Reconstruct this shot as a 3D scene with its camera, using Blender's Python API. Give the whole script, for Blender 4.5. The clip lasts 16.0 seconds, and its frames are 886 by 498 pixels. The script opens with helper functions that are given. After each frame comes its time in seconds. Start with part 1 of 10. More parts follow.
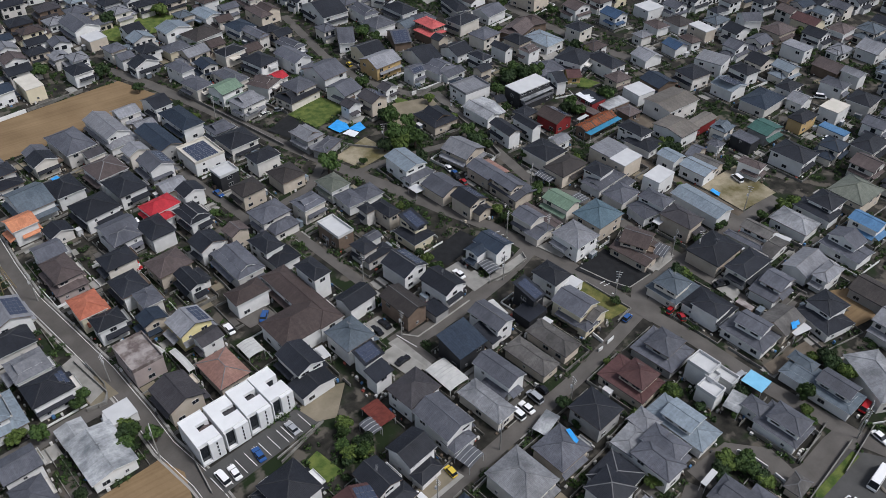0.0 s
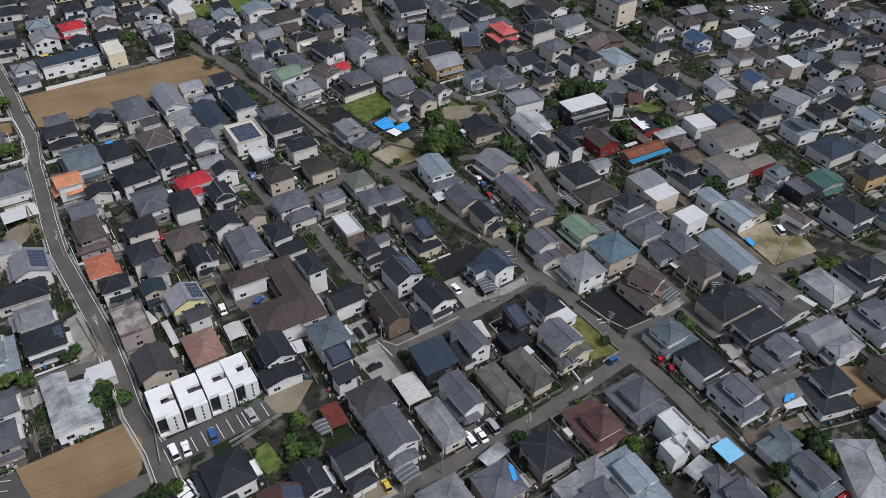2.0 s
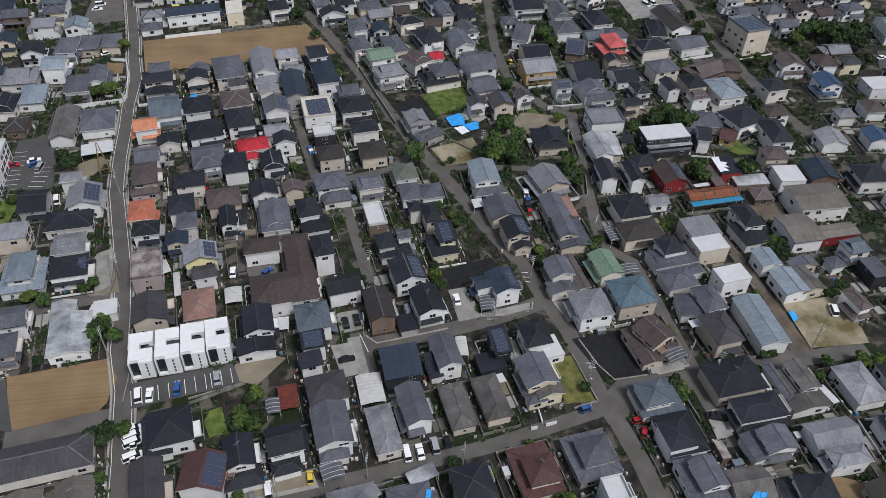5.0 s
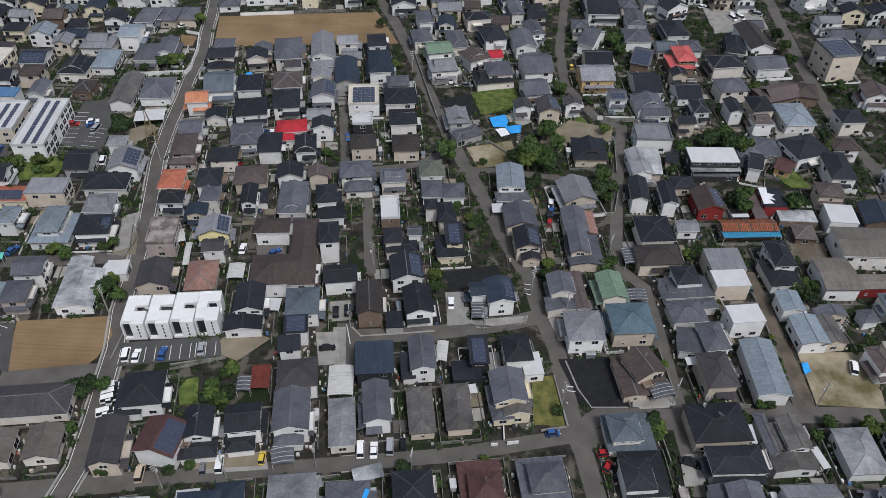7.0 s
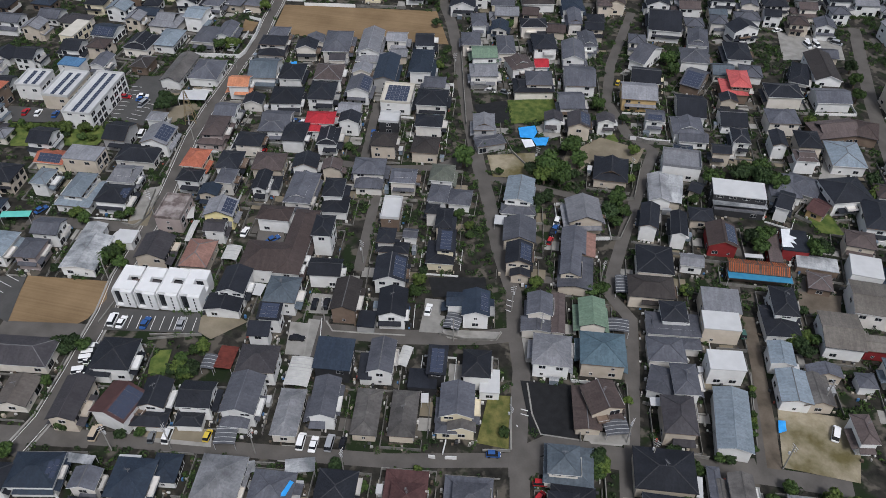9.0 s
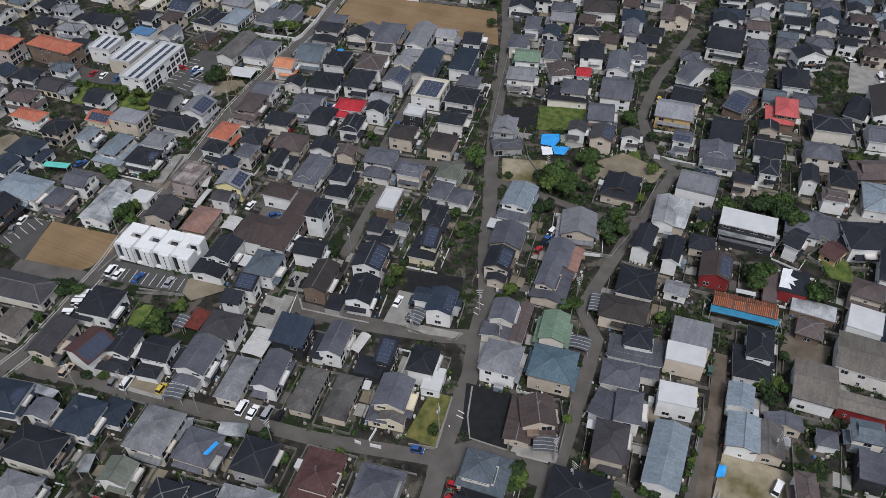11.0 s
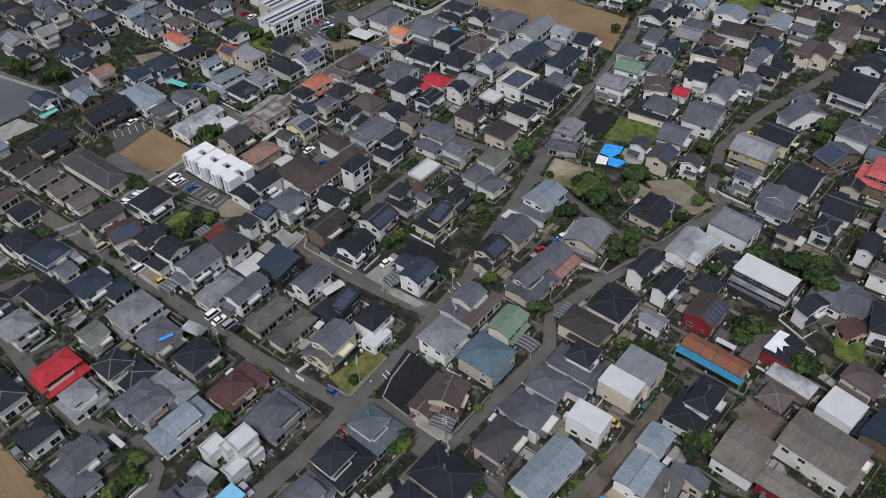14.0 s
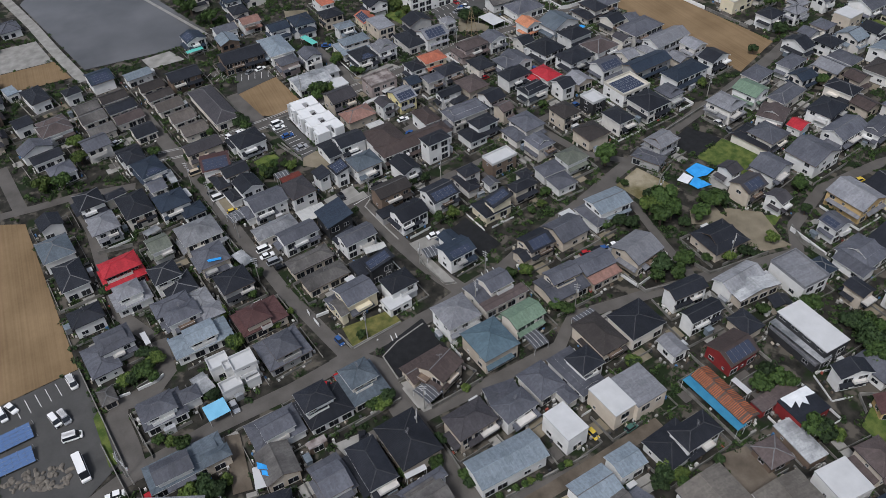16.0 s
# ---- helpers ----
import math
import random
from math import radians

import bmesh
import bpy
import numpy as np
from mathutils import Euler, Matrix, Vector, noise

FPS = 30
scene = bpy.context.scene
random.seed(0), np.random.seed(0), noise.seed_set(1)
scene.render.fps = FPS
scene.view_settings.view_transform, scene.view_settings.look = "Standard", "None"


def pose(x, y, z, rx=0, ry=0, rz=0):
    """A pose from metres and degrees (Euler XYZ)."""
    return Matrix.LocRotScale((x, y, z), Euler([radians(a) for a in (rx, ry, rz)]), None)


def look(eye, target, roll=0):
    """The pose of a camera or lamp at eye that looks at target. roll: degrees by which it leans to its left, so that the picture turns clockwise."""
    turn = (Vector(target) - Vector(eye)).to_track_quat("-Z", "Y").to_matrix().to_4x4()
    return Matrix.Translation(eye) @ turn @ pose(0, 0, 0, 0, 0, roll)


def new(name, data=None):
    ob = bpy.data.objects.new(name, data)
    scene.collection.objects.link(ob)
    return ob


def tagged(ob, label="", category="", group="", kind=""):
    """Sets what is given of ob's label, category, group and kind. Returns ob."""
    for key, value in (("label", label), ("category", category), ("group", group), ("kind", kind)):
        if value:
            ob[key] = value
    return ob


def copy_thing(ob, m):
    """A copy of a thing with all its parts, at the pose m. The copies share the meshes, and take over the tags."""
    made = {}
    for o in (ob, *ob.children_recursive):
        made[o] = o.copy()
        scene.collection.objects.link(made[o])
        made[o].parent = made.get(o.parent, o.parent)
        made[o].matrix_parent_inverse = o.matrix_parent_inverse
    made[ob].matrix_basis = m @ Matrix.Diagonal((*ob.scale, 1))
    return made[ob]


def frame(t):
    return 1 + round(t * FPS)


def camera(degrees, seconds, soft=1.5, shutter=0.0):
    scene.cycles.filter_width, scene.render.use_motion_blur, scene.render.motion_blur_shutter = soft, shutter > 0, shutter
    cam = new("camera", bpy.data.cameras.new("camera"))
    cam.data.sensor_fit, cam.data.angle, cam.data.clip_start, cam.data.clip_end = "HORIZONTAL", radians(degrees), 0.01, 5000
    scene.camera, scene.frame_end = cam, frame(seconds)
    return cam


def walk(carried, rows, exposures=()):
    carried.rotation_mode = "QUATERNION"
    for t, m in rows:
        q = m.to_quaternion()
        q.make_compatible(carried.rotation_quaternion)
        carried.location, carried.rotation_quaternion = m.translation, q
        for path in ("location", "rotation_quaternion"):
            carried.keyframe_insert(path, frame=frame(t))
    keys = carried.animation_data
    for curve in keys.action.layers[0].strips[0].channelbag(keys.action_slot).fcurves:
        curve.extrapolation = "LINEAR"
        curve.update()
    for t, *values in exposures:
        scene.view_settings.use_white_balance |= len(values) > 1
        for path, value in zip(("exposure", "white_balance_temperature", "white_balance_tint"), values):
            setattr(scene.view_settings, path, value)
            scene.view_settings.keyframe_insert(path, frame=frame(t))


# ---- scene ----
cam = camera(58.992, 16.0, soft=0.55)
PATH = [
    (0, (-134.00, -109.15, 147.87), (-65.39, -16.15, 52.24), 0.555),
    (0.5, (-126.43, -112.81, 149.05), (-62.93, -16.71, 52.97), 0.835),
    (1, (-119.07, -116.01, 150.25), (-60.37, -17.21, 53.85), 0.954),
    (1.5, (-111.43, -118.92, 151.78), (-57.68, -17.88, 54.82), 1.170),
    (2, (-103.62, -121.54, 153.09), (-54.93, -18.48, 55.59), 1.493),
    (2.5, (-96.41, -123.57, 153.77), (-52.59, -18.68, 55.90), 1.816),
    (3, (-88.66, -125.37, 154.69), (-50.01, -18.99, 56.25), 2.024),
    (3.5, (-81.29, -126.62, 155.48), (-47.74, -19.06, 56.47), 2.169),
    (4, (-74.49, -127.22, 156.24), (-46.00, -18.70, 56.69), 2.297),
    (6.5, (-36.06, -126.22, 157.97), (-34.89, -16.26, 55.94), 1.464),
    (7, (-28.15, -124.84, 158.31), (-32.32, -15.25, 55.97), 1.293),
    (7.5, (-19.99, -123.26, 158.53), (-29.39, -14.26, 55.91), 0.991),
    (8, (-11.40, -121.35, 159.24), (-26.16, -13.13, 56.43), 0.783),
    (8.5, (-2.57, -119.39, 160.08), (-22.81, -12.28, 57.03), 0.389),
    (9, (6.26, -117.32, 160.70), (-19.04, -11.43, 57.51), 0.192),
    (11.5, (55.53, -101.74, 162.33), (2.61, -6.80, 58.96), -1.422),
    (12, (66.47, -96.82, 162.62), (7.74, -5.31, 59.29), -1.742),
    (12.5, (76.58, -91.75, 162.64), (12.15, -4.17, 59.31), -1.951),
    (13, (86.34, -86.66, 162.30), (16.18, -3.43, 59.10), -2.112),
    (13.5, (95.14, -81.45, 162.02), (19.98, -2.70, 58.83), -2.145),
    (14, (103.33, -76.12, 161.62), (22.25, -3.12, 58.68), -2.365),
    (14.5, (111.16, -69.95, 161.11), (23.89, -4.24, 58.31), -2.563),
    (15, (118.20, -63.39, 160.64), (26.29, -4.01, 58.04), -2.668),
    (15.5, (125.03, -55.72, 159.95), (28.71, -3.32, 57.60), -2.805),
    (16, (131.04, -47.89, 159.16), (30.91, -2.74, 57.02), -2.954),
]
walk(cam, [(t, look(eye, aim, roll)) for t, eye, aim, roll in PATH], [(0, 0.22), (4, 0.19), (9, 0.14), (16, 0.09)])

# ---- light: an overcast sky with a broad, weak sun ----
world = bpy.data.worlds.new("overcast_sky")
scene.world = world
world.use_nodes = True
wn, wl = world.node_tree.nodes, world.node_tree.links
sky = wn.new("ShaderNodeTexSky")
sky.sky_type, sky.sun_disc = "NISHITA", False
sky.sun_elevation, sky.sun_rotation = radians(57), radians(146)
sky.air_density, sky.dust_density, sky.ozone_density = 1.0, 3.0, 1.0
grey = wn.new("ShaderNodeHueSaturation")
grey.inputs["Saturation"].default_value = 0.70
wl.new(sky.outputs["Color"], grey.inputs["Color"])
wl.new(grey.outputs["Color"], wn["Background"].inputs["Color"])
wn["Background"].inputs["Strength"].default_value = 0.106
sun = new("sun", bpy.data.lights.new("sun", "SUN"))
sun.data.energy, sun.data.angle, sun.data.color = 2.1, radians(14), (0.945, 0.955, 1.0)
sun.matrix_world = look((47, -70, 130), (0, 0, 0))

# ---- materials ----
def links_of(m):
    return m.node_tree.nodes, m.node_tree.links


def surface(name, c1, c2, size=2.0, rough=0.8, bump=0.02, vary=0.12, metal=0.0, stain=0.25, fine=0.15):
    """A matt surface of two tones, with large stains, fine grain and a shade of its own for each object."""
    m = bpy.data.materials.new(name)
    m.use_nodes = True
    n, l = links_of(m)
    b = n["Principled BSDF"]
    b.inputs["Roughness"].default_value, b.inputs["Metallic"].default_value = rough, metal
    b.inputs["Specular IOR Level"].default_value = 0.25
    geo = n.new("ShaderNodeNewGeometry")
    big, small = n.new("ShaderNodeTexNoise"), n.new("ShaderNodeTexNoise")
    big.inputs["Scale"].default_value, big.inputs["Detail"].default_value = 1.0 / size, 5.0
    small.inputs["Scale"].default_value, small.inputs["Detail"].default_value = 6.0 / size + 1.0, 4.0
    for x in (big, small):
        l.new(geo.outputs["Position"], x.inputs["Vector"])
    ramp = n.new("ShaderNodeValToRGB")
    ramp.color_ramp.elements[0].position, ramp.color_ramp.elements[1].position = 0.5 - stain, 0.5 + stain
    ramp.color_ramp.elements[0].color, ramp.color_ramp.elements[1].color = (*c1, 1), (*c2, 1)
    l.new(big.outputs["Fac"], ramp.inputs["Fac"])
    hsv = n.new("ShaderNodeHueSaturation")
    info = n.new("ShaderNodeObjectInfo")
    add = n.new("ShaderNodeMath")
    add.operation = "MULTIPLY_ADD"
    add.inputs[1].default_value, add.inputs[2].default_value = 2 * vary, 1.0 - vary - fine / 2
    l.new(info.outputs["Random"], add.inputs[0])
    grain = n.new("ShaderNodeMath")
    grain.operation = "MULTIPLY_ADD"
    grain.inputs[1].default_value = fine
    l.new(small.outputs["Fac"], grain.inputs[0])
    l.new(add.outputs[0], grain.inputs[2])
    l.new(grain.outputs[0], hsv.inputs["Value"])
    l.new(ramp.outputs["Color"], hsv.inputs["Color"])
    l.new(hsv.outputs["Color"], b.inputs["Base Color"])
    bp = n.new("ShaderNodeBump")
    bp.inputs["Strength"].default_value, bp.inputs["Distance"].default_value = 0.6, bump
    l.new(small.outputs["Fac"], bp.inputs["Height"])
    l.new(bp.outputs["Normal"], b.inputs["Normal"])
    return m


def tiled(name, c1, c2, course=0.28, across=0.3, rough=0.45, vary=0.2, relief=0.05, stain=0.22, sheet=False, weathered=False):
    """Roofing laid in courses up the slope (UV in metres); sheet: seams that run up the slope instead."""
    m = surface(name, c1, c2, 6.0, max(rough, 0.55), 0.01, vary, 0.0, max(stain, 0.3) if not weathered else stain, 0.14)
    n, l = links_of(m)
    b = n["Principled BSDF"]
    uv, sep = n.new("ShaderNodeUVMap"), n.new("ShaderNodeSeparateXYZ")
    l.new(uv.outputs["UV"], sep.inputs["Vector"])
    # rain streaks that run down the slope, and worn courses across it
    for scale, weight in (((1.0, 0.10, 1), 0.15), ((0.12, 1.4, 1), 0.06)):
        run, streak, tone, wash = n.new("ShaderNodeMapping"), n.new("ShaderNodeTexNoise"), n.new("ShaderNodeMapRange"), n.new("ShaderNodeMix")
        run.inputs["Scale"].default_value = scale
        streak.inputs["Scale"].default_value, streak.inputs["Detail"].default_value = 1.0, 4.0
        l.new(uv.outputs["UV"], run.inputs["Vector"])
        l.new(run.outputs["Vector"], streak.inputs["Vector"])
        tone.inputs["From Min"].default_value, tone.inputs["From Max"].default_value = 0.3, 0.7
        tone.inputs["To Min"].default_value, tone.inputs["To Max"].default_value = 1.0 - weight, 1.0 + weight
        l.new(streak.outputs["Fac"], tone.inputs["Value"])
        wash.data_type, wash.blend_type = "RGBA", "MULTIPLY"
        wash.inputs["Factor"].default_value = 1.0
        l.new(b.inputs["Base Color"].links[0].from_socket, wash.inputs["A"])
        l.new(tone.outputs["Result"], wash.inputs["B"])
        l.new(wash.outputs["Result"], b.inputs["Base Color"])

    def fraction(channel, step):
        d, f = n.new("ShaderNodeMath"), n.new("ShaderNodeMath")
        d.operation, f.operation = "DIVIDE", "FRACT"
        d.inputs[1].default_value = step
        l.new(sep.outputs[channel], d.inputs[0])
        l.new(d.outputs[0], f.inputs[0])
        return f.outputs[0]

    u = fraction("X", across)
    hump = n.new("ShaderNodeMath")
    hump.operation = "PINGPONG"
    hump.inputs[1].default_value = 0.5
    l.new(u, hump.inputs[0])
    height = hump.outputs[0]
    if not sheet:
        v = fraction("Y", course)
        s = n.new("ShaderNodeMath")
        s.operation = "SUBTRACT"
        l.new(height, s.inputs[0])
        l.new(v, s.inputs[1])
        height = s.outputs[0]
    bp = n.new("ShaderNodeBump")
    bp.inputs["Strength"].default_value, bp.inputs["Distance"].default_value = 0.7, relief
    l.new(height, bp.inputs["Height"])
    l.new(bp.outputs["Normal"], b.inputs["Normal"])
    # single tiles a little lighter or darker
    cell = n.new("ShaderNodeTexVoronoi")
    cell.inputs["Scale"].default_value = 2.2
    l.new(uv.outputs["UV"], cell.inputs["Vector"])
    mix = n.new("ShaderNodeMix")
    mix.data_type, mix.blend_type = "RGBA", "OVERLAY"
    mix.inputs["Factor"].default_value = 0.16
    old = b.inputs["Base Color"].links[0].from_socket
    l.new(old, mix.inputs["A"])
    l.new(cell.outputs["Color"], mix.inputs["B"])
    bw = n.new("ShaderNodeRGBToBW")
    l.new(cell.outputs["Color"], bw.inputs["Color"])
    l.new(bw.outputs["Val"], mix.inputs["B"])
    l.new(mix.outputs["Result"], b.inputs["Base Color"])
    return m


def shiny(name, c, rough=0.2, metal=0.0, alpha=1.0):
    m = bpy.data.materials.new(name)
    m.use_nodes = True
    b = m.node_tree.nodes["Principled BSDF"]
    b.inputs["Base Color"].default_value = (*c, 1)
    b.inputs["Roughness"].default_value, b.inputs["Metallic"].default_value = rough, metal
    b.inputs["Alpha"].default_value = alpha
    return m


ROOF = {
    "dk": (tiled("charcoal_tile", (0.0100, 0.0115, 0.0160), (0.0235, 0.0262, 0.0340)), "charcoal tile"),
    "dl": (tiled("low_charcoal_tile", (0.0100, 0.0115, 0.0160), (0.0235, 0.0262, 0.0340)), "low-pitched charcoal tile"),
    "gy": (tiled("grey_tile", (0.060, 0.063, 0.077), (0.112, 0.117, 0.137)), "grey tile"),
    "lg": (tiled("pale_grey_tile", (0.148, 0.152, 0.168), (0.225, 0.23, 0.248)), "pale grey tile"),
    "lw": (tiled("weathered_pale_tile", (0.12, 0.124, 0.134), (0.26, 0.266, 0.28), stain=0.2, weathered=True), "weathered pale grey tile"),
    "wg": (tiled("lichened_tile", (0.066, 0.062, 0.060), (0.130, 0.123, 0.117), stain=0.14, weathered=True), "lichened grey-brown tile"),
    "bg": (tiled("blue_grey_tile", (0.062, 0.080, 0.098), (0.105, 0.126, 0.148)), "blue-grey tile"),
    "lb": (tiled("pale_blue_sheet", (0.142, 0.174, 0.205), (0.192, 0.228, 0.260), across=0.45, sheet=True), "pale blue sheet-metal"),
    "tb": (tiled("teal_tile", (0.056, 0.092, 0.116), (0.084, 0.124, 0.152)), "teal-blue tile"),
    "nv": (tiled("navy_slate", (0.017, 0.025, 0.041), (0.030, 0.042, 0.060)), "navy slate"),
    "pg": (tiled("purplish_slate", (0.038, 0.036, 0.041), (0.061, 0.057, 0.062)), "purplish-grey slate"),
    "br": (tiled("brown_slate", (0.049, 0.036, 0.034), (0.073, 0.056, 0.052)), "brown slate"),
    "bp": (tiled("mauve_brown_tile", (0.071, 0.055, 0.053), (0.108, 0.086, 0.083)), "mauve-brown tile"),
    "db": (tiled("dark_brown_slate", (0.030, 0.026, 0.025), (0.048, 0.042, 0.040)), "dark brown slate"),
    "mr": (tiled("maroon_tile", (0.064, 0.030, 0.030), (0.101, 0.053, 0.050)), "maroon tile"),
    "tb2": (tiled("taupe_tile", (0.081, 0.070, 0.063), (0.122, 0.108, 0.098)), "taupe tile"),
    "sm": (tiled("salmon_tile", (0.162, 0.089, 0.072), (0.246, 0.145, 0.119)), "salmon tile"),
    "rd": (tiled("red_painted_tile", (0.32, 0.020, 0.030), (0.42, 0.034, 0.045), vary=0.06), "bright red"),
    "rp": (tiled("coral_red_tile", (0.40, 0.075, 0.075), (0.50, 0.12, 0.115), vary=0.05), "coral red tile"),
    "or": (tiled("orange_tile", (0.40, 0.160, 0.090), (0.50, 0.22, 0.12), vary=0.05), "orange tile"),
    "ot": (tiled("terracotta_tile", (0.27, 0.080, 0.048), (0.45, 0.16, 0.10), vary=0.08, stain=0.12), "terracotta tile"),
    "gn": (tiled("sage_green_sheet", (0.105, 0.16, 0.115), (0.15, 0.21, 0.155), across=0.4, sheet=True, vary=0.08), "sage green sheet-metal"),
    "gg": (tiled("mossy_tile", (0.080, 0.092, 0.076), (0.136, 0.144, 0.120)), "mossy grey-green tile"),
    "dg": (tiled("dark_green_sheet", (0.030, 0.080, 0.070), (0.050, 0.115, 0.10), across=0.4, sheet=True), "dark green sheet-metal"),
    "bk": (tiled("dull_blue_tile", (0.030, 0.060, 0.115), (0.050, 0.090, 0.160), vary=0.1), "dull blue tile"),
    "bl": (tiled("blue_tile", (0.055, 0.130, 0.240), (0.085, 0.19, 0.33), vary=0.1), "blue tile"),
    "tg": (tiled("dusty_corrugated_sheet", (0.110, 0.098, 0.086), (0.182, 0.166, 0.147), across=0.5, sheet=True), "dusty corrugated-sheet"),
    "cg": (tiled("streaked_corrugated_sheet", (0.13, 0.14, 0.15), (0.36, 0.37, 0.38), across=0.5, sheet=True, stain=0.12, weathered=True), "streaked corrugated-sheet"),
    "ru": (tiled("rust_streaked_sheet", (0.075, 0.060, 0.055), (0.14, 0.10, 0.085), across=0.5, sheet=True), "rust-streaked corrugated"),
    "wh": (surface("white_roof_membrane", (0.43, 0.435, 0.44), (0.53, 0.535, 0.54), 3, 0.6, 0.004, 0.04, stain=0.3, fine=0.06), "white"),
    "tn": (surface("buff_roof_membrane", (0.48, 0.45, 0.39), (0.58, 0.55, 0.49), 3, 0.7, 0.004, 0.06), "buff"),
    "wb": (surface("stained_concrete_deck", (0.12, 0.095, 0.090), (0.30, 0.27, 0.26), 3, 0.85, 0.01, 0.05, stain=0.1), "stained concrete"),
}
WALL = {
    "w": (surface("white_render", (0.59, 0.59, 0.58), (0.72, 0.72, 0.71), 2.5, 0.75, 0.004, 0.10, fine=0.08), "white"),
    "e": (surface("greige_render", (0.50, 0.48, 0.45), (0.62, 0.60, 0.57), 2.5, 0.75, 0.004, 0.15, fine=0.08), "greige"),
    "v": (surface("pale_beige_render", (0.58, 0.54, 0.48), (0.70, 0.66, 0.60), 2.5, 0.75, 0.004, 0.12, fine=0.08), "pale beige"),
    "c": (surface("cream_render", (0.58, 0.52, 0.38), (0.68, 0.61, 0.46), 2.5, 0.75, 0.004, 0.08, fine=0.08), "cream"),
    "y": (surface("pale_yellow_render", (0.66, 0.58, 0.30), (0.74, 0.66, 0.37), 2.5, 0.75, 0.004, 0.04, fine=0.08), "pale yellow"),
    "t": (surface("tan_siding", (0.44, 0.38, 0.31), (0.56, 0.50, 0.42), 2.5, 0.75, 0.004, 0.16, fine=0.1), "tan"),
    "o": (surface("ochre_siding", (0.46, 0.32, 0.15), (0.56, 0.40, 0.20), 2.5, 0.75, 0.004, 0.06, fine=0.1), "ochre"),
    "g": (surface("grey_siding", (0.27, 0.27, 0.27), (0.38, 0.38, 0.37), 2.5, 0.75, 0.004, 0.14, fine=0.1), "grey"),
    "m": (surface("mauve_render", (0.30, 0.25, 0.24), (0.40, 0.34, 0.32), 2.5, 0.75, 0.004, 0.08, fine=0.1), "mauve-grey"),
    "b": (surface("brown_siding", (0.12, 0.085, 0.065), (0.20, 0.15, 0.115), 2.5, 0.7, 0.004, 0.12, fine=0.1), "brown"),
    "k": (surface("black_siding", (0.020, 0.021, 0.024), (0.042, 0.043, 0.047), 2.5, 0.6, 0.004, 0.1, fine=0.1), "black"),
    "r": (surface("red_siding", (0.17, 0.020, 0.022), (0.27, 0.034, 0.034), 2.5, 0.7, 0.004, 0.05, fine=0.1), "red"),
}
# Soil tones taken well down: shade between the houses is put into them.
M_GROUND = surface("shade_darkened_yard_soil", (0.0075, 0.0075, 0.0065), (0.043, 0.040, 0.033), 3.0, 0.95, 0.05, 0.0, stain=0.2, fine=0.4)
n, l = links_of(M_GROUND)
weeds, edge, tint = n.new("ShaderNodeTexNoise"), n.new("ShaderNodeMapRange"), n.new("ShaderNodeMix")
weeds.inputs["Scale"].default_value, weeds.inputs["Detail"].default_value = 0.11, 6.0
edge.inputs["From Min"].default_value, edge.inputs["From Max"].default_value = 0.52, 0.60
tint.data_type = "RGBA"
l.new(n["Principled BSDF"].inputs["Base Color"].links[0].from_socket, tint.inputs["A"])
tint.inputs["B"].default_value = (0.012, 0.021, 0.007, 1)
l.new([x for x in n if x.type == "NEW_GEOMETRY"][0].outputs["Position"], weeds.inputs["Vector"])
l.new(weeds.outputs["Fac"], edge.inputs["Value"])
l.new(edge.outputs["Result"], tint.inputs["Factor"])
gravel, rim, pale = n.new("ShaderNodeTexNoise"), n.new("ShaderNodeMapRange"), n.new("ShaderNodeMix")
gravel.inputs["Scale"].default_value, gravel.inputs["Detail"].default_value = 0.21, 3.0
rim.inputs["From Min"].default_value, rim.inputs["From Max"].default_value = 0.53, 0.61
pale.data_type = "RGBA"
pale.inputs["B"].default_value = (0.092, 0.082, 0.068, 1)
l.new([x for x in n if x.type == "NEW_GEOMETRY"][0].outputs["Position"], gravel.inputs["Vector"])
l.new(gravel.outputs["Fac"], rim.inputs["Value"])
l.new(rim.outputs["Result"], pale.inputs["Factor"])
l.new(tint.outputs["Result"], pale.inputs["A"])
l.new(pale.outputs["Result"], n["Principled BSDF"].inputs["Base Color"])
M_ASPHALT = surface("worn_asphalt", (0.076, 0.070, 0.064), (0.122, 0.113, 0.104), 6, 0.9, 0.01, 0.05, fine=0.2)
M_NEW_ASPHALT = surface("fresh_asphalt", (0.054, 0.054, 0.053), (0.082, 0.081, 0.079), 5, 0.9, 0.01, 0.05, fine=0.2)
M_BLACK = surface("black_gravel", (0.010, 0.0105, 0.0115), (0.020, 0.021, 0.023), 2, 0.95, 0.05, 0.05, fine=0.4)
M_CONCRETE = surface("concrete_paving", (0.19, 0.185, 0.17), (0.33, 0.32, 0.30), 3, 0.9, 0.01, 0.1, fine=0.15)
M_FIELD = surface("ploughed_tan_field", (0.165, 0.112, 0.060), (0.245, 0.170, 0.096), 16, 0.95, 0.06, 0.04, stain=0.2, fine=0.2)
n, l = links_of(M_FIELD)
turn, furrow, dark, tint = n.new("ShaderNodeMapping"), n.new("ShaderNodeTexNoise"), n.new("ShaderNodeMapRange"), n.new("ShaderNodeMix")
turn.inputs["Rotation"].default_value, turn.inputs["Scale"].default_value = (0, 0, radians(-10)), (0.02, 1.7, 1)
furrow.inputs["Scale"].default_value, furrow.inputs["Detail"].default_value = 1.0, 5.0
dark.inputs["From Min"].default_value, dark.inputs["From Max"].default_value = 0.35, 0.65
tint.data_type, tint.blend_type = "RGBA", "MULTIPLY"
l.new([x for x in n if x.type == "NEW_GEOMETRY"][0].outputs["Position"], turn.inputs["Vector"])
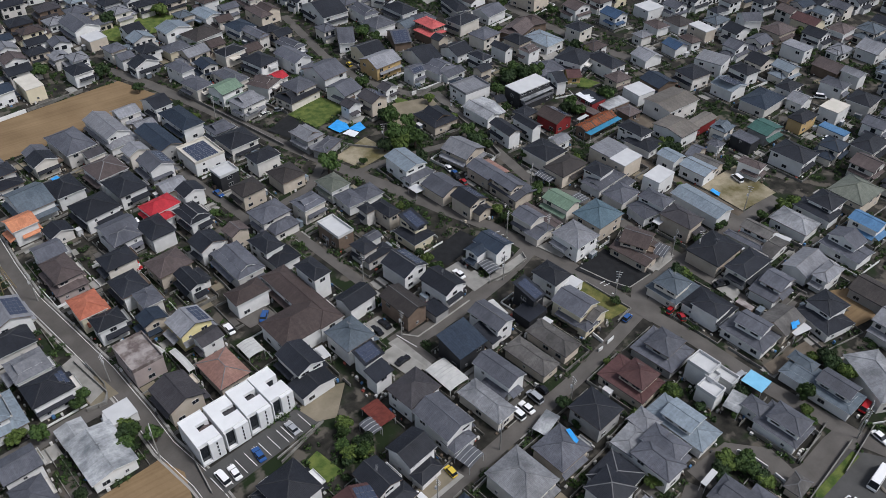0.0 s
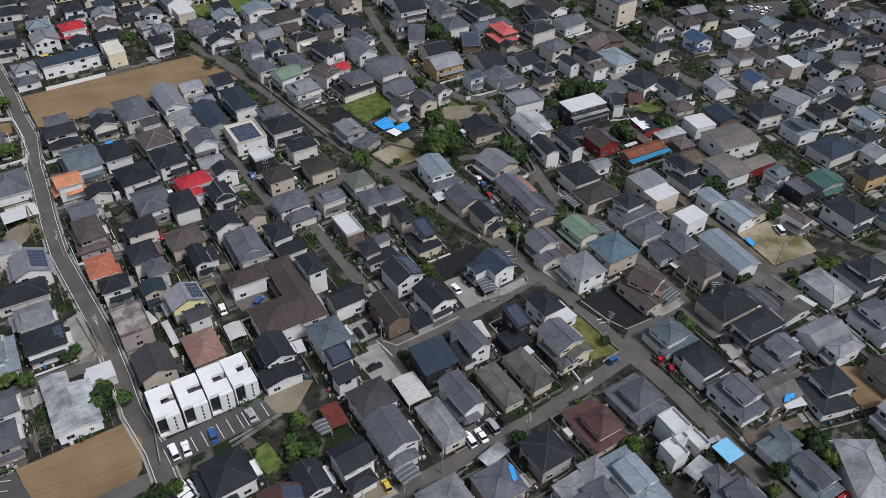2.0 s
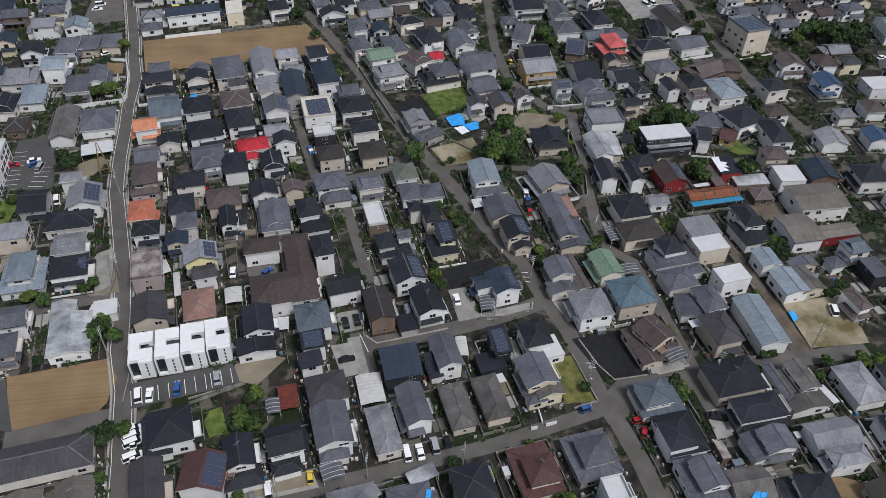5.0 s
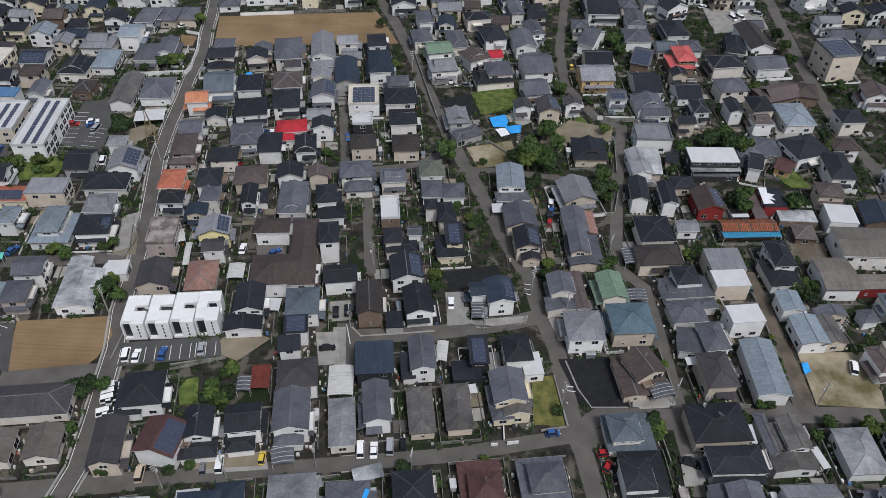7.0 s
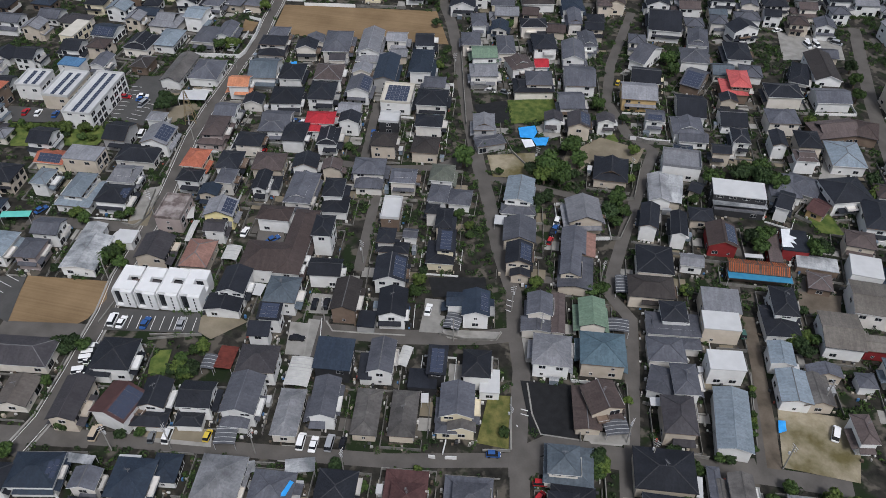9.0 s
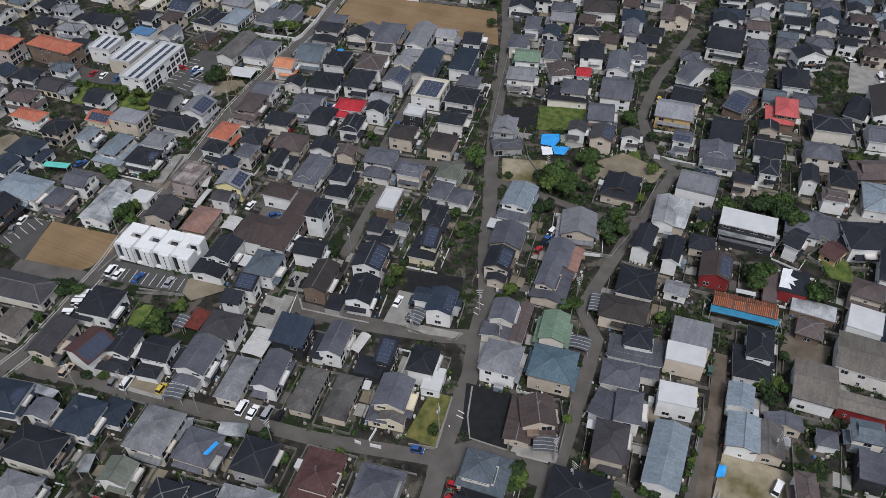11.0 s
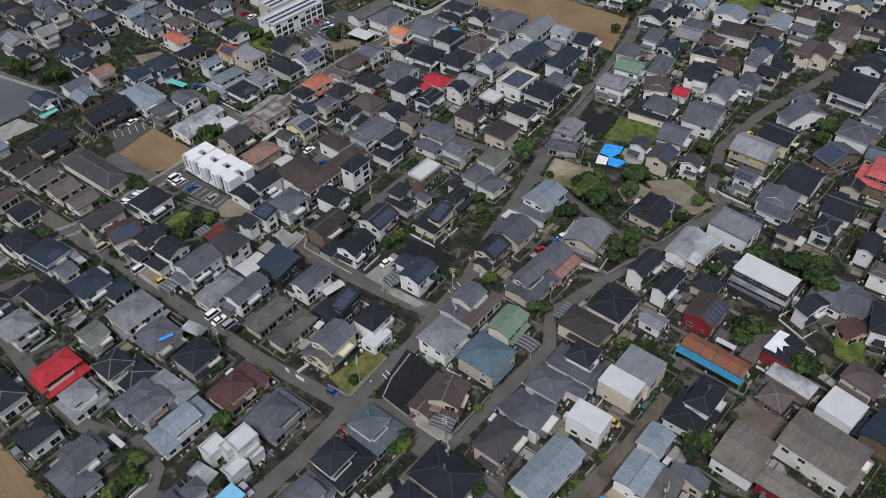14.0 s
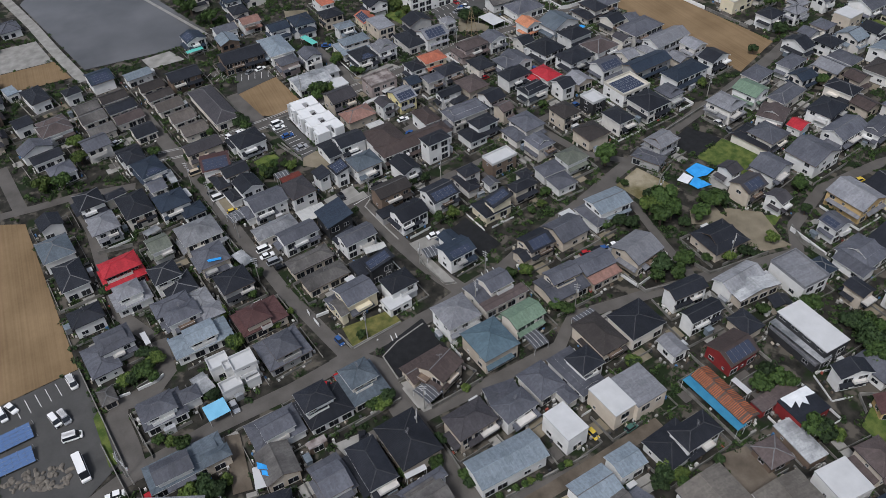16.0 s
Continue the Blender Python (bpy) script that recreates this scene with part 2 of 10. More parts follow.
l.new(turn.outputs["Vector"], furrow.inputs["Vector"])
l.new(furrow.outputs["Fac"], dark.inputs["Value"])
l.new(dark.outputs["Result"], tint.inputs["Factor"])
l.new(n["Principled BSDF"].inputs["Base Color"].links[0].from_socket, tint.inputs["A"])
tint.inputs["B"].default_value = (0.84, 0.83, 0.82, 1)
l.new(tint.outputs["Result"], n["Principled BSDF"].inputs["Base Color"])
M_DIRT = surface("trodden_brown_soil", (0.072, 0.058, 0.044), (0.150, 0.125, 0.098), 5, 0.95, 0.03, 0.05, stain=0.18, fine=0.25)
M_WASTE = surface("weedy_pale_soil", (0.105, 0.090, 0.038), (0.300, 0.262, 0.190), 7, 0.95, 0.05, 0.05, stain=0.14, fine=0.4)
M_SAND = surface("packed_sandy_soil", (0.125, 0.108, 0.074), (0.245, 0.212, 0.158), 6, 0.95, 0.03, 0.05, fine=0.2)
M_GRASS = surface("weedy_grass", (0.042, 0.075, 0.016), (0.125, 0.15, 0.04), 2.5, 0.95, 0.08, 0.1, stain=0.16, fine=0.5)
M_DRYGRASS = surface("yellowing_grass", (0.060, 0.075, 0.020), (0.165, 0.150, 0.052), 2.5, 0.95, 0.08, 0.1, stain=0.16, fine=0.5)
M_WATER = shiny("still_pond_water", (0.046, 0.046, 0.044), 0.06)
n, l = links_of(M_WATER)
geo, swell, murk, tone, bp = n.new("ShaderNodeNewGeometry"), n.new("ShaderNodeTexNoise"), n.new("ShaderNodeTexNoise"), n.new("ShaderNodeValToRGB"), n.new("ShaderNodeBump")
swell.inputs["Scale"].default_value, swell.inputs["Detail"].default_value = 0.55, 5.0
murk.inputs["Scale"].default_value, murk.inputs["Detail"].default_value = 0.03, 4.0
tone.color_ramp.elements[0].color, tone.color_ramp.elements[1].color = (0.078, 0.078, 0.080, 1), (0.125, 0.124, 0.126, 1)
tone.color_ramp.elements[0].position, tone.color_ramp.elements[1].position = 0.35, 0.65
bp.inputs["Strength"].default_value, bp.inputs["Distance"].default_value = 0.25, 0.05
for x in (swell, murk):
    l.new(geo.outputs["Position"], x.inputs["Vector"])
l.new(murk.outputs["Fac"], tone.inputs["Fac"])
l.new(tone.outputs["Color"], n["Principled BSDF"].inputs["Base Color"])
l.new(swell.outputs["Fac"], bp.inputs["Height"])
l.new(bp.outputs["Normal"], n["Principled BSDF"].inputs["Normal"])
M_PAINT = surface("road_paint", (0.55, 0.55, 0.54), (0.70, 0.70, 0.69), 1, 0.7, 0.002, 0.05, stain=0.15)
M_GLASS = shiny("window_glass", (0.018, 0.021, 0.026), 0.12)
M_FRAME = surface("aluminium_sash", (0.42, 0.42, 0.42), (0.52, 0.52, 0.52), 1, 0.45, 0.001, 0.3)
M_PALE_RIDGE = surface("pale_ridge_tile", (0.10, 0.10, 0.105), (0.19, 0.19, 0.195), 1, 0.6, 0.01, 0.2)
M_RIDGE = surface("ridge_tile", (0.026, 0.027, 0.031), (0.055, 0.056, 0.062), 1, 0.6, 0.01, 0.25)
M_SOLAR = shiny("solar_cell_glass", (0.040, 0.050, 0.080), 0.22)
M_RAIL = surface("grey_rail_metal", (0.35, 0.35, 0.36), (0.5, 0.5, 0.5), 1, 0.5, 0.001, 0.2)
M_AERIAL = surface("dull_aerial_metal", (0.14, 0.14, 0.145), (0.22, 0.22, 0.225), 1, 0.5, 0.001, 0.2)
M_BLOCK = surface("block_wall", (0.12, 0.116, 0.106), (0.25, 0.243, 0.225), 2, 0.9, 0.01, 0.2, stain=0.2)

# ---- builders ----
def finish(bm, name, mats, parent=None, smooth=False):
    """Links a bmesh as one mesh object, with UVs in metres laid in the plane of each face."""
    uv = bm.loops.layers.uv.new("UVMap")
    bm.normal_update()
    for f in bm.faces:
        n = f.normal
        u = Vector((0, 0, 1)).cross(n)
        u = u.normalized() if u.length > 0.01 else Vector((1, 0, 0))
        v = n.cross(u)
        f.smooth = smooth
        for lp in f.loops:
            lp[uv].uv = (lp.vert.co.dot(u), lp.vert.co.dot(v))
    me = bpy.data.meshes.new(name)
    bm.to_mesh(me)
    bm.free()
    for m in mats if isinstance(mats, (list, tuple)) else [mats]:
        me.materials.append(m)
    ob = new(name, me)
    if parent is not None:
        ob.parent = parent
    return ob


def part(name, bm, material, parent, label=""):
    ob = finish(bm, name, material, parent)
    return tagged(ob, label) if label else ob


def add_box(bm, x0, x1, y0, y1, z0, z1, m=None, mat=0):
    vs = [bm.verts.new((x, y, z)) for z in (z0, z1) for x, y in ((x0, y0), (x1, y0), (x1, y1), (x0, y1))]
    if m is not None:
        for v in vs:
            v.co = m @ v.co
    fs = [bm.faces.new([vs[i] for i in q]) for q in ((3, 2, 1, 0), (4, 5, 6, 7), (0, 1, 5, 4), (1, 2, 6, 5), (2, 3, 7, 6), (3, 0, 4, 7))]
    for f in fs:
        f.material_index = mat
    return fs


def add_poly(bm, pts, faces, m=None, mat=0, first=1000):
    """Faces over the given points; those from number first on take the next material."""
    vs = [bm.verts.new(m @ Vector(p) if m is not None else p) for p in pts]
    for k, q in enumerate(faces):
        bm.faces.new([vs[i] for i in q]).material_index = mat + (k >= first)


def add_beam(bm, a, b, wide, high):
    """A square bar from a to b."""
    a, b = Vector(a), Vector(b)
    d = b - a
    m = Matrix.Translation(a) @ d.to_track_quat("X", "Z").to_matrix().to_4x4()
    add_box(bm, 0, d.length, -wide / 2, wide / 2, -high / 2, high / 2, m)


PITCH = 0.42
FOOT, STRIPS, SHEETS = [], [], []


LOW_PITCH = {"dl": 0.27, "tg": 0.16, "ru": 0.22, "cg": 0.2, "lb": 0.28, "gn": 0.36, "dg": 0.25, "nv": 0.36}


def roof_shape(bm, w, d, h, kind, m, PITCH=0.42):
    """The roof of a block, from its eaves up; returns the lines of its ridges and hips."""
    t, lines = 0.2, []
    x, y = w / 2, d / 2
    if kind == "h":
        k = min(x, y)
        rise, rx, ry = k * PITCH * 1.05, max(x - k, 0.02), max(y - k, 0.02)
        if x >= y:
            a, b = (-rx, 0, h + rise), (rx, 0, h + rise)
        else:
            a, b = (0, -ry, h + rise), (0, ry, h + rise)
        pts = [(-x, -y, h), (x, -y, h), (x, y, h), (-x, y, h), a, b, (-x, -y, h - t), (x, -y, h - t), (x, y, h - t), (-x, y, h - t)]
        top = ((0, 1, 5, 4), (1, 2, 5), (2, 3, 4, 5), (3, 0, 4)) if x >= y else ((0, 1, 4), (1, 2, 5, 4), (2, 3, 5), (3, 0, 4, 5))
        add_poly(bm, pts, (*top, (1, 0, 6, 7), (2, 1, 7, 8), (3, 2, 8, 9), (0, 3, 9, 6), (6, 9, 8, 7)), m, 0, len(top))
        ends = ((0, 4), (1, 5), (2, 5), (3, 4)) if x >= y else ((0, 4), (1, 4), (2, 5), (3, 5))
        lines = [(pts[i], pts[j]) for i, j in (*ends, (4, 5))]
    elif kind == "i":
        r = Matrix() if x >= y else Matrix.Rotation(radians(90), 4, "Z")
        m, x, y = m @ r, max(x, y), min(x, y)
        k, rise = y * 0.5, y * PITCH * 1.1
        xi, yi, zi, rx = x - k, y - k, h + rise * 0.45, x - k * 0.75
        pts = [(-x, -y, h), (x, -y, h), (x, y, h), (-x, y, h), (-xi, -yi, zi), (xi, -yi, zi), (xi, yi, zi), (-xi, yi, zi), (-x, -y, h - t), (x, -y, h - t), (x, y, h - t), (-x, y, h - t)]
        add_poly(bm, pts, ((0, 1, 5, 4), (1, 2, 6, 5), (2, 3, 7, 6), (3, 0, 4, 7), (1, 0, 8, 9), (2, 1, 9, 10), (3, 2, 10, 11), (0, 3, 11, 8), (8, 11, 10, 9)), m, 0, 4)
        g = h + rise
        up = [(-rx, -yi - 0.12, zi), (rx, -yi - 0.12, zi), (rx, 0, g), (-rx, 0, g), (rx, yi + 0.12, zi), (-rx, yi + 0.12, zi)]
        up += [(a, b, c - 0.16) for a, b, c in up]
        add_poly(bm, up, ((0, 1, 2, 3), (3, 2, 4, 5), (1, 0, 6, 7), (5, 4, 10, 11), (0, 3, 9, 6), (3, 5, 11, 9), (2, 1, 7, 8), (4, 2, 8, 10), (6, 9, 8, 7), (9, 11, 10, 8)), m, 0, 2)
        xe = xi - 0.15
        ends = [(-xe, -yi, zi - 0.2), (-xe, yi, zi - 0.2), (-xe, 0, g - 0.17), (xe, -yi, zi - 0.2), (xe, yi, zi - 0.2), (xe, 0, g - 0.17)]
        add_poly(bm, ends, ((1, 0, 2), (3, 4, 5)), m, 1)
        lines = [(r @ Vector((-rx, 0, g)), r @ Vector((rx, 0, g)))] + [(r @ Vector(pts[a]), r @ Vector(pts[a + 4])) for a in range(4)]
    elif kind in ("g0", "g1"):
        if kind == "g1":
            m, x, y = m @ Matrix.Rotation(radians(90), 4, "Z"), y, x
        rise = y * PITCH
        pts = []
        for sx in (-x, x):
            pts += [(sx, -y, h), (sx, 0, h + rise), (sx, y, h), (sx, y, h - t), (sx, 0, h + rise - t), (sx, -y, h - t)]
        add_poly(bm, pts, ((0, 6, 7, 1), (1, 7, 8, 2), (2, 8, 9, 3), (3, 9, 10, 4), (4, 10, 11, 5), (5, 11, 6, 0), (0, 1, 4, 5), (1, 2, 3, 4), (11, 10, 7, 6), (10, 9, 8, 7)), m, 0, 2)
        r = Matrix.Rotation(radians(90), 4, "Z") if kind == "g1" else Matrix()
        lines = [(r @ Vector((-x, 0, h + rise)), r @ Vector((x, 0, h + rise)))]
    elif kind == "s":
        rise = d * 0.22
        pts = [(-x, -y, h), (x, -y, h), (x, y, h + rise), (-x, y, h + rise), (-x, -y, h - t), (x, -y, h - t), (x, y, h + rise - t), (-x, y, h + rise - t)]
        add_poly(bm, pts, ((0, 1, 2, 3), (7, 6, 5, 4), (1, 0, 4, 5), (2, 1, 5, 6), (3, 2, 6, 7), (0, 3, 7, 4)), m)
    elif kind == "f":
        add_box(bm, -x, x, -y, y, h - 0.3, h, m)
    else:
        add_box(bm, -x + 0.2, x - 0.2, -y + 0.2, y - 0.2, h - 0.9, h - 0.75, m)
        for x0, x1, y0, y1 in ((-x, x, -y, -y + 0.2), (-x, x, y - 0.2, y), (-x, -x + 0.2, -y + 0.2, y - 0.2), (x - 0.2, x, -y + 0.2, y - 0.2)):
            add_box(bm, x0, x1, y0, y1, h - 0.9, h + 0.05, m)
    return lines


def wall_shape(bm, w, d, h, kind, m, PITCH=0.42):
    ov = 0.1 if kind in ("f", "p") else 0.5
    x, y = w / 2 - ov, d / 2 - ov
    if kind in ("g0", "g1"):
        if kind == "g1":
            m, x, y = m @ Matrix.Rotation(radians(90), 4, "Z"), y, x
        e, a = h - 0.22 + ov * PITCH, h - 0.22 + (y + ov) * PITCH
        pts = []
        for sx in (-x, x):
            pts += [(sx, -y, 0), (sx, -y, e), (sx, 0, a), (sx, y, e), (sx, y, 0)]
        add_poly(bm, pts, ((4, 3, 2, 1, 0), (5, 6, 7, 8, 9), (0, 1, 6, 5), (1, 2, 7, 6), (2, 3, 8, 7), (3, 4, 9, 8), (4, 0, 5, 9)), m)
    elif kind == "s":
        e, a = h - 0.22 + 0.11, h - 0.22 + (d - 0.5) * 0.22
        pts = [(-x, -y, 0), (x, -y, 0), (x, y, 0), (-x, y, 0), (-x, -y, e), (x, -y, e), (x, y, a), (-x, y, a)]
        add_poly(bm, pts, ((3, 2, 1, 0), (4, 5, 6, 7), (0, 1, 5, 4), (1, 2, 6, 5), (2, 3, 7, 6), (3, 0, 4, 7)), m)
    else:
        add_box(bm, -x, x, -y, y, 0, h - (0.92 if kind == "p" else 0.21 if kind in ("h", "i") else 0.31), m)


def window_mesh(w, h):
    """A sash window: one frame with two sunk panes."""
    bm = bmesh.new()
    x = (-w / 2, 0, w / 2)
    front = [[bm.verts.new((a, -0.09, b)) for a in x] for b in (0, h)]
    back = [[bm.verts.new((a, 0.03, b)) for a in x] for b in (0, h)]
    panes = [bm.faces.new((front[0][k], front[0][k + 1], front[1][k + 1], front[1][k])) for k in (0, 1)]
    for k in (0, 1):
        bm.faces.new((back[0][k + 1], back[0][k], back[1][k], back[1][k + 1]))
        bm.faces.new((front[0][k + 1], front[0][k], back[0][k], back[0][k + 1]))
        bm.faces.new((front[1][k], front[1][k + 1], back[1][k + 1], back[1][k]))
    bm.faces.new((front[0][0], front[1][0], back[1][0], back[0][0]))
    bm.faces.new((front[1][2], front[0][2], back[0][2], back[1][2]))
    bm.normal_update()
    bmesh.ops.inset_individual(bm, faces=panes, thickness=0.06, depth=-0.04)
    for f in panes:
        f.material_index = 1
    ob = finish(bm, "window", [M_FRAME, M_GLASS])
    me = ob.data
    bpy.data.objects.remove(ob)
    return me


WINDOWS = {"sash": (window_mesh(2.5, 1.9), 1.9), "wide": (window_mesh(1.7, 1.15), 1.15), "small": (window_mesh(0.8, 0.8), 0.8), "band": (window_mesh(2.2, 0.8), 0.8)}


def panel_mesh(w, d):
    bm = bmesh.new()
    top = add_box(bm, -w / 2, w / 2, -d / 2, d / 2, 0, 0.05)[1]
    bmesh.ops.inset_individual(bm, faces=[top], thickness=0.05, depth=0.0)
    top.material_index = 1
    ob = finish(bm, "solar_panel", [M_RAIL, M_SOLAR])
    me = ob.data
    bpy.data.objects.remove(ob)
    return me


PANEL = panel_mesh(1.55, 1.05)


def aerial_mesh():
    """A television aerial: a mast with a boom and its cross rods."""
    bm = bmesh.new()
    add_box(bm, -0.03, 0.03, -0.03, 0.03, -0.4, 1.9)
    add_box(bm, -0.7, 0.7, -0.025, 0.025, 1.72, 1.77)
    for k in range(7):
        px = -0.65 + k * 0.21
        add_box(bm, px - 0.02, px + 0.02, -0.32, 0.32, 1.77, 1.81)
    ob = finish(bm, "aerial", M_AERIAL)
    me = ob.data
    bpy.data.objects.remove(ob)
    return me


AERIAL = aerial_mesh()


def child(name, me, parent, m):
    ob = new(name, me)
    ob.parent = parent
    ob.matrix_local = m
    return ob


def house(wall, blocks, solar=False, detail=2):
    """A house of one or more blocks (x, y, width, depth, turn, height of the eaves, form of the roof, roofing); the first is the main one."""
    x, y, w, d, rot, h, kind, roof = blocks[0]
    base = pose(x, y, 0, 0, 0, rot)
    inv = base.inverted()
    ob = new("house")
    ob.matrix_basis = base
    storeys = "three-storey" if h > 7.5 else "two-storey" if h > 4.6 else "single-storey"
    form = {"h": "hip", "i": "hip-and-gable", "g0": "gable", "g1": "gable", "s": "lean-to", "f": "flat", "p": "flat"}[kind]
    tagged(ob, f"{storeys} house, {WALL[wall][1]} walls, {ROOF[roof][1]} {form} roof" + (", solar panels" if solar else ""), "house", "houses of the town")
    rnd = random.Random(round(x * 13.7 + y * 7.1))
    FOOT.extend(b[:5] for b in blocks)
    fascia = WALL["w"][0] if wall in "wcev" and rnd.random() < 0.65 else WALL["b"][0] if rnd.random() < 0.5 else WALL["k"][0]
    pale_caps = rnd.random() < 0.14
    walls = bmesh.new()
    frames = []
    for b in blocks:
        m = inv @ pose(b[0], b[1], 0, 0, 0, b[4])
        frames.append(m)
        slope = LOW_PITCH.get(b[7], PITCH)
        if b is not blocks[0] and b[5] < h - 1 and b[2] * b[3] > 0.7 * w * d:
            slope = 0.2
        wall_shape(walls, b[2], b[3], b[5], b[6], m, slope)
        bm, ridge = bmesh.new(), bmesh.new()
        lines = roof_shape(bm, b[2], b[3], b[5], b[6], m, slope)
        rf = part("roof", bm, [ROOF[b[7]][0], fascia], ob)
        if lines and detail:
            for p, q in lines:
                add_beam(ridge, m @ Vector(p), m @ Vector(q), 0.22, 0.16)
            part("ridge_cap", ridge, M_PALE_RIDGE if pale_caps and b[7] not in ("rd", "or", "ot", "gn") else M_RIDGE if b[7] in ("dk", "dl") else ROOF[b[7]][0], rf)
        else:
            ridge.free()
    part("wall", walls, WALL[wall][0], ob)
    for n, b in enumerate(blocks):
        m, ov = frames[n], 0.1 if b[6] in ("f", "p") else 0.5
        floors = 3 if b[5] > 7.5 else 2 if b[5] > 4.6 else 1
        for side in range(4):
            run, out = (b[2], b[3]) if side % 2 == 0 else (b[3], b[2])
            face = m @ Matrix.Rotation(radians(90 * side), 4, "Z") @ Matrix.Translation((0, -out / 2 + ov, 0))
            south = (base @ face).to_3x3() @ Vector((0, -1, 0))
            if south.y > (0.3 if detail < 2 else 0.6):
                continue
            front = 0.28 * south.y - 0.96 * south.x
            count = int((run - 1.2) / (3.0 if front < -0.6 else 3.8))
            inner = run - 2 * ov
            centre = base @ face @ Vector((0, -0.9, 0))
            covered = any(abs(q.x) < c[2] / 2 and abs(q.y) < c[3] / 2 for c in blocks if c is not b for q in (pose(c[0], c[1], 0, 0, 0, c[4]).inverted() @ centre,))
            low = 0.0
            if floors == 2 and b[6] in ("h", "i", "g0", "g1") and not covered and inner > 3.5 and detail:
                if rnd.random() < (0.9 if front < -0.5 else 0.5):
                    low, part_run = rnd.uniform(0.9, 1.9), inner * rnd.uniform(0.6, 1.0)
                    off = (inner - part_run) / 2 * rnd.choice((-1, 1))
                    bm = bmesh.new()
                    add_poly(bm, [(off - part_run / 2, 0.05, 3.25), (off + part_run / 2, 0.05, 3.25), (off + part_run / 2 + 0.2, -low, 2.72), (off - part_run / 2 - 0.2, -low, 2.72), (off - part_run / 2, 0.05, 3.1), (off + part_run / 2, 0.05, 3.1), (off + part_run / 2 + 0.2, -low, 2.57), (off - part_run / 2 - 0.2, -low, 2.57)], ((3, 2, 1, 0), (4, 5, 6, 7), (2, 3, 7, 6), (1, 2, 6, 5), (3, 0, 4, 7)), face)
                    part("lower_roof", bm, ROOF[b[7]][0], ob)
                if front < -0.5 and rnd.random() < 0.72:
                    bw, bd = min(inner - 0.6, rnd.uniform(2.8, 5.0)), max(low, 1.0) + 0.15
                    off = (inner - bw) / 2 * rnd.uniform(-1, 1)
                    bm, z0 = bmesh.new(), 2.62 + 0.75 * (low > 0)
                    x0, x1, y0 = off - bw / 2, off + bw / 2, -bd
                    for q in ((x0, x1, y0, 0, z0, z0 + 0.18), (x0, x1, y0, y0 + 0.1, z0 + 0.18, 3.95), (x0, x0 + 0.1, y0 + 0.1, 0, z0 + 0.18, 3.95), (x1 - 0.1, x1, y0 + 0.1, 0, z0 + 0.18, 3.95)):
                        add_box(bm, *q, face)
                    panel = rnd.random()
                    balcony = part("balcony", bm, WALL[wall][0] if panel < 0.45 else WALL["e"][0] if panel < 0.7 else WALL["g"][0] if panel < 0.85 else WALL["b"][0], ob)
                    if detail > 1:
                        bm = bmesh.new()
                        add_box(bm, x0, x1, y0 + 0.02, y0 + 0.08, 4.08, 4.15, face)
                        for k in range(int(bw / 0.9) + 1):
                            px = x0 + 0.04 + k * (bw - 0.08) / int(bw / 0.9)
                            add_box(bm, px - 0.03, px + 0.03, y0 + 0.02, y0 + 0.08, 3.95, 4.08, face)
                        part("handrail", bm, M_FRAME, balcony)
            over = max([c[5] for c in blocks if c is not b for q in (pose(c[0], c[1], 0, 0, 0, c[4]).inverted() @ centre,) if abs(q.x) < c[2] / 2 and abs(q.y) < c[3] / 2], default=0)
            if over and b[5] - over > 1.4 and front < -0.5 and inner > 3.2 and detail:
                bw = inner * rnd.uniform(0.6, 0.95)
                off, z0 = (inner - bw) / 2 * rnd.uniform(-1, 1), over + 0.3
                bm = bmesh.new()
                for q in ((off - bw / 2, off + bw / 2, -0.95, 0, z0 - 0.25, z0), (off - bw / 2, off + bw / 2, -0.95, -0.85, z0, z0 + 0.85), (off - bw / 2, off - bw / 2 + 0.1, -0.85, 0, z0, z0 + 0.85), (off + bw / 2 - 0.1, off + bw / 2, -0.85, 0, z0, z0 + 0.85)):
                    add_box(bm, *q, face)
                balcony = part("balcony", bm, rnd.choice((WALL[wall][0], WALL["e"][0], WALL["w"][0])), ob)
                bm = bmesh.new()
                add_box(bm, off - bw / 2, off + bw / 2, -0.93, -0.87, z0 + 0.98, z0 + 1.05, face)
                for k in range(int(bw / 0.9) + 1):
                    px = off - bw / 2 + 0.04 + k * (bw - 0.08) / int(bw / 0.9)
                    add_box(bm, px - 0.03, px + 0.03, -0.93, -0.87, z0 + 0.85, z0 + 0.98, face)
                part("handrail", bm, M_FRAME, balcony)
            if over and b[5] - over > 1.4:
                spots = max(1, int(inner / 3.2))
                for i in range(spots):
                    if rnd.random() < 0.8:
                        child("window", WINDOWS["band"][0], ob, face @ Matrix.Translation(((i + 0.5 - spots / 2) * inner / spots, 0, b[5] - 1.25)))
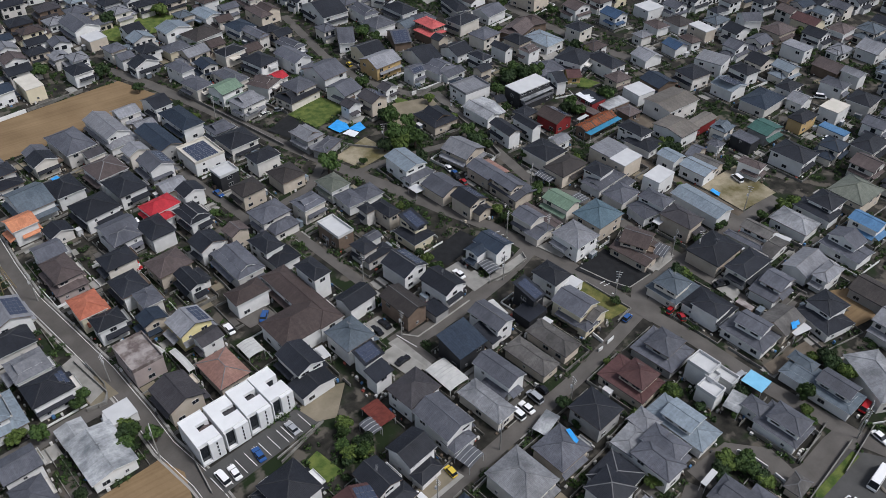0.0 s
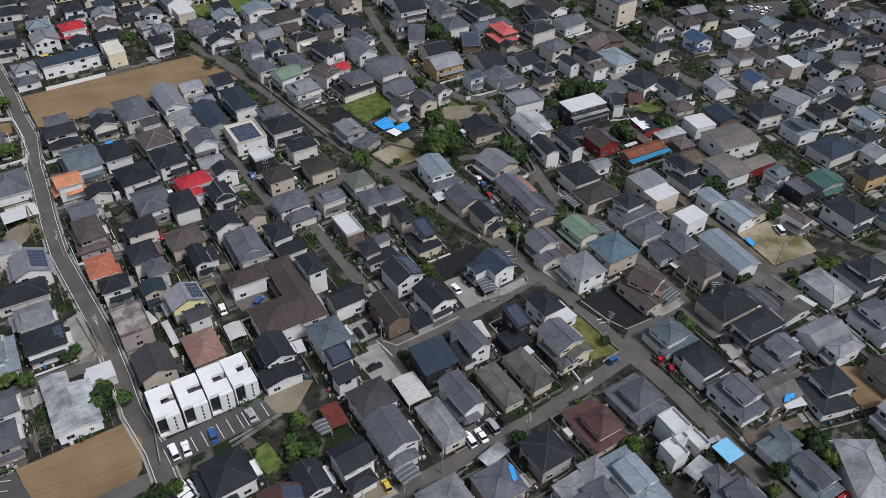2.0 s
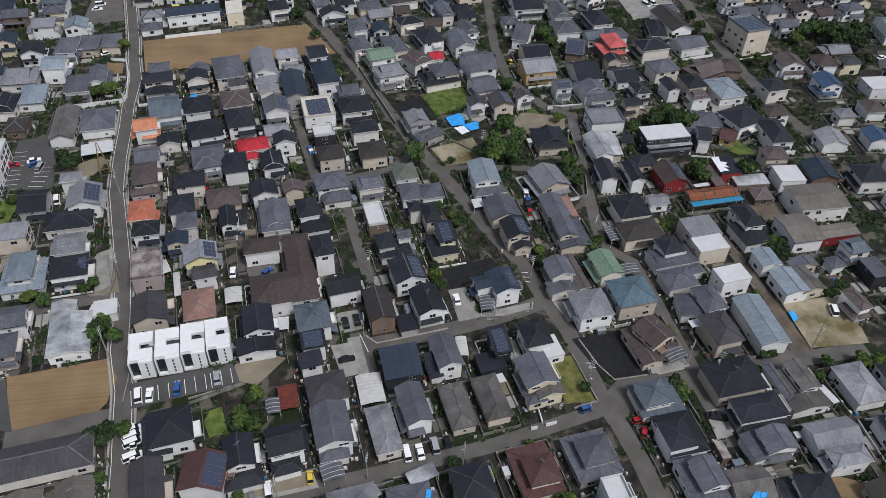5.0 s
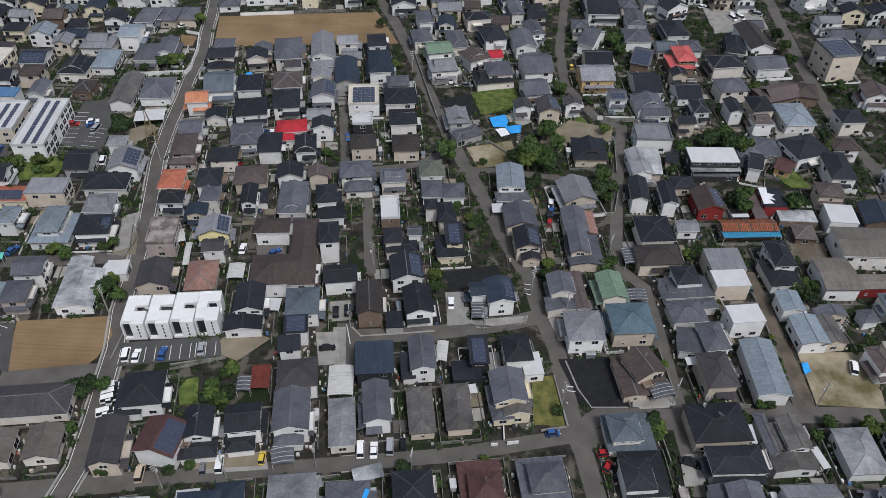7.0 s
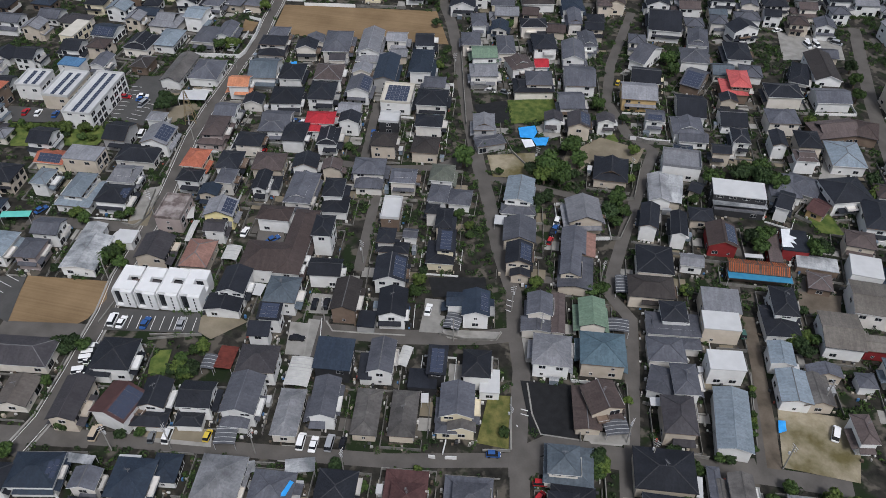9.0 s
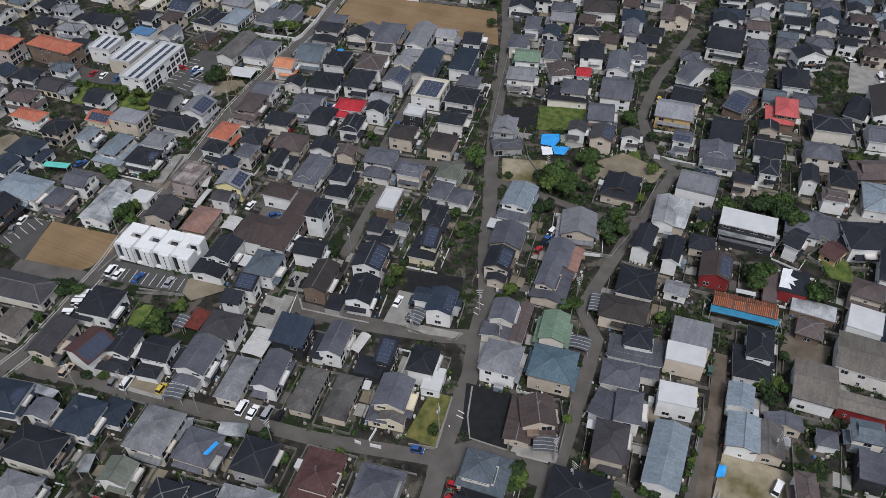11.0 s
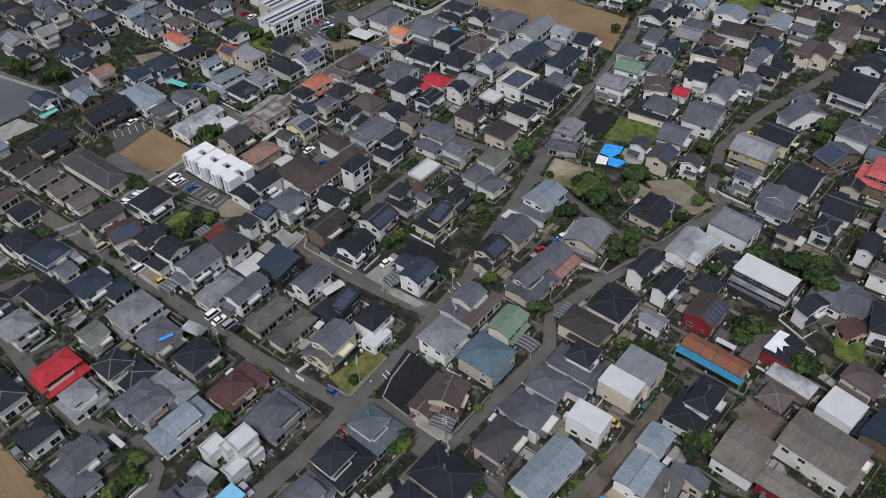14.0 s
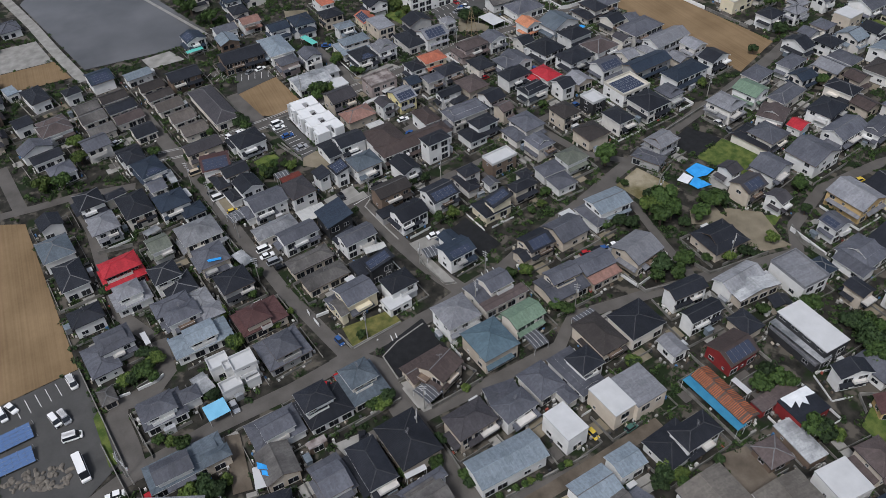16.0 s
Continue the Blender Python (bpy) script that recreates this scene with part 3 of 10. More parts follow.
            for fl in range(floors):
                for i in range(count):
                    if rnd.random() < (0.14 if front < -0.6 else 0.5 if detail > 1 else 0.6):
                        continue
                    key = "sash" if front < -0.6 and rnd.random() < 0.65 else rnd.choice(("wide", "wide", "small"))
                    z = fl * 2.55 + (0.3 if key == "sash" else 0.95)
                    if z + WINDOWS[key][1] > b[5] - 0.35:
                        continue
                    place = face @ Matrix.Translation(((i + 0.5 - count / 2) * (run - 1.2) / count, 0, z))
                    p = base @ place @ Vector((0, -0.5, 0))
                    hidden = False
                    for c in blocks:
                        if c is b:
                            continue
                        q = pose(c[0], c[1], 0, 0, 0, c[4]).inverted() @ p
                        hidden |= abs(q.x) < c[2] / 2 and abs(q.y) < c[3] / 2 and z < c[5] + 1
                    if not hidden:
                        child("window", WINDOWS[key][0], ob, place)
    if solar:
        solar_array(ob, blocks[0], frames[0])
    elif detail > 1 and kind in ("h", "i", "g0", "g1") and y < 60 and rnd.random() < 0.2:
        top = min(w, d) / 2 * LOW_PITCH.get(roof, PITCH)
        child("aerial", AERIAL, ob, pose(0, 0, h + top, 0, 0, rnd.uniform(0, 360)))
    return ob


def solar_array(ob, b, m):
    """Panels on the slope that faces most to the south."""
    w, d, h, kind = b[2], b[3], b[5], b[6]
    base = ob.matrix_basis
    best = None
    for side in range(4):
        if (kind == "g0" and side % 2) or (kind == "g1" and side % 2 == 0) or (kind in ("s", "f", "p") and side):
            continue
        turn = m @ Matrix.Rotation(radians(90 * side), 4, "Z")
        n = (base @ turn).to_3x3() @ Vector((0, -1, 0))
        if best is None or 0.4 * n.y - n.x < best[0]:
            best = (0.4 * n.y - n.x, turn, (w, d) if side % 2 == 0 else (d, w))
    _, turn, (run, out) = best
    slope = {"s": 0.22, "f": 0.0, "p": 0.0}.get(kind, LOW_PITCH.get(b[7], PITCH) * (1.05 if kind == "h" else 0.99 if kind == "i" else 1))
    reach = (out if slope < 0.3 else out / 2) / math.cos(math.atan(slope))
    rows = int((reach - 0.8) / 1.1)
    z0 = h + 0.06 if kind != "p" else h - 0.65
    for r in range(rows):
        wide = run - 1.4 - (2 * (r + 0.9) * 1.1 if kind in ("h", "i") else 0)
        cols = int(wide / 1.6)
        for c in range(cols):
            if b[7] == "wh" and c in (0, cols // 2, cols - 1):
                continue
            up = 0.5 + (r + 0.5) * 1.1
            p = turn @ Matrix.Translation(((c + 0.5 - cols / 2) * 1.6, -out / 2, z0)) @ Matrix.Rotation(math.atan(slope), 4, "X") @ Matrix.Translation((0, up, 0))
            child("solar_panel", PANEL, ob, p)


FAR = bmesh.new()
FAR_KEYS = sorted(ROOF) + sorted(WALL) + ["glass"]


def far_house(x, y, w, d, rot, h, kind, roof, wall):
    """A house of the distance, joined with the others there."""
    m = pose(x, y, 0, 0, 0, rot)
    start = len(FAR.faces)
    wall_shape(FAR, w, d, h, kind, m)
    FAR.faces.ensure_lookup_table()
    middle = len(FAR.faces)
    for f in FAR.faces[start:middle]:
        f.material_index = FAR_KEYS.index(wall)
    lines = roof_shape(FAR, w, d, h, kind, m)
    FAR.faces.ensure_lookup_table()
    for f in FAR.faces[middle:]:
        f.material_index = FAR_KEYS.index(roof)
    rnd = random.Random(round(x * 3.1 + y * 5.3))
    for p, q in lines:
        start = len(FAR.faces)
        add_beam(FAR, m @ Vector(p), m @ Vector(q), 0.24, 0.18)
        FAR.faces.ensure_lookup_table()
        for f in FAR.faces[start:]:
            f.material_index = len(FAR_KEYS)
    for side in (0, 1, 2, 3):
        run, out = (w, d) if side % 2 == 0 else (d, w)
        face = m @ Matrix.Rotation(radians(90 * side), 4, "Z") @ Matrix.Translation((0, -out / 2 + 0.5, 0))
        if h > 4.6 and kind not in ("f", "p") and rnd.random() < 0.72:
            low, half = rnd.uniform(0.9, 2.2), (run / 2 - 0.5) * rnd.uniform(0.7, 1.0)
            off = (run / 2 - 0.5 - half) * rnd.choice((-1, 1))
            z0 = 3.35 - 0.28 * low
            start = len(FAR.faces)
            add_poly(FAR, [(off - half, 0.05, 3.35), (off + half, 0.05, 3.35), (off + half + 0.2, -low, z0), (off - half - 0.2, -low, z0), (off - half, 0.05, 3.2), (off + half, 0.05, 3.2), (off + half + 0.2, -low, z0 - 0.15), (off - half - 0.2, -low, z0 - 0.15)], ((3, 2, 1, 0), (4, 5, 6, 7), (2, 3, 7, 6), (1, 2, 6, 5), (3, 0, 4, 7)), face, FAR_KEYS.index(roof))
            if low > 1.4:
                add_box(FAR, off - half + 0.1, off + half - 0.1, -low + 0.5, 0, 0, z0 + 0.1, face, FAR_KEYS.index(wall))
        if side == 1 and h > 4.6 and rnd.random() < 0.6:
            half = (run / 2 - 0.6) * rnd.uniform(0.5, 0.95)
            off, key = (run / 2 - 0.6 - half) * rnd.uniform(-1, 1), FAR_KEYS.index(rnd.choice((wall, "e", "w")))
            for q in ((off - half, off + half, -1.3, -1.2, 3.0, 4.2), (off - half, off - half + 0.1, -1.2, 0, 3.0, 4.2), (off + half - 0.1, off + half, -1.2, 0, 3.0, 4.2), (off - half, off + half, -1.3, 0, 2.8, 3.0)):
                add_box(FAR, *q, face, key)
        if side == 2:
            continue
        for fl in range(2 if h > 4.6 else 1):
            for k in range(int((run - 1) / 2.8)):
                if rnd.random() < 0.7:
                    px, z = (k + 0.5) * 2.8 - run / 2 + 0.5, fl * 2.75 + 0.5
                    add_box(FAR, px - rnd.uniform(0.5, 1.1), px + rnd.uniform(0.5, 1.1), -0.06, 0.02, z + rnd.choice((0, 0.5)), z + 1.6, face, len(FAR_KEYS) - 1)


def sheet(name, material, pts, z, label="", kind="structure", thick=0.0):
    """A flat piece of ground with the given outline."""
    SHEETS.append(pts)
    bm = bmesh.new()
    f = bm.faces.new([bm.verts.new((x, y, z)) for x, y in pts])
    f.normal_update()
    if f.normal.z < 0:
        f.normal_flip()
    ob = finish(bm, name, material)
    return tagged(ob, label, name.replace("_", " "), kind=kind)


def strip(name, material, pts, wide, z, label=""):
    """A road or line along a bent centre line."""
    if wide > 1.5:
        STRIPS.append((pts, wide))
    bm = bmesh.new()
    n = len(pts)
    ring = []
    for i, p in enumerate(pts):
        a, b = Vector(pts[max(i - 1, 0)]), Vector(pts[min(i + 1, n - 1)])
        t = (b - a).normalized()
        s = Vector((-t.y, t.x)) * wide / 2
        ring.append((bm.verts.new((p[0] - s.x, p[1] - s.y, z)), bm.verts.new((p[0] + s.x, p[1] + s.y, z))))
    for (a, b), (c, e) in zip(ring, ring[1:]):
        bm.faces.new((a, c, e, b))
    ob = finish(bm, name, material)
    return tagged(ob, label, "road", kind="structure")


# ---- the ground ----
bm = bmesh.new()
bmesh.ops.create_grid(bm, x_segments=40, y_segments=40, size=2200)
tagged(finish(bm, "ground", M_GROUND), "gravelly grey-brown town soil, darkened for shade between houses", "ground", kind="structure")

strip("road", M_ASPHALT, [(-114.7, -44.2), (-113.2, -33.5), (-114.5, -19.6), (-116.0, -8.7), (-117.2, 1.3), (-120.4, 14.4), (-121.6, 26.2), (-124.2, 44.7), (-129.1, 68.0), (-132.1, 82.0), (-134.0, 100.1), (-135.2, 120.2), (-136.4, 133.1), (-136.6, 152.9), (-139.9, 170.2), (-141.9, 184.4), (-145.1, 202.4), (-149.3, 224.8), (-153.7, 246.4), (-158.4, 273.0)], 5.2, 0.034, "worn grey asphalt street between the houses")
strip("road", M_ASPHALT, [(-104.6, -36.4), (-79.5, -32.7), (-54.4, -28.9), (-28.8, -24.9), (-0.7, -17.9)], 3.9, 0.038, "worn grey asphalt street between the houses")
strip("road", M_ASPHALT, [(-0.7, -17.9), (6.3, -11.7), (24.1, -10.9), (55.9, -8.3), (75.4, -7.1)], 4.8, 0.042, "worn grey asphalt street between the houses")
strip("road", M_ASPHALT, [(1.4, -22.1), (-0.4, -12.8), (-2.9, 8.1), (-6.9, 21.9), (-9.6, 34.8), (-16.8, 51.2), (-24.1, 72.4), (-31.1, 90.2), (-41.6, 120.7), (-51.4, 152.7), (-62.5, 185.3), (-71.6, 206.1)], 4.6, 0.046, "worn grey asphalt street between the houses")
strip("road", M_ASPHALT, [(-58.6, 8.8), (-36.4, 11.7), (-23.0, 14.6), (-14.6, 16.8), (-6.9, 19.8)], 5, 0.050, "worn grey asphalt street between the houses")
strip("road", M_ASPHALT, [(-57.2, -0.2), (-59.1, 13.8)], 4.6, 0.054, "worn grey asphalt street between the houses")
strip("road", M_ASPHALT, [(26.2, -10.3), (24.6, 15.8), (23.1, 32.6), (16.0, 41.3), (20.4, 78.6), (25.8, 113.2)], 3.8, 0.058, "worn grey asphalt street between the houses")
strip("lane", M_ASPHALT, [(-78.5, 80.3), (-63.5, 80.5), (-45.1, 85.3), (-34.2, 95.8)], 3.2, 0.062, "narrow worn asphalt lane between house plots")
strip("lane", M_ASPHALT, [(-54.8, 32.8), (-59.9, 66.9), (-63.5, 80.5)], 3.2, 0.066, "narrow worn asphalt lane between house plots")
strip("lane", M_ASPHALT, [(-75.2, 118.1), (-68.8, 81.0)], 3, 0.070, "narrow worn asphalt lane between house plots")
strip("road", M_ASPHALT, [(25.7, 112.1), (16.3, 119.7), (7.2, 140.4), (6.5, 166.7), (11.6, 213.5)], 3.8, 0.074, "worn grey asphalt street between the houses")
strip("road", M_ASPHALT, [(104.7, 221.7), (103.1, 161.1), (104.8, 110.5), (110.5, 89.9)], 5, 0.078, "worn grey asphalt street between the houses")
strip("lane", M_ASPHALT, [(55.8, 17.9), (55.9, -8.3)], 3, 0.082, "narrow worn asphalt lane between house plots")
strip("lane", M_ASPHALT, [(25.1, -12.8), (26.9, -32.0)], 3.4, 0.086, "narrow worn asphalt lane between house plots")
strip("road", M_ASPHALT, [(-142.2, -9.9), (-117.0, -6.8)], 6, 0.090, "worn grey asphalt street between the houses")
strip("lane", M_ASPHALT, [(-161.2, 29.9), (-142.4, 32.4), (-122.7, 35.0)], 4.5, 0.094, "narrow worn asphalt lane between house plots")
strip("lane", M_ASPHALT, [(-27.1, 84.2), (-13.0, 83.7), (3.7, 81.0), (20.1, 79.2)], 2.8, 0.098, "narrow worn asphalt lane between house plots")
strip("road", M_ASPHALT, [(-0.9, -11.0), (1.4, -20.7), (3.7, -33.7), (5.5, -54.5), (9.9, -76.8), (15.5, -90.0)], 4.6, 0.102, "worn grey asphalt street between the houses")
strip("road", M_ASPHALT, [(0.5, -20.3), (16.7, -12.9), (33.6, -12.2), (54.5, -6.3)], 4.4, 0.106, "worn grey asphalt street between the houses")
strip("lane", M_ASPHALT, [(-105.9, -73.8), (-84.8, -70.5), (-64.5, -70.1), (-43.3, -68.6), (-30.7, -62.5)], 4, 0.110, "narrow worn asphalt lane between house plots")
strip("lane", M_ASPHALT, [(-106.9, -96.5), (-106.1, -86.2), (-105.9, -73.8), (-101.9, -54.3)], 3.6, 0.114, "narrow worn asphalt lane between house plots")
strip("road", M_ASPHALT, [(-98.8, -36.0), (-147.0, -44.2), (-175.0, -52.4), (-184.2, -59.8)], 5, 0.118, "worn grey asphalt street between the houses")
strip("road", M_ASPHALT, [(-135.2, -94.8), (-104.8, -89.8)], 4.5, 0.122, "worn grey asphalt street between the houses")
strip("lane", M_ASPHALT, [(-29.3, -62.0), (-17.3, -61.8), (-12.1, -67.2), (-12.6, -73.7), (-8.0, -75.8), (2.6, -74.5), (10.4, -74.3)], 6, 0.126, "narrow worn asphalt lane between house plots")
sheet("field", M_FIELD, [(-138.2, 184.0), (-71.3, 194.0), (-59.5, 166.8), (-133.7, 157.7)], 0.190, "bare tan ploughed field")
sheet("field", M_FIELD, [(-149.6, 167.0), (-142.9, 165.8), (-142.3, 157.8), (-147.2, 157.4)], 0.196, "bare tan ploughed field")
sheet("parking_lot", M_ASPHALT, [(-166.0, 242.0), (-157.6, 243.0), (-153.6, 228.0), (-148.6, 203.0), (-166.0, 199.0)], 0.242, "worn asphalt parking lot beside the street")
sheet("parking_lot", M_NEW_ASPHALT, [(-206.0, 84.0), (-184.8, 86.8), (-182.2, 78.5), (-202.8, 75.0)], 0.262, "dark asphalt parking lot with white bays")
sheet("field", M_FIELD, [(-146.3, 8.4), (-122.7, 11.8), (-119.4, 5.4), (-120.6, -2.5), (-122.1, -4.5), (-141.6, -8.2)], 0.194, "bare tan ploughed field")
sheet("field", M_FIELD, [(-106.0, -103.4), (-98.9, -89.4), (-29.2, -82.1), (-26.3, -101.5), (-30.4, -109.2)], 0.198, "bare tan ploughed field")
sheet("vacant_lot", M_GRASS, [(-28.8, 131.5), (-12.3, 136.8), (-8.3, 123.4), (-24.5, 116.5)], 0.202, "empty building plot of bare ground")
sheet("vacant_lot", M_BLACK, [(-40.2, 125.5), (-29.0, 131.1), (-24.9, 117.2), (-35.0, 113.8)], 0.206, "empty building plot of bare ground")
sheet("vacant_lot", M_BLACK, [(-2.7, 5.0), (10.9, 6.8), (13.7, -8.6), (2.3, -9.7)], 0.210, "empty building plot of bare ground")
sheet("vacant_lot", M_BLACK, [(-34.4, 34.9), (-18.5, 38.8), (-16.1, 31.0), (-31.2, 27.7)], 0.214, "empty building plot of bare ground")
sheet("garden", M_DRYGRASS, [(-9.7, -1.3), (-4.2, -0.3), (-2.1, -15.4), (-9.8, -15.5)], 0.218, "yellowing grass garden beside a house")
sheet("park", M_WASTE, [(-29.4, 96.2), (-13.8, 101.4), (-11.1, 87.9), (-25.2, 84.9)], 0.222, "weedy sandy ground of a small park")
sheet("slab", M_CONCRETE, [(-15.8, 117.1), (-10.4, 122.3), (-6.2, 113.6), (-9.8, 110.9), (-14.3, 112.7)], 0.224, "pale concrete slab beside the tarpaulins")
sheet("park_path", M_SAND, [(-4.0, 97.2), (-3.1, 105.1), (3.3, 104.8), (10.2, 109.1), (17.5, 111.5), (20.8, 107.0), (17.2, 101.9), (7.2, 103.8), (1.5, 93.5)], 0.228, "pale sandy ground of a small park")
sheet("lawn", M_GRASS, [(7.5, 112.5), (10.9, 120.3), (13.7, 114.9), (10.3, 109.6)], 0.229, "small green lawn beside a house")
sheet("playground", M_SAND, [(5.3, 108.0), (22.7, 112.9), (20.8, 104.1), (6.7, 98.9)], 0.226, "pale sandy playground")
sheet("vacant_lot", M_WASTE, [(60.0, 11.6), (79.4, 12.7), (77.1, -5.3), (60.2, -5.2)], 0.230, "empty building plot of bare ground")
sheet("parking_lot", M_NEW_ASPHALT, [(-116.3, 2.8), (-91.2, 6.8), (-88.3, 0.2), (-114.4, -4.9)], 0.234, "dark asphalt parking lot with white bays")
sheet("yard", M_SAND, [(-91.0, 6.0), (-84.3, 9.4), (-77.8, 6.9), (-84.8, -1.1), (-89.2, 0.5)], 0.238, "trodden sandy yard behind the parking lot")
strip("lane", M_DIRT, [(58.4, -6.0), (57.5, 7.0), (56.4, 20.0), (55.2, 31.0), (54.2, 41.0)], 3.4, 0.13, "unpaved brown lane between house plots")
sheet("yard", M_DIRT, [(67.6, 46.8), (68.6, 54.2), (80.0, 55.0), (78.6, 45.6)], 0.384, "trodden brown yard among sheds")
sheet("lawn", M_GRASS, [(-97.0, -10.8), (-96.0, -7.6), (-93.1, -6.7), (-91.1, -14.6), (-95.3, -15.4)], 0.242, "small green lawn beside a house")
sheet("meadow", M_GRASS, [(-200.0, 74.5), (-160.5, 81.5), (-161.5, 69.5), (-190.0, 62.0)], 0.39, "overgrown green plot with bushes beside apartments")
sheet("meadow", M_GRASS, [(-68.0, 241.0), (-52.0, 248.3), (-30.2, 250.1), (-23.3, 242.8), (-40.2, 228.8), (-60.2, 229.4)], 0.41, "green grass field among houses")
sheet("building_plot", M_FIELD, [(46.0, -42.0), (55.5, -46.0), (50.1, -56.5), (42.1, -55.6)], 0.394, "bare tan soil of a cleared building plot")
sheet("yard", M_CONCRETE, [(23.8, -23.7), (27.6, -23.5), (28.1, -29.0), (23.7, -30.4)], 0.398, "pale concrete standing between two houses")
sheet("yard", M_DIRT, [(10.3, -49.5), (26.3, -50.8), (25.6, -55.2), (9.4, -53.1)], 0.402, "trodden brown yard beside the lane")
sheet("parking_lot", M_NEW_ASPHALT, [(-25.9, -101.5), (-29.0, -81.9), (5.0, -76.6), (11.6, -85.8), (2.5, -103.2)], 0.246, "dark asphalt parking lot with white bays")
sheet("parking_lot", M_NEW_ASPHALT, [(-167.4, 86.3), (-169.7, 114.4), (-157.1, 117.3), (-152.0, 84.2)], 0.250, "dark asphalt parking lot with white bays")
sheet("pond", M_WATER, [(-270.6, -77.9), (-191.3, -58.9), (-189.9, -22.2), (-199.6, -6.3), (-251.0, -22.0), (-309.8, -57.1)], 0.254, "still dark irrigation pond")
sheet("courtyard", M_ASPHALT, [(-90.9, 45.9), (-83.1, 47.7), (-80.3, 38.0), (-88.5, 37.5)], 0.258, "asphalt courtyard of the brown apartment block")
sheet("yard", M_CONCRETE, [(-62.1, 11.9), (-58.8, 12.2), (-56.7, -2.8), (-59.5, -3.0)], 0.262, "pale concrete or sandy house yard")
sheet("yard", M_CONCRETE, [(-32.4, 21.2), (-26.2, 21.6), (-25.7, 15.4), (-31.8, 14.4)], 0.266, "pale concrete or sandy house yard")
sheet("yard", M_CONCRETE, [(-26.1, 16.8), (-10.0, 19.6), (-10.9, 16.4), (-23.0, 14.0)], 0.270, "pale concrete or sandy house yard")
sheet("yard", M_CONCRETE, [(-87.0, -29.0), (-71.8, -26.8), (-70.2, -31.4), (-85.1, -33.5)], 0.274, "pale concrete or sandy house yard")
sheet("yard", M_CONCRETE, [(85.3, 134.7), (94.1, 136.2), (87.7, 109.2), (79.1, 108.5)], 0.278, "pale concrete or sandy house yard")
sheet("yard", M_SAND, [(-132.6, 44.2), (-126.0, 44.6), (-123.7, 35.7), (-130.2, 35.2)], 0.282, "pale concrete or sandy house yard")
sheet("bank", M_FIELD, [(-204.5, -90.5), (-205.0, -69.5), (-187.5, -64.5), (-187.0, -80.5), (-190.0, -91.5)], 0.286, "bare tan soil beside the pond")
sheet("bank", M_CONCRETE, [(-228.0, -93.0), (-228.0, -74.5), (-205.3, -69.8), (-205.0, -91.0)], 0.288, "pale graded ground beside the pond")
sheet("yard", M_CONCRETE, [(-187.5, -36.5), (-189.0, -24.7), (-178.5, -20.5), (-177.8, -34.5)], 0.406, "pale concrete yard at the edge of the pond")
strip("dike", M_CONCRETE, [(-281.5, -84.0), (-242.5, -74.1), (-212.5, -67.7), (-182.0, -60.4)], 4.5, 0.230, "pale concrete bank of the pond")
sheet("parking_lot", M_NEW_ASPHALT, [(-157.1, -4.8), (-158.7, 5.2), (-146.4, 7.7), (-140.7, -8.6)], 0.298, "dark asphalt parking lot with white bays")
sheet("vacant_lot", M_SAND, [(-199.7, 29.0), (-195.6, 38.8), (-185.0, 36.2), (-189.2, 26.6)], 0.302, "empty building plot of bare ground")
sheet("yard", M_CONCRETE, [(72.6, 210.0), (97.4, 210.2), (97.5, 192.2), (73.3, 186.3)], 0.306, "pale concrete or sandy house yard")
sheet("parking_lot", M_NEW_ASPHALT, [(169.7, 149.8), (203.0, 145.4), (194.0, 130.1), (162.0, 134.6)], 0.310, "dark asphalt parking lot with white bays")
sheet("lawn", M_GRASS, [(74.1, 87.6), (76.7, 92.7), (80.5, 92.1), (84.4, 81.5), (76.8, 81.6)], 0.314, "small green lawn beside a house")
sheet("yard", M_ASPHALT, [(67.8, 55.2), (70.2, 61.0), (76.2, 60.3), (75.9, 46.3), (70.9, 45.4)], 0.318, "pale concrete or sandy house yard")
sheet("yard", M_SAND, [(0.1, 107.0), (7.2, 115.7), (19.1, 112.5), (20.4, 103.2), (6.5, 103.8)], 0.322, "pale concrete or sandy house yard")
sheet("yard", M_CONCRETE, [(14.8, -7.4), (18.4, -6.4), (24.5, -6.1), (23.7, -8.4), (16.5, -9.4)], 0.326, "pale concrete or sandy house yard")
sheet("yard", M_CONCRETE, [(-66.5, 9.7), (-61.0, 10.3), (-59.0, -0.4), (-63.8, -1.3)], 0.334, "pale concrete or sandy house yard")
sheet("yard", M_CONCRETE, [(-64.5, 21.2), (-58.7, 21.8), (-57.7, 14.7), (-63.6, 13.6)], 0.338, "pale concrete or sandy house yard")
sheet("yard", M_CONCRETE, [(-33.1, 26.7), (-27.8, 27.3), (-27.6, 19.2), (-32.0, 18.9)], 0.342, "pale concrete or sandy house yard")
sheet("yard", M_CONCRETE, [(-4.7, 19.0), (-1.1, 19.0), (-0.0, 11.3), (-2.3, 11.0)], 0.346, "pale concrete or sandy house yard")
sheet("yard", M_CONCRETE, [(24.8, -21.6), (29.2, -20.8), (28.7, -28.2), (24.7, -29.2)], 0.350, "pale concrete or sandy house yard")
sheet("yard", M_CONCRETE, [(15.0, -6.2), (25.4, -4.7), (25.4, -7.7), (14.6, -9.0)], 0.354, "pale concrete or sandy house yard")
sheet("yard", M_SAND, [(-88.5, -29.4), (-73.3, -27.2), (-71.8, -30.6), (-87.4, -32.6)], 0.358, "pale concrete or sandy house yard")
sheet("weeds", M_GRASS, [(5.0, -77.5), (5.1, -79.3), (-11.0, -80.7), (-13.2, -79.0)], 0.362, "yellowing weeds on the empty plot")
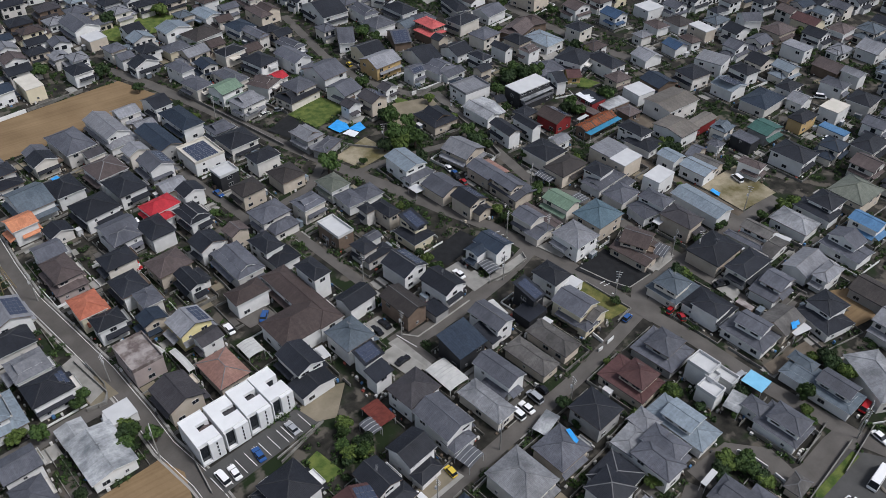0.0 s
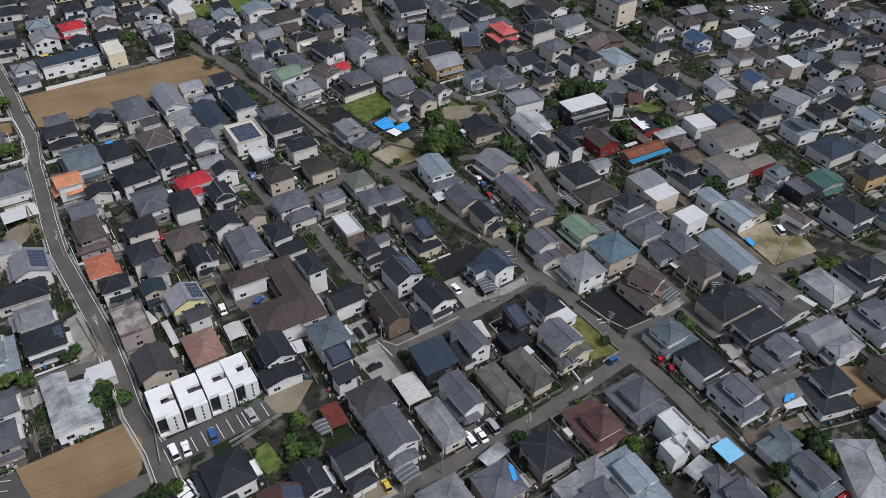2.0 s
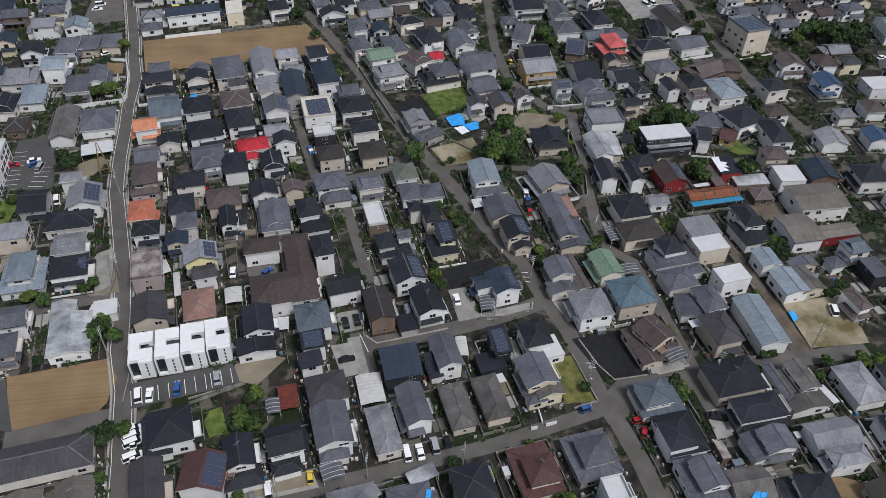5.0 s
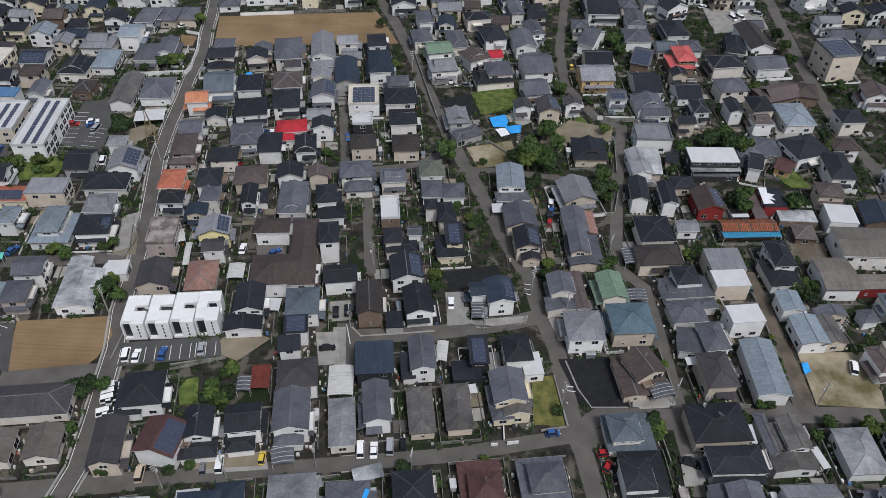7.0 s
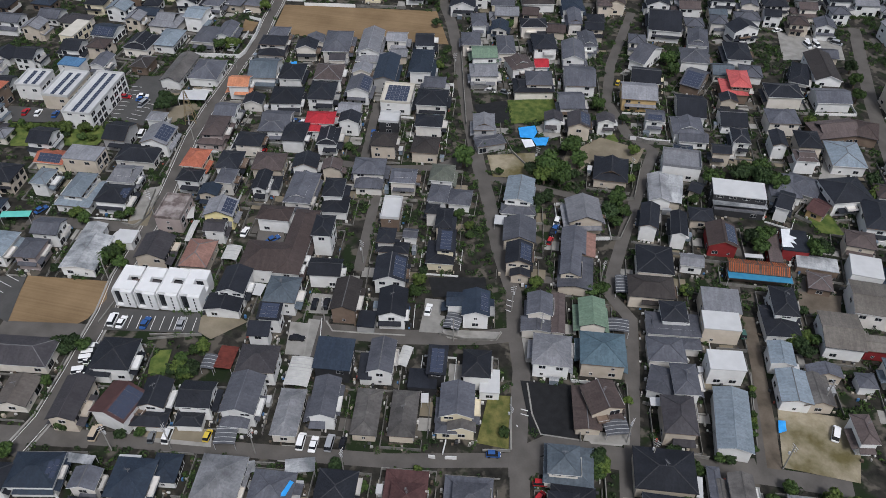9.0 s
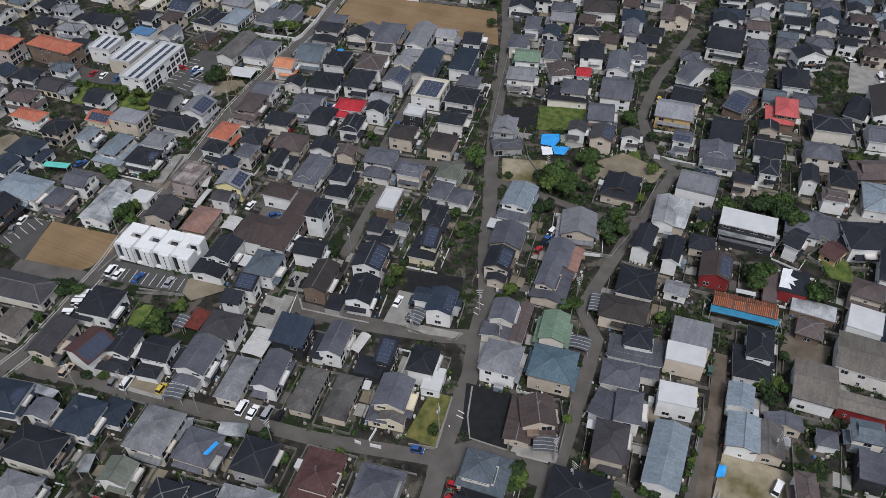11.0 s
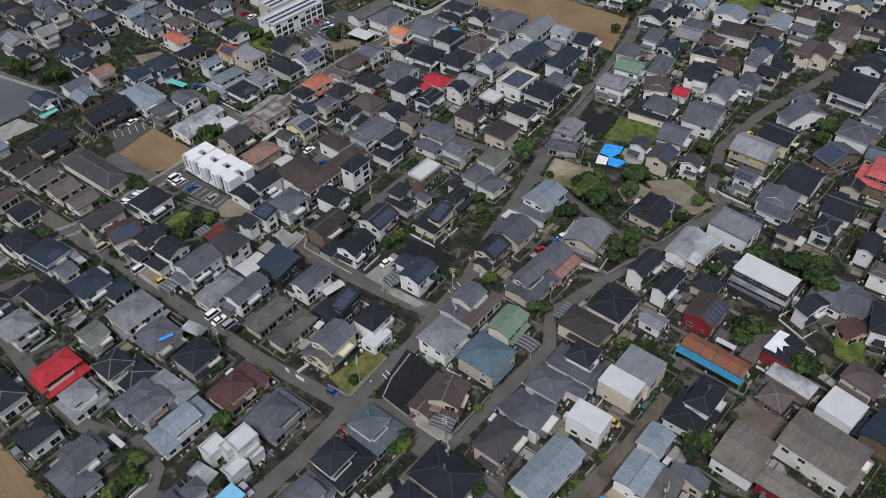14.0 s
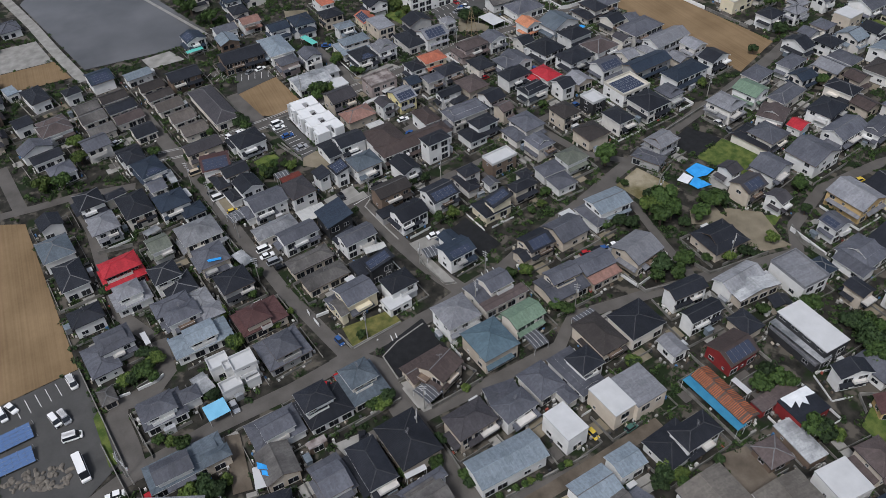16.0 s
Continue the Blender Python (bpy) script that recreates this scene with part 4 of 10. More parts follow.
sheet("yard", M_CONCRETE, [(-133.3, 52.1), (-128.5, 54.6), (-126.4, 38.5), (-130.2, 36.3)], 0.366, "pale concrete or sandy house yard")
strip("dike", M_CONCRETE, [(-245.6, -24.5), (-195.7, -7.0)], 1.5, 0.310, "pale concrete bank of the pond")
sheet("yard", M_SAND, [(-153.2, 93.5), (-140.9, 102.0), (-136.9, 99.2), (-142.6, 87.6)], 0.378, "pale concrete or sandy house yard")
strip("kerb", M_CONCRETE, [(-57.2, 12.3), (-54.4, 9.3), (-44.3, 10.8), (-35.0, 12.4)], 0.5, 0.322, "pale concrete kerb along a plot edge")
strip("kerb", M_CONCRETE, [(-26.3, 17.0), (-23.7, 14.3), (-19.1, 16.2), (-12.2, 16.2), (-10.3, 19.2)], 0.6, 0.326, "pale concrete kerb along a plot edge")
strip("kerb", M_CONCRETE, [(-0.9, 4.6), (1.7, -4.3), (4.6, -9.6), (14.3, -9.0)], 0.4, 0.330, "pale concrete kerb along a plot edge")
strip("kerb", M_CONCRETE, [(-4.1, -0.8), (-1.5, -15.3), (-7.7, -16.9)], 0.4, 0.334, "pale concrete kerb along a plot edge")
strip("kerb", M_CONCRETE, [(-61.4, 11.1), (-58.8, -0.4)], 0.4, 0.338, "pale concrete kerb along a plot edge")
strip("road_marking", M_PAINT, [(-58.7, 13.0), (-56.8, 6.4)], 0.2, 0.342, "worn white painted marking on the street")
strip("road_marking", M_PAINT, [(-10.9, 31.5), (-9.0, 31.2)], 0.25, 0.346, "worn white painted marking on the street")
strip("road_marking", M_PAINT, [(-10.9, 29.6), (-9.1, 29.2)], 0.25, 0.350, "worn white painted marking on the street")
strip("road_marking", M_PAINT, [(-10.6, 27.7), (-9.1, 27.3)], 0.25, 0.354, "worn white painted marking on the street")
strip("road_marking", M_PAINT, [(-1.2, -3.6), (0.6, -3.8)], 0.25, 0.358, "worn white painted marking on the street")
strip("road_marking", M_PAINT, [(-1.0, -5.0), (1.0, -5.2)], 0.25, 0.362, "worn white painted marking on the street")
strip("road_marking", M_PAINT, [(-1.4, -8.4), (-1.1, -8.9)], 0.25, 0.366, "worn white painted marking on the street")
strip("gutter", M_CONCRETE, [(-111.8, -44.6), (-110.3, -33.6), (-111.7, -19.2), (-113.1, -8.3), (-114.3, 1.9), (-117.5, 14.9), (-118.7, 26.5), (-121.3, 45.2), (-126.3, 68.6), (-129.3, 82.4), (-131.1, 100.3), (-132.3, 120.4), (-133.5, 133.2), (-133.7, 153.2), (-137.0, 170.7), (-139.0, 184.9), (-142.3, 202.9), (-146.5, 225.3), (-150.9, 246.9), (-155.6, 273.5)], 0.55, 0.2, "pale concrete gutter along the street")
strip("gutter", M_CONCRETE, [(-117.6, -43.8), (-116.1, -33.5), (-117.4, -19.9), (-118.8, -9.0), (-120.0, 0.8), (-123.2, 13.8), (-124.4, 25.8), (-127.0, 44.2), (-132.0, 67.4), (-135.0, 81.5), (-136.9, 99.8), (-138.1, 120.0), (-139.3, 133.0), (-139.5, 152.7), (-142.8, 169.8), (-144.8, 184.0), (-147.9, 201.9), (-152.1, 224.3), (-156.5, 245.9), (-161.2, 272.5)], 0.55, 0.2, "pale concrete gutter along the street")
strip("edge_line", M_PAINT, [(-112.6, -44.5), (-111.1, -33.6), (-112.5, -19.3), (-113.9, -8.4), (-115.1, 1.7), (-118.3, 14.7), (-119.5, 26.4), (-122.1, 45.1), (-127.1, 68.5), (-130.1, 82.3), (-131.9, 100.2), (-133.1, 120.4), (-134.3, 133.2), (-134.5, 153.1), (-137.8, 170.6), (-139.8, 184.8), (-143.1, 202.8), (-147.3, 225.2), (-151.7, 246.8), (-156.4, 273.4)], 0.15, 0.2, "white painted edge line of the street")
strip("edge_line", M_PAINT, [(-116.8, -43.9), (-115.3, -33.5), (-116.6, -19.8), (-118.1, -8.9), (-119.2, 0.9), (-122.5, 14.0), (-123.7, 25.9), (-126.2, 44.3), (-131.2, 67.6), (-134.2, 81.7), (-136.1, 99.9), (-137.3, 120.0), (-138.5, 133.0), (-138.7, 152.8), (-142.0, 169.9), (-144.0, 184.1), (-147.1, 202.0), (-151.3, 224.4), (-155.7, 246.0), (-160.4, 272.6)], 0.15, 0.2, "white painted edge line of the street")

# ---- the houses ----
house("w", [(-84.7, 16.1, 7.9, 10.0, 7, 5.57, "g1", "dk"), (-85.2, 9.4, 10.1, 6.3, 8, 3.5, "g1", "dk")])
house("w", [(-70.6, 16.0, 9.0, 9.8, 8, 5.57, "h", "bg")])
house("w", [(-70.6, 7.2, 6.3, 5.2, 8, 5.76, "s", "dk"), (-71.3, 1.3, 5.9, 4.5, 11, 5.18, "s", "dk")], solar=True)
house("k", [(-49.2, -2.5, 9.6, 8.8, 7, 5.57, "s", "nv")])
house("w", [(-37.6, 0.3, 6.6, 10.8, 9, 5.57, "g1", "gy"), (-41.0, -2.4, 3.6, 7.2, 10, 3, "s", "dk")])
house("w", [(-47.3, -14.9, 6.6, 11.9, 10, 5.38, "g1", "gy")])
house("w", [(-18.2, 23.5, 7.6, 9.3, 10, 5.57, "g1", "nv"), (-24.0, 24.0, 4.9, 5.3, 11, 5.18, "g0", "nv")], solar=True)
house("v", [(-1.5, 27.1, 7.0, 8.0, 8, 5.57, "g1", "gy"), (3.7, 27.0, 3.7, 14.5, 7, 3.6, "g1", "bp"), (-1.4, 22.0, 8.5, 5.4, 9, 3.2, "g1", "gy")])
house("v", [(12.5, 27.8, 7.3, 10.2, 9, 5.18, "g1", "gn")])
house("c", [(-16.1, -8.5, 8.4, 9.9, 10, 5.57, "g1", "gy"), (-13.7, -14.4, 6.8, 2.7, 10, 4, "g1", "wg"), (-17.3, -14.8, 5.4, 3.5, 10, 3, "h", "gy")])
house("w", [(-103.4, -14.4, 10.0, 10.4, 10, 4.9, "h", "dk"), (-106.6, -15.4, 6.6, 11.4, 10, 3.0, "h", "dk")])
house("w", [(33.5, 33.0, 7.1, 7.6, 9, 5.57, "h", "dk"), (33.8, 30.6, 14.2, 8.0, 8, 3.2, "i", "gy")])
house("w", [(36.9, 11.1, 6.6, 9.6, 10, 5.38, "h", "gy"), (31.8, 11.0, 7.2, 8.5, -5, 3.4, "h", "gy")])
house("e", [(32.3, 21.3, 9.8, 8.3, 9, 3.4, "h", "gy"), (38.4, 24.7, 5.6, 3.9, 9, 3.2, "h", "gy")])
house("t", [(33.0, -15.0, 13.8, 10.8, 7, 4.6, "h", "dl")])
house("w", [(49.6, -17.4, 5.7, 9.3, 8, 5.57, "g1", "wg"), (45.6, -17.8, 4.8, 7.4, 8, 3.4, "g1", "wg"), (48.8, -23.9, 10.5, 4.7, 7, 3.4, "g1", "wg")])
house("w", [(-10.1, -48.6, 4.3, 5.3, 6, 5.38, "p", "wh"), (-6.3, -43.0, 5.1, 6.2, 6, 6.72, "p", "wh"), (-7.2, -46.6, 3.2, 2.6, 6, 5.95, "p", "wh"), (-2.7, -47.6, 3.6, 5.4, 7, 3.8, "p", "wh"), (-3.2, -42.1, 2.9, 3.7, 6, 3.4, "p", "wh")])
house("w", [(-46.8, -64.7, 6.6, 7.4, 8, 5.57, "h", "lg"), (-46.6, -64.5, 8.2, 10.5, 8, 3.2, "h", "lg")])
house("w", [(-49.2, -54.1, 8.2, 8.1, 8, 5.3, "h", "dk"), (-44.6, -51.6, 9.6, 9.0, 9, 3.1, "h", "dk")])
house("w", [(12.2, -30.5, 7.0, 8.3, 7, 5.5, "h", "dl"), (14.2, -28.8, 10.0, 11.8, 6, 3.1, "h", "dk")])
house("w", [(62.3, 43.8, 6.8, 11.0, 6, 5.6, "h", "dk"), (61.6, 38.6, 9.4, 11.2, 9, 3.1, "h", "dk")])
house("r", [(67.6, 71.5, 7.6, 9.4, 3, 4.2, "f", "dk"), (62.0, 68.5, 3.8, 12.4, 4, 2.8, "f", "bp")])
house("b", [(73.8, 64.9, 11.5, 5.6, 0, 2.6, "f", "cg")])
house("o", [(76.9, 90.7, 5.8, 7.8, -29, 3, "g0", "mr")])
house("w", [(34.3, 102.5, 12.2, 9.4, 2, 6.14, "p", "lg")])
house("t", [(32.2, 88.9, 5.8, 14.5, -0, 3.4, "g0", "cg"), (39.6, 91.4, 4.3, 5.6, -16, 3.2, "g0", "dk")])
house("w", [(36.9, 138.6, 10.5, 15.0, 5, 3.4, "g0", "dk")])
house("w", [(36.1, 125.1, 10.8, 11.5, 9, 3.6, "i", "gy"), (38.2, 119.6, 10.2, 6.3, 7, 3, "g0", "gy")])
house("w", [(51.6, 134.4, 9.5, 11.2, 8, 3.4, "g0", "dk")])
house("w", [(53.4, 120.6, 6.1, 9.3, 6, 5.57, "h", "dk")])
house("w", [(65.9, 121.8, 5.3, 9.0, 7, 5.57, "g1", "dk")])
house("t", [(12.2, 94.2, 11.3, 13.0, 3, 3.4, "i", "dk")])
house("w", [(24.5, 125.9, 6.7, 7.3, 4, 5.57, "g0", "gy")], solar=True)
house("w", [(65.9, 88.3, 4.8, 9.2, -14, 5.57, "g0", "dk")])
house("e", [(72.7, 100.3, 10.7, 10.1, -17, 3.4, "h", "gy")])
house("w", [(15.6, -41.3, 6.4, 8.0, 8, 5.6, "g1", "gy"), (14.8, -41.5, 9.2, 12.6, 6, 3.1, "h", "gy")])
house("w", [(38.0, -48.0, 8.6, 7.8, -3, 5.5, "h", "dl"), (35.6, -49.4, 10.2, 11.4, -8, 3.0, "h", "dk")])
house("t", [(68.4, 16.7, 7.8, 9.6, 10, 3.4, "g1", "wg"), (71.3, 23.5, 8.9, 4.0, 10, 3.2, "g1", "gy")])
house("w", [(81.2, 23.0, 4.9, 4.9, 9, 3.2, "h", "gy")])
house("v", [(-160.0, -37.3, 6.9, 9.5, 10, 3, "g1", "db")])
house("v", [(-151.5, -35.8, 6.6, 10.1, 11, 3, "g1", "db")])
house("v", [(-142.6, -34.1, 7.8, 9.9, 10, 3, "g1", "tb2")])
house("v", [(-132.4, -31.4, 8.5, 9.0, 9, 3, "g1", "tb2")])
house("v", [(-121.9, -29.4, 8.2, 9.1, 9, 3, "g1", "tb2")])
house("v", [(-158.8, -51.9, 7.2, 10.1, 11, 3, "g1", "db")])
house("v", [(-156.3, -62.1, 7.4, 9.0, 13, 3, "g1", "wg")])
house("v", [(-150.3, -50.4, 7.6, 10.8, 11, 3, "g1", "dk")])
house("v", [(-148.3, -61.0, 8.0, 9.5, 12, 3, "g1", "wg")])
house("v", [(-141.5, -49.0, 7.0, 10.5, 12, 3, "g1", "bp")])
house("v", [(-137.7, -59.3, 7.5, 9.4, 12, 3, "g1", "wg")])
house("v", [(-130.0, -45.8, 8.6, 8.0, 11, 3, "g1", "dk")])
house("v", [(-133.7, -19.1, 27.5, 9.6, 9, 3.4, "h", "pg")])
house("b", [(-158.4, -24.6, 9.0, 12.4, 7, 5.18, "g1", "dk")])
house("b", [(-162.0, -0.5, 10.4, 17.2, 4, 5.18, "g1", "dk")])
house("w", [(-186.6, -14.1, 9.0, 8.7, 9, 5.18, "g0", "nv")], solar=True)
house("w", [(-174.2, -54.3, 11.0, 9.3, 10, 4.5, "g1", "nv")], solar=True)
house("w", [(-170.5, -40.4, 6.6, 10.5, 11, 3.5, "g1", "lb")])
house("w", [(-172.4, -78.3, 13.3, 7.6, 16, 4.5, "h", "dk")])
house("w", [(-148.9, -74.6, 6.3, 10.2, 15, 4.8, "h", "bp")])
house("w", [(-183.3, -87.1, 7.2, 4.5, 17, 3.4, "f", "lb")])
house("w", [(-154.9, -84.7, 7.3, 6.8, 15, 4.5, "g1", "dk")])
house("w", [(-129.5, -78.9, 6.2, 10.6, 13, 3.5, "g1", "dk")])
house("w", [(-139.4, -81.0, 5.3, 9.5, 14, 3.4, "g1", "gy")])
house("w", [(-168.3, -65.5, 6.1, 6.6, 13, 4.5, "h", "dk")])
house("w", [(-118.1, -75.0, 7.7, 8.6, 12, 4, "h", "gy")])
house("w", [(-117.4, -52.9, 8.3, 8.3, 10, 3.4, "g1", "dk")])
house("w", [(-103.6, -48.3, 11.2, 9.0, 13, 4.8, "h", "nv")], solar=True)
house("w", [(-189.8, -0.2, 7.3, 9.9, 7, 4, "g1", "gy")])
house("w", [(-190.4, 11.0, 7.4, 8.7, 6, 4.8, "g1", "sm")])
house("w", [(-80.4, -66.4, 10.0, 8.2, 9, 5.38, "h", "lg")])
house("w", [(-94.9, -68.8, 9.3, 8.4, 9, 5.18, "h", "dk")])
house("v", [(-85.2, -56.1, 13.4, 9.4, 8, 5.18, "h", "dk")])
house("w", [(-81.5, -45.3, 9.4, 10.0, 9, 5.3, "h", "nv"), (-76.4, -40.2, 6.4, 7.4, 10, 3.1, "h", "nv")])
house("w", [(-63.0, -53.2, 7.5, 6.6, 9, 4.99, "g1", "gg")])
house("w", [(-76.4, -81.3, 11.2, 9.6, 9, 4.5, "h", "bg")])
house("w", [(-62.1, -78.5, 12.8, 8.2, 8, 4.5, "h", "dk")])
house("w", [(-43.6, -76.8, 7.1, 8.9, 8, 4.5, "h", "dk")])
house("w", [(-90.2, -81.5, 7.1, 7.3, 10, 4.5, "g0", "dk")])
house("w", [(-30.1, -71.1, 7.9, 9.2, 9, 5.38, "i", "gy"), (-27.0, -75.6, 11.6, 7.9, 9, 3.2, "h", "gy")])
house("t", [(-14.4, -76.1, 5.6, 4.2, 8, 2.6, "h", "wg")])
house("w", [(-3.1, -65.2, 8.4, 6.6, -83, 5.3, "h", "gy"), (-3.6, -64.6, 11.0, 9.0, -84, 3.1, "h", "gy")])
house("w", [(15.4, -65.7, 8.8, 6.1, -85, 5.18, "g0", "gy"), (14.2, -62.7, 18.4, 8.2, -84, 3.2, "i", "bg")])
house("w", [(-21.9, -50.3, 8.2, 6.6, -83, 5.18, "g0", "lb"), (-21.9, -50.6, 15.8, 8.2, -84, 3.2, "h", "lb")])
house("w", [(-35.6, -55.0, 10.3, 6.7, -84, 5.18, "h", "gy"), (-35.0, -47.2, 6.1, 9.1, -80, 3.6, "h", "lw")])
house("w", [(80.1, -34.1, 9.5, 6.8, -87, 5.38, "g0", "bl")])
house("w", [(67.6, -35.1, 9.2, 6.7, -88, 5.38, "g1", "gy"), (66.5, -36.4, 12.8, 8.8, -89, 3.2, "g0", "gy")])
house("w", [(50.1, -33.6, 8.0, 12.3, -85, 3.6, "g1", "lg")])
house("w", [(49.8, -40.5, 5.0, 9.8, -86, 5.18, "h", "lg")])
house("w", [(35.2, -34.4, 6.8, 8.0, -84, 5.18, "g0", "gy"), (33.5, -34.0, 7.8, 10.7, -82, 3.2, "g0", "gy")])
house("w", [(-154.6, 118.7, 8.3, 20.4, 4, 3.6, "g1", "wg")])
house("w", [(-143.7, 120.3, 11.4, 14.5, 7, 3.6, "h", "gy")])
house("w", [(-121.1, 123.5, 10.8, 14.5, 10, 5.38, "g0", "bg")])
house("w", [(-106.0, 107.9, 11.5, 11.3, 12, 5.38, "h", "dk")])
house("w", [(-96.6, 126.9, 10.7, 11.8, 11, 5.38, "h", "bp")])
house("w", [(-94.6, 114.0, 9.8, 12.2, 10, 5.38, "h", "dk")])
house("w", [(-103.8, 88.6, 9.1, 7.5, 11, 5.38, "h", "gy")])
house("w", [(-83.0, 88.2, 7.3, 10.6, 10, 4.8, "i", "dk")])
house("t", [(4.7, 44.9, 5.9, 9.8, 4, 5.38, "g1", "gy"), (6.4, 43.8, 10.0, 12.8, 5, 3.2, "g1", "gy")])
house("t", [(4.4, 55.6, 7.4, 11.0, 5, 4.4, "g1", "gy"), (9.0, 56.0, 10.2, 3.8, 95, 3.3, "s", "sm")])
house("w", [(-40.4, 77.3, 7.7, 8.9, 7, 4.99, "h", "gg")])
house("w", [(-39.5, 68.5, 6.4, 8.7, 4, 3.6, "h", "gy")])
house("w", [(-32.7, 68.7, 7.4, 7.7, 5, 3.2, "h", "gy")])
house("w", [(25.4, 199.2, 13.4, 19.4, 3, 5.38, "g0", "dk")], detail=1)
house("w", [(19.4, 170.8, 7.1, 16.2, -25, 4.5, "g0", "gy")], detail=1)
house("c", [(20.1, 153.8, 11.0, 11.5, 3, 4.8, "g0", "dk")], detail=1)
house("w", [(39.0, 187.7, 8.1, 14.3, 1, 5.38, "i", "gy")], detail=1)
house("b", [(38.6, 158.3, 7.9, 14.3, -18, 3.6, "g0", "gy")], solar=True, detail=1)
house("w", [(-8.7, 164.8, 8.9, 14.5, 10, 5.38, "g1", "gy")], detail=1)
house("w", [(-4.3, 146.5, 11.7, 14.5, 10, 5.18, "g0", "gy")])
house("w", [(-5.4, 129.9, 9.3, 11.2, 14, 4.8, "g0", "gy")])
house("w", [(-4.3, 175.7, 7.0, 12.7, 15, 5.18, "i", "gy")], detail=1)
house("w", [(-21.0, 169.7, 9.6, 12.2, 16, 5.18, "h", "dk")], detail=1)
house("t", [(-0.7, 213.2, 6.4, 14.9, 7, 5.38, "h", "bp")], detail=1)
house("v", [(3.6, 233.6, 7.5, 15.9, 7, 5.38, "h", "bp")], detail=1)
house("w", [(-13.6, 204.4, 9.4, 11.7, 12, 5.18, "h", "nv")], detail=1)
house("t", [(-106.4, -29.5, 7.2, 12.8, 9, 5.38, "g1", "pg")])
house("w", [(-94.7, -27.8, 10.0, 9.7, -7, 5.38, "g1", "mr")], solar=True)
house("w", [(-87.4, -23.4, 6.9, 8.6, 9, 5.38, "g1", "dk"), (-86.4, -29.1, 8.7, 4.5, 10, 3, "h", "dk")])
house("w", [(-77.4, -21.5, 8.3, 7.9, 10, 5.57, "g0", "dk"), (-77.2, -27.0, 6.8, 4.1, 11, 3, "h", "dk")])
house("w", [(-66.8, -18.7, 8.7, 11.8, 8, 5.57, "g1", "gy"), (-66.5, -24.4, 7.0, 4.6, 7, 3, "h", "gy")])
house("w", [(-67.5, -7.9, 9.9, 8.8, 10, 5.57, "h", "pg")])
house("k", [(-23.5, 1.6, 5.0, 8.0, 8, 5.76, "s", "dk"), (-26.3, -2.3, 7.2, 6.0, 9, 3.2, "f", "dk")], solar=True)
house("w", [(-13.8, 3.4, 7.2, 8.8, 9, 5.76, "h", "dk"), (-9.9, 0.8, 5.0, 7.2, 10, 3.2, "f", "wh")])
house("v", [(-54.9, -19.8, 6.4, 13.4, 9, 3.6, "h", "lw")])
house("t", [(-36.8, -15.0, 6.4, 13.4, 9, 3.2, "h", "wg")])
house("t", [(-28.1, -13.4, 6.6, 13.3, 9, 3.2, "h", "wg")])
house("t", [(-21.1, -35.8, 7.6, 7.5, 8, 5.38, "h", "mr"), (-22.0, -34.5, 9.7, 13.3, 9, 3.2, "h", "mr")])
house("g", [(-36.8, -37.2, 9.0, 9.4, 8, 5.28, "h", "dl")])
house("t", [(-50.5, -40.4, 9.7, 9.1, 7, 4.9, "h", "gy")])
house("v", [(-62.5, -41.2, 10.4, 12.2, 8, 5.38, "h", "lw")])
house("g", [(-7.7, -32.3, 7.3, 8.2, -81, 5.18, "h", "gy"), (-8.3, -32.3, 12.3, 10.9, -81, 3, "h", "gy")])
house("w", [(-31.2, -53.2, 6.4, 9.5, 8, 5.38, "h", "gy")])
house("w", [(-29.4, -45.6, 5.7, 6.2, 5, 4, "h", "lg")])
house("t", [(17.6, 0.8, 8.6, 8.6, 26, 5.38, "g1", "br"), (14.3, -1.3, 6.7, 12.8, 10, 3, "g1", "br")])
house("t", [(35.6, -0.2, 8.0, 11.0, 8, 5.8, "h", "pg")])
house("w", [(48.2, 2.4, 8.4, 17.8, 3, 4.6, "g1", "lb")])
house("w", [(63.1, 16.0, 7.8, 10.2, 6, 4.3, "g1", "lb")])
house("w", [(60.7, 25.8, 6.4, 7.6, 5, 4.6, "g1", "lb")])
house("v", [(10.7, -18.4, 7.4, 7.8, 8, 5.5, "h", "bg"), (12.0, -18.1, 11.4, 10.2, 6, 3.1, "h", "bg")])
house("e", [(35.1, -25.0, 12.9, 7.4, 5, 4.8, "h", "dl")])
house("w", [(64.6, -20.0, 9.0, 12.4, 6, 3.6, "h", "lw")])
house("t", [(-11.9, 56.9, 9.8, 10.5, 8, 4, "g1", "gy")])
house("t", [(-10.2, 45.4, 7.7, 9.1, 7, 5.38, "g1", "dk"), (-9.0, 40.8, 5.9, 4.7, 8, 3, "g1", "dk")], solar=True)
house("w", [(-14.8, 73.8, 8.8, 12.3, 3, 5.76, "g1", "lb"), (-14.0, 67.5, 10.9, 5.0, 8, 3, "h", "gy")])
house("t", [(5.8, 69.4, 10.6, 11.4, 14, 5.0, "g1", "lg")])
house("t", [(-34.6, 55.3, 5.0, 9.2, 8, 5.57, "h", "dk")])
house("c", [(-31.5, 44.8, 5.5, 7.7, 8, 5.76, "s", "dk"), (-32.6, 42.9, 8.4, 9.8, 8, 3.2, "h", "dk")], solar=True)
house("e", [(-39.1, 58.7, 4.2, 4.8, 7, 5.38, "h", "dk")])
house("b", [(-51.4, 56.5, 5.7, 10.1, 8, 5.76, "p", "wh")])
house("e", [(-49.3, 43.9, 5.5, 6.7, 9, 5.38, "h", "dk"), (-46.7, 41.6, 9.6, 4.9, 8, 3.2, "h", "dk")])
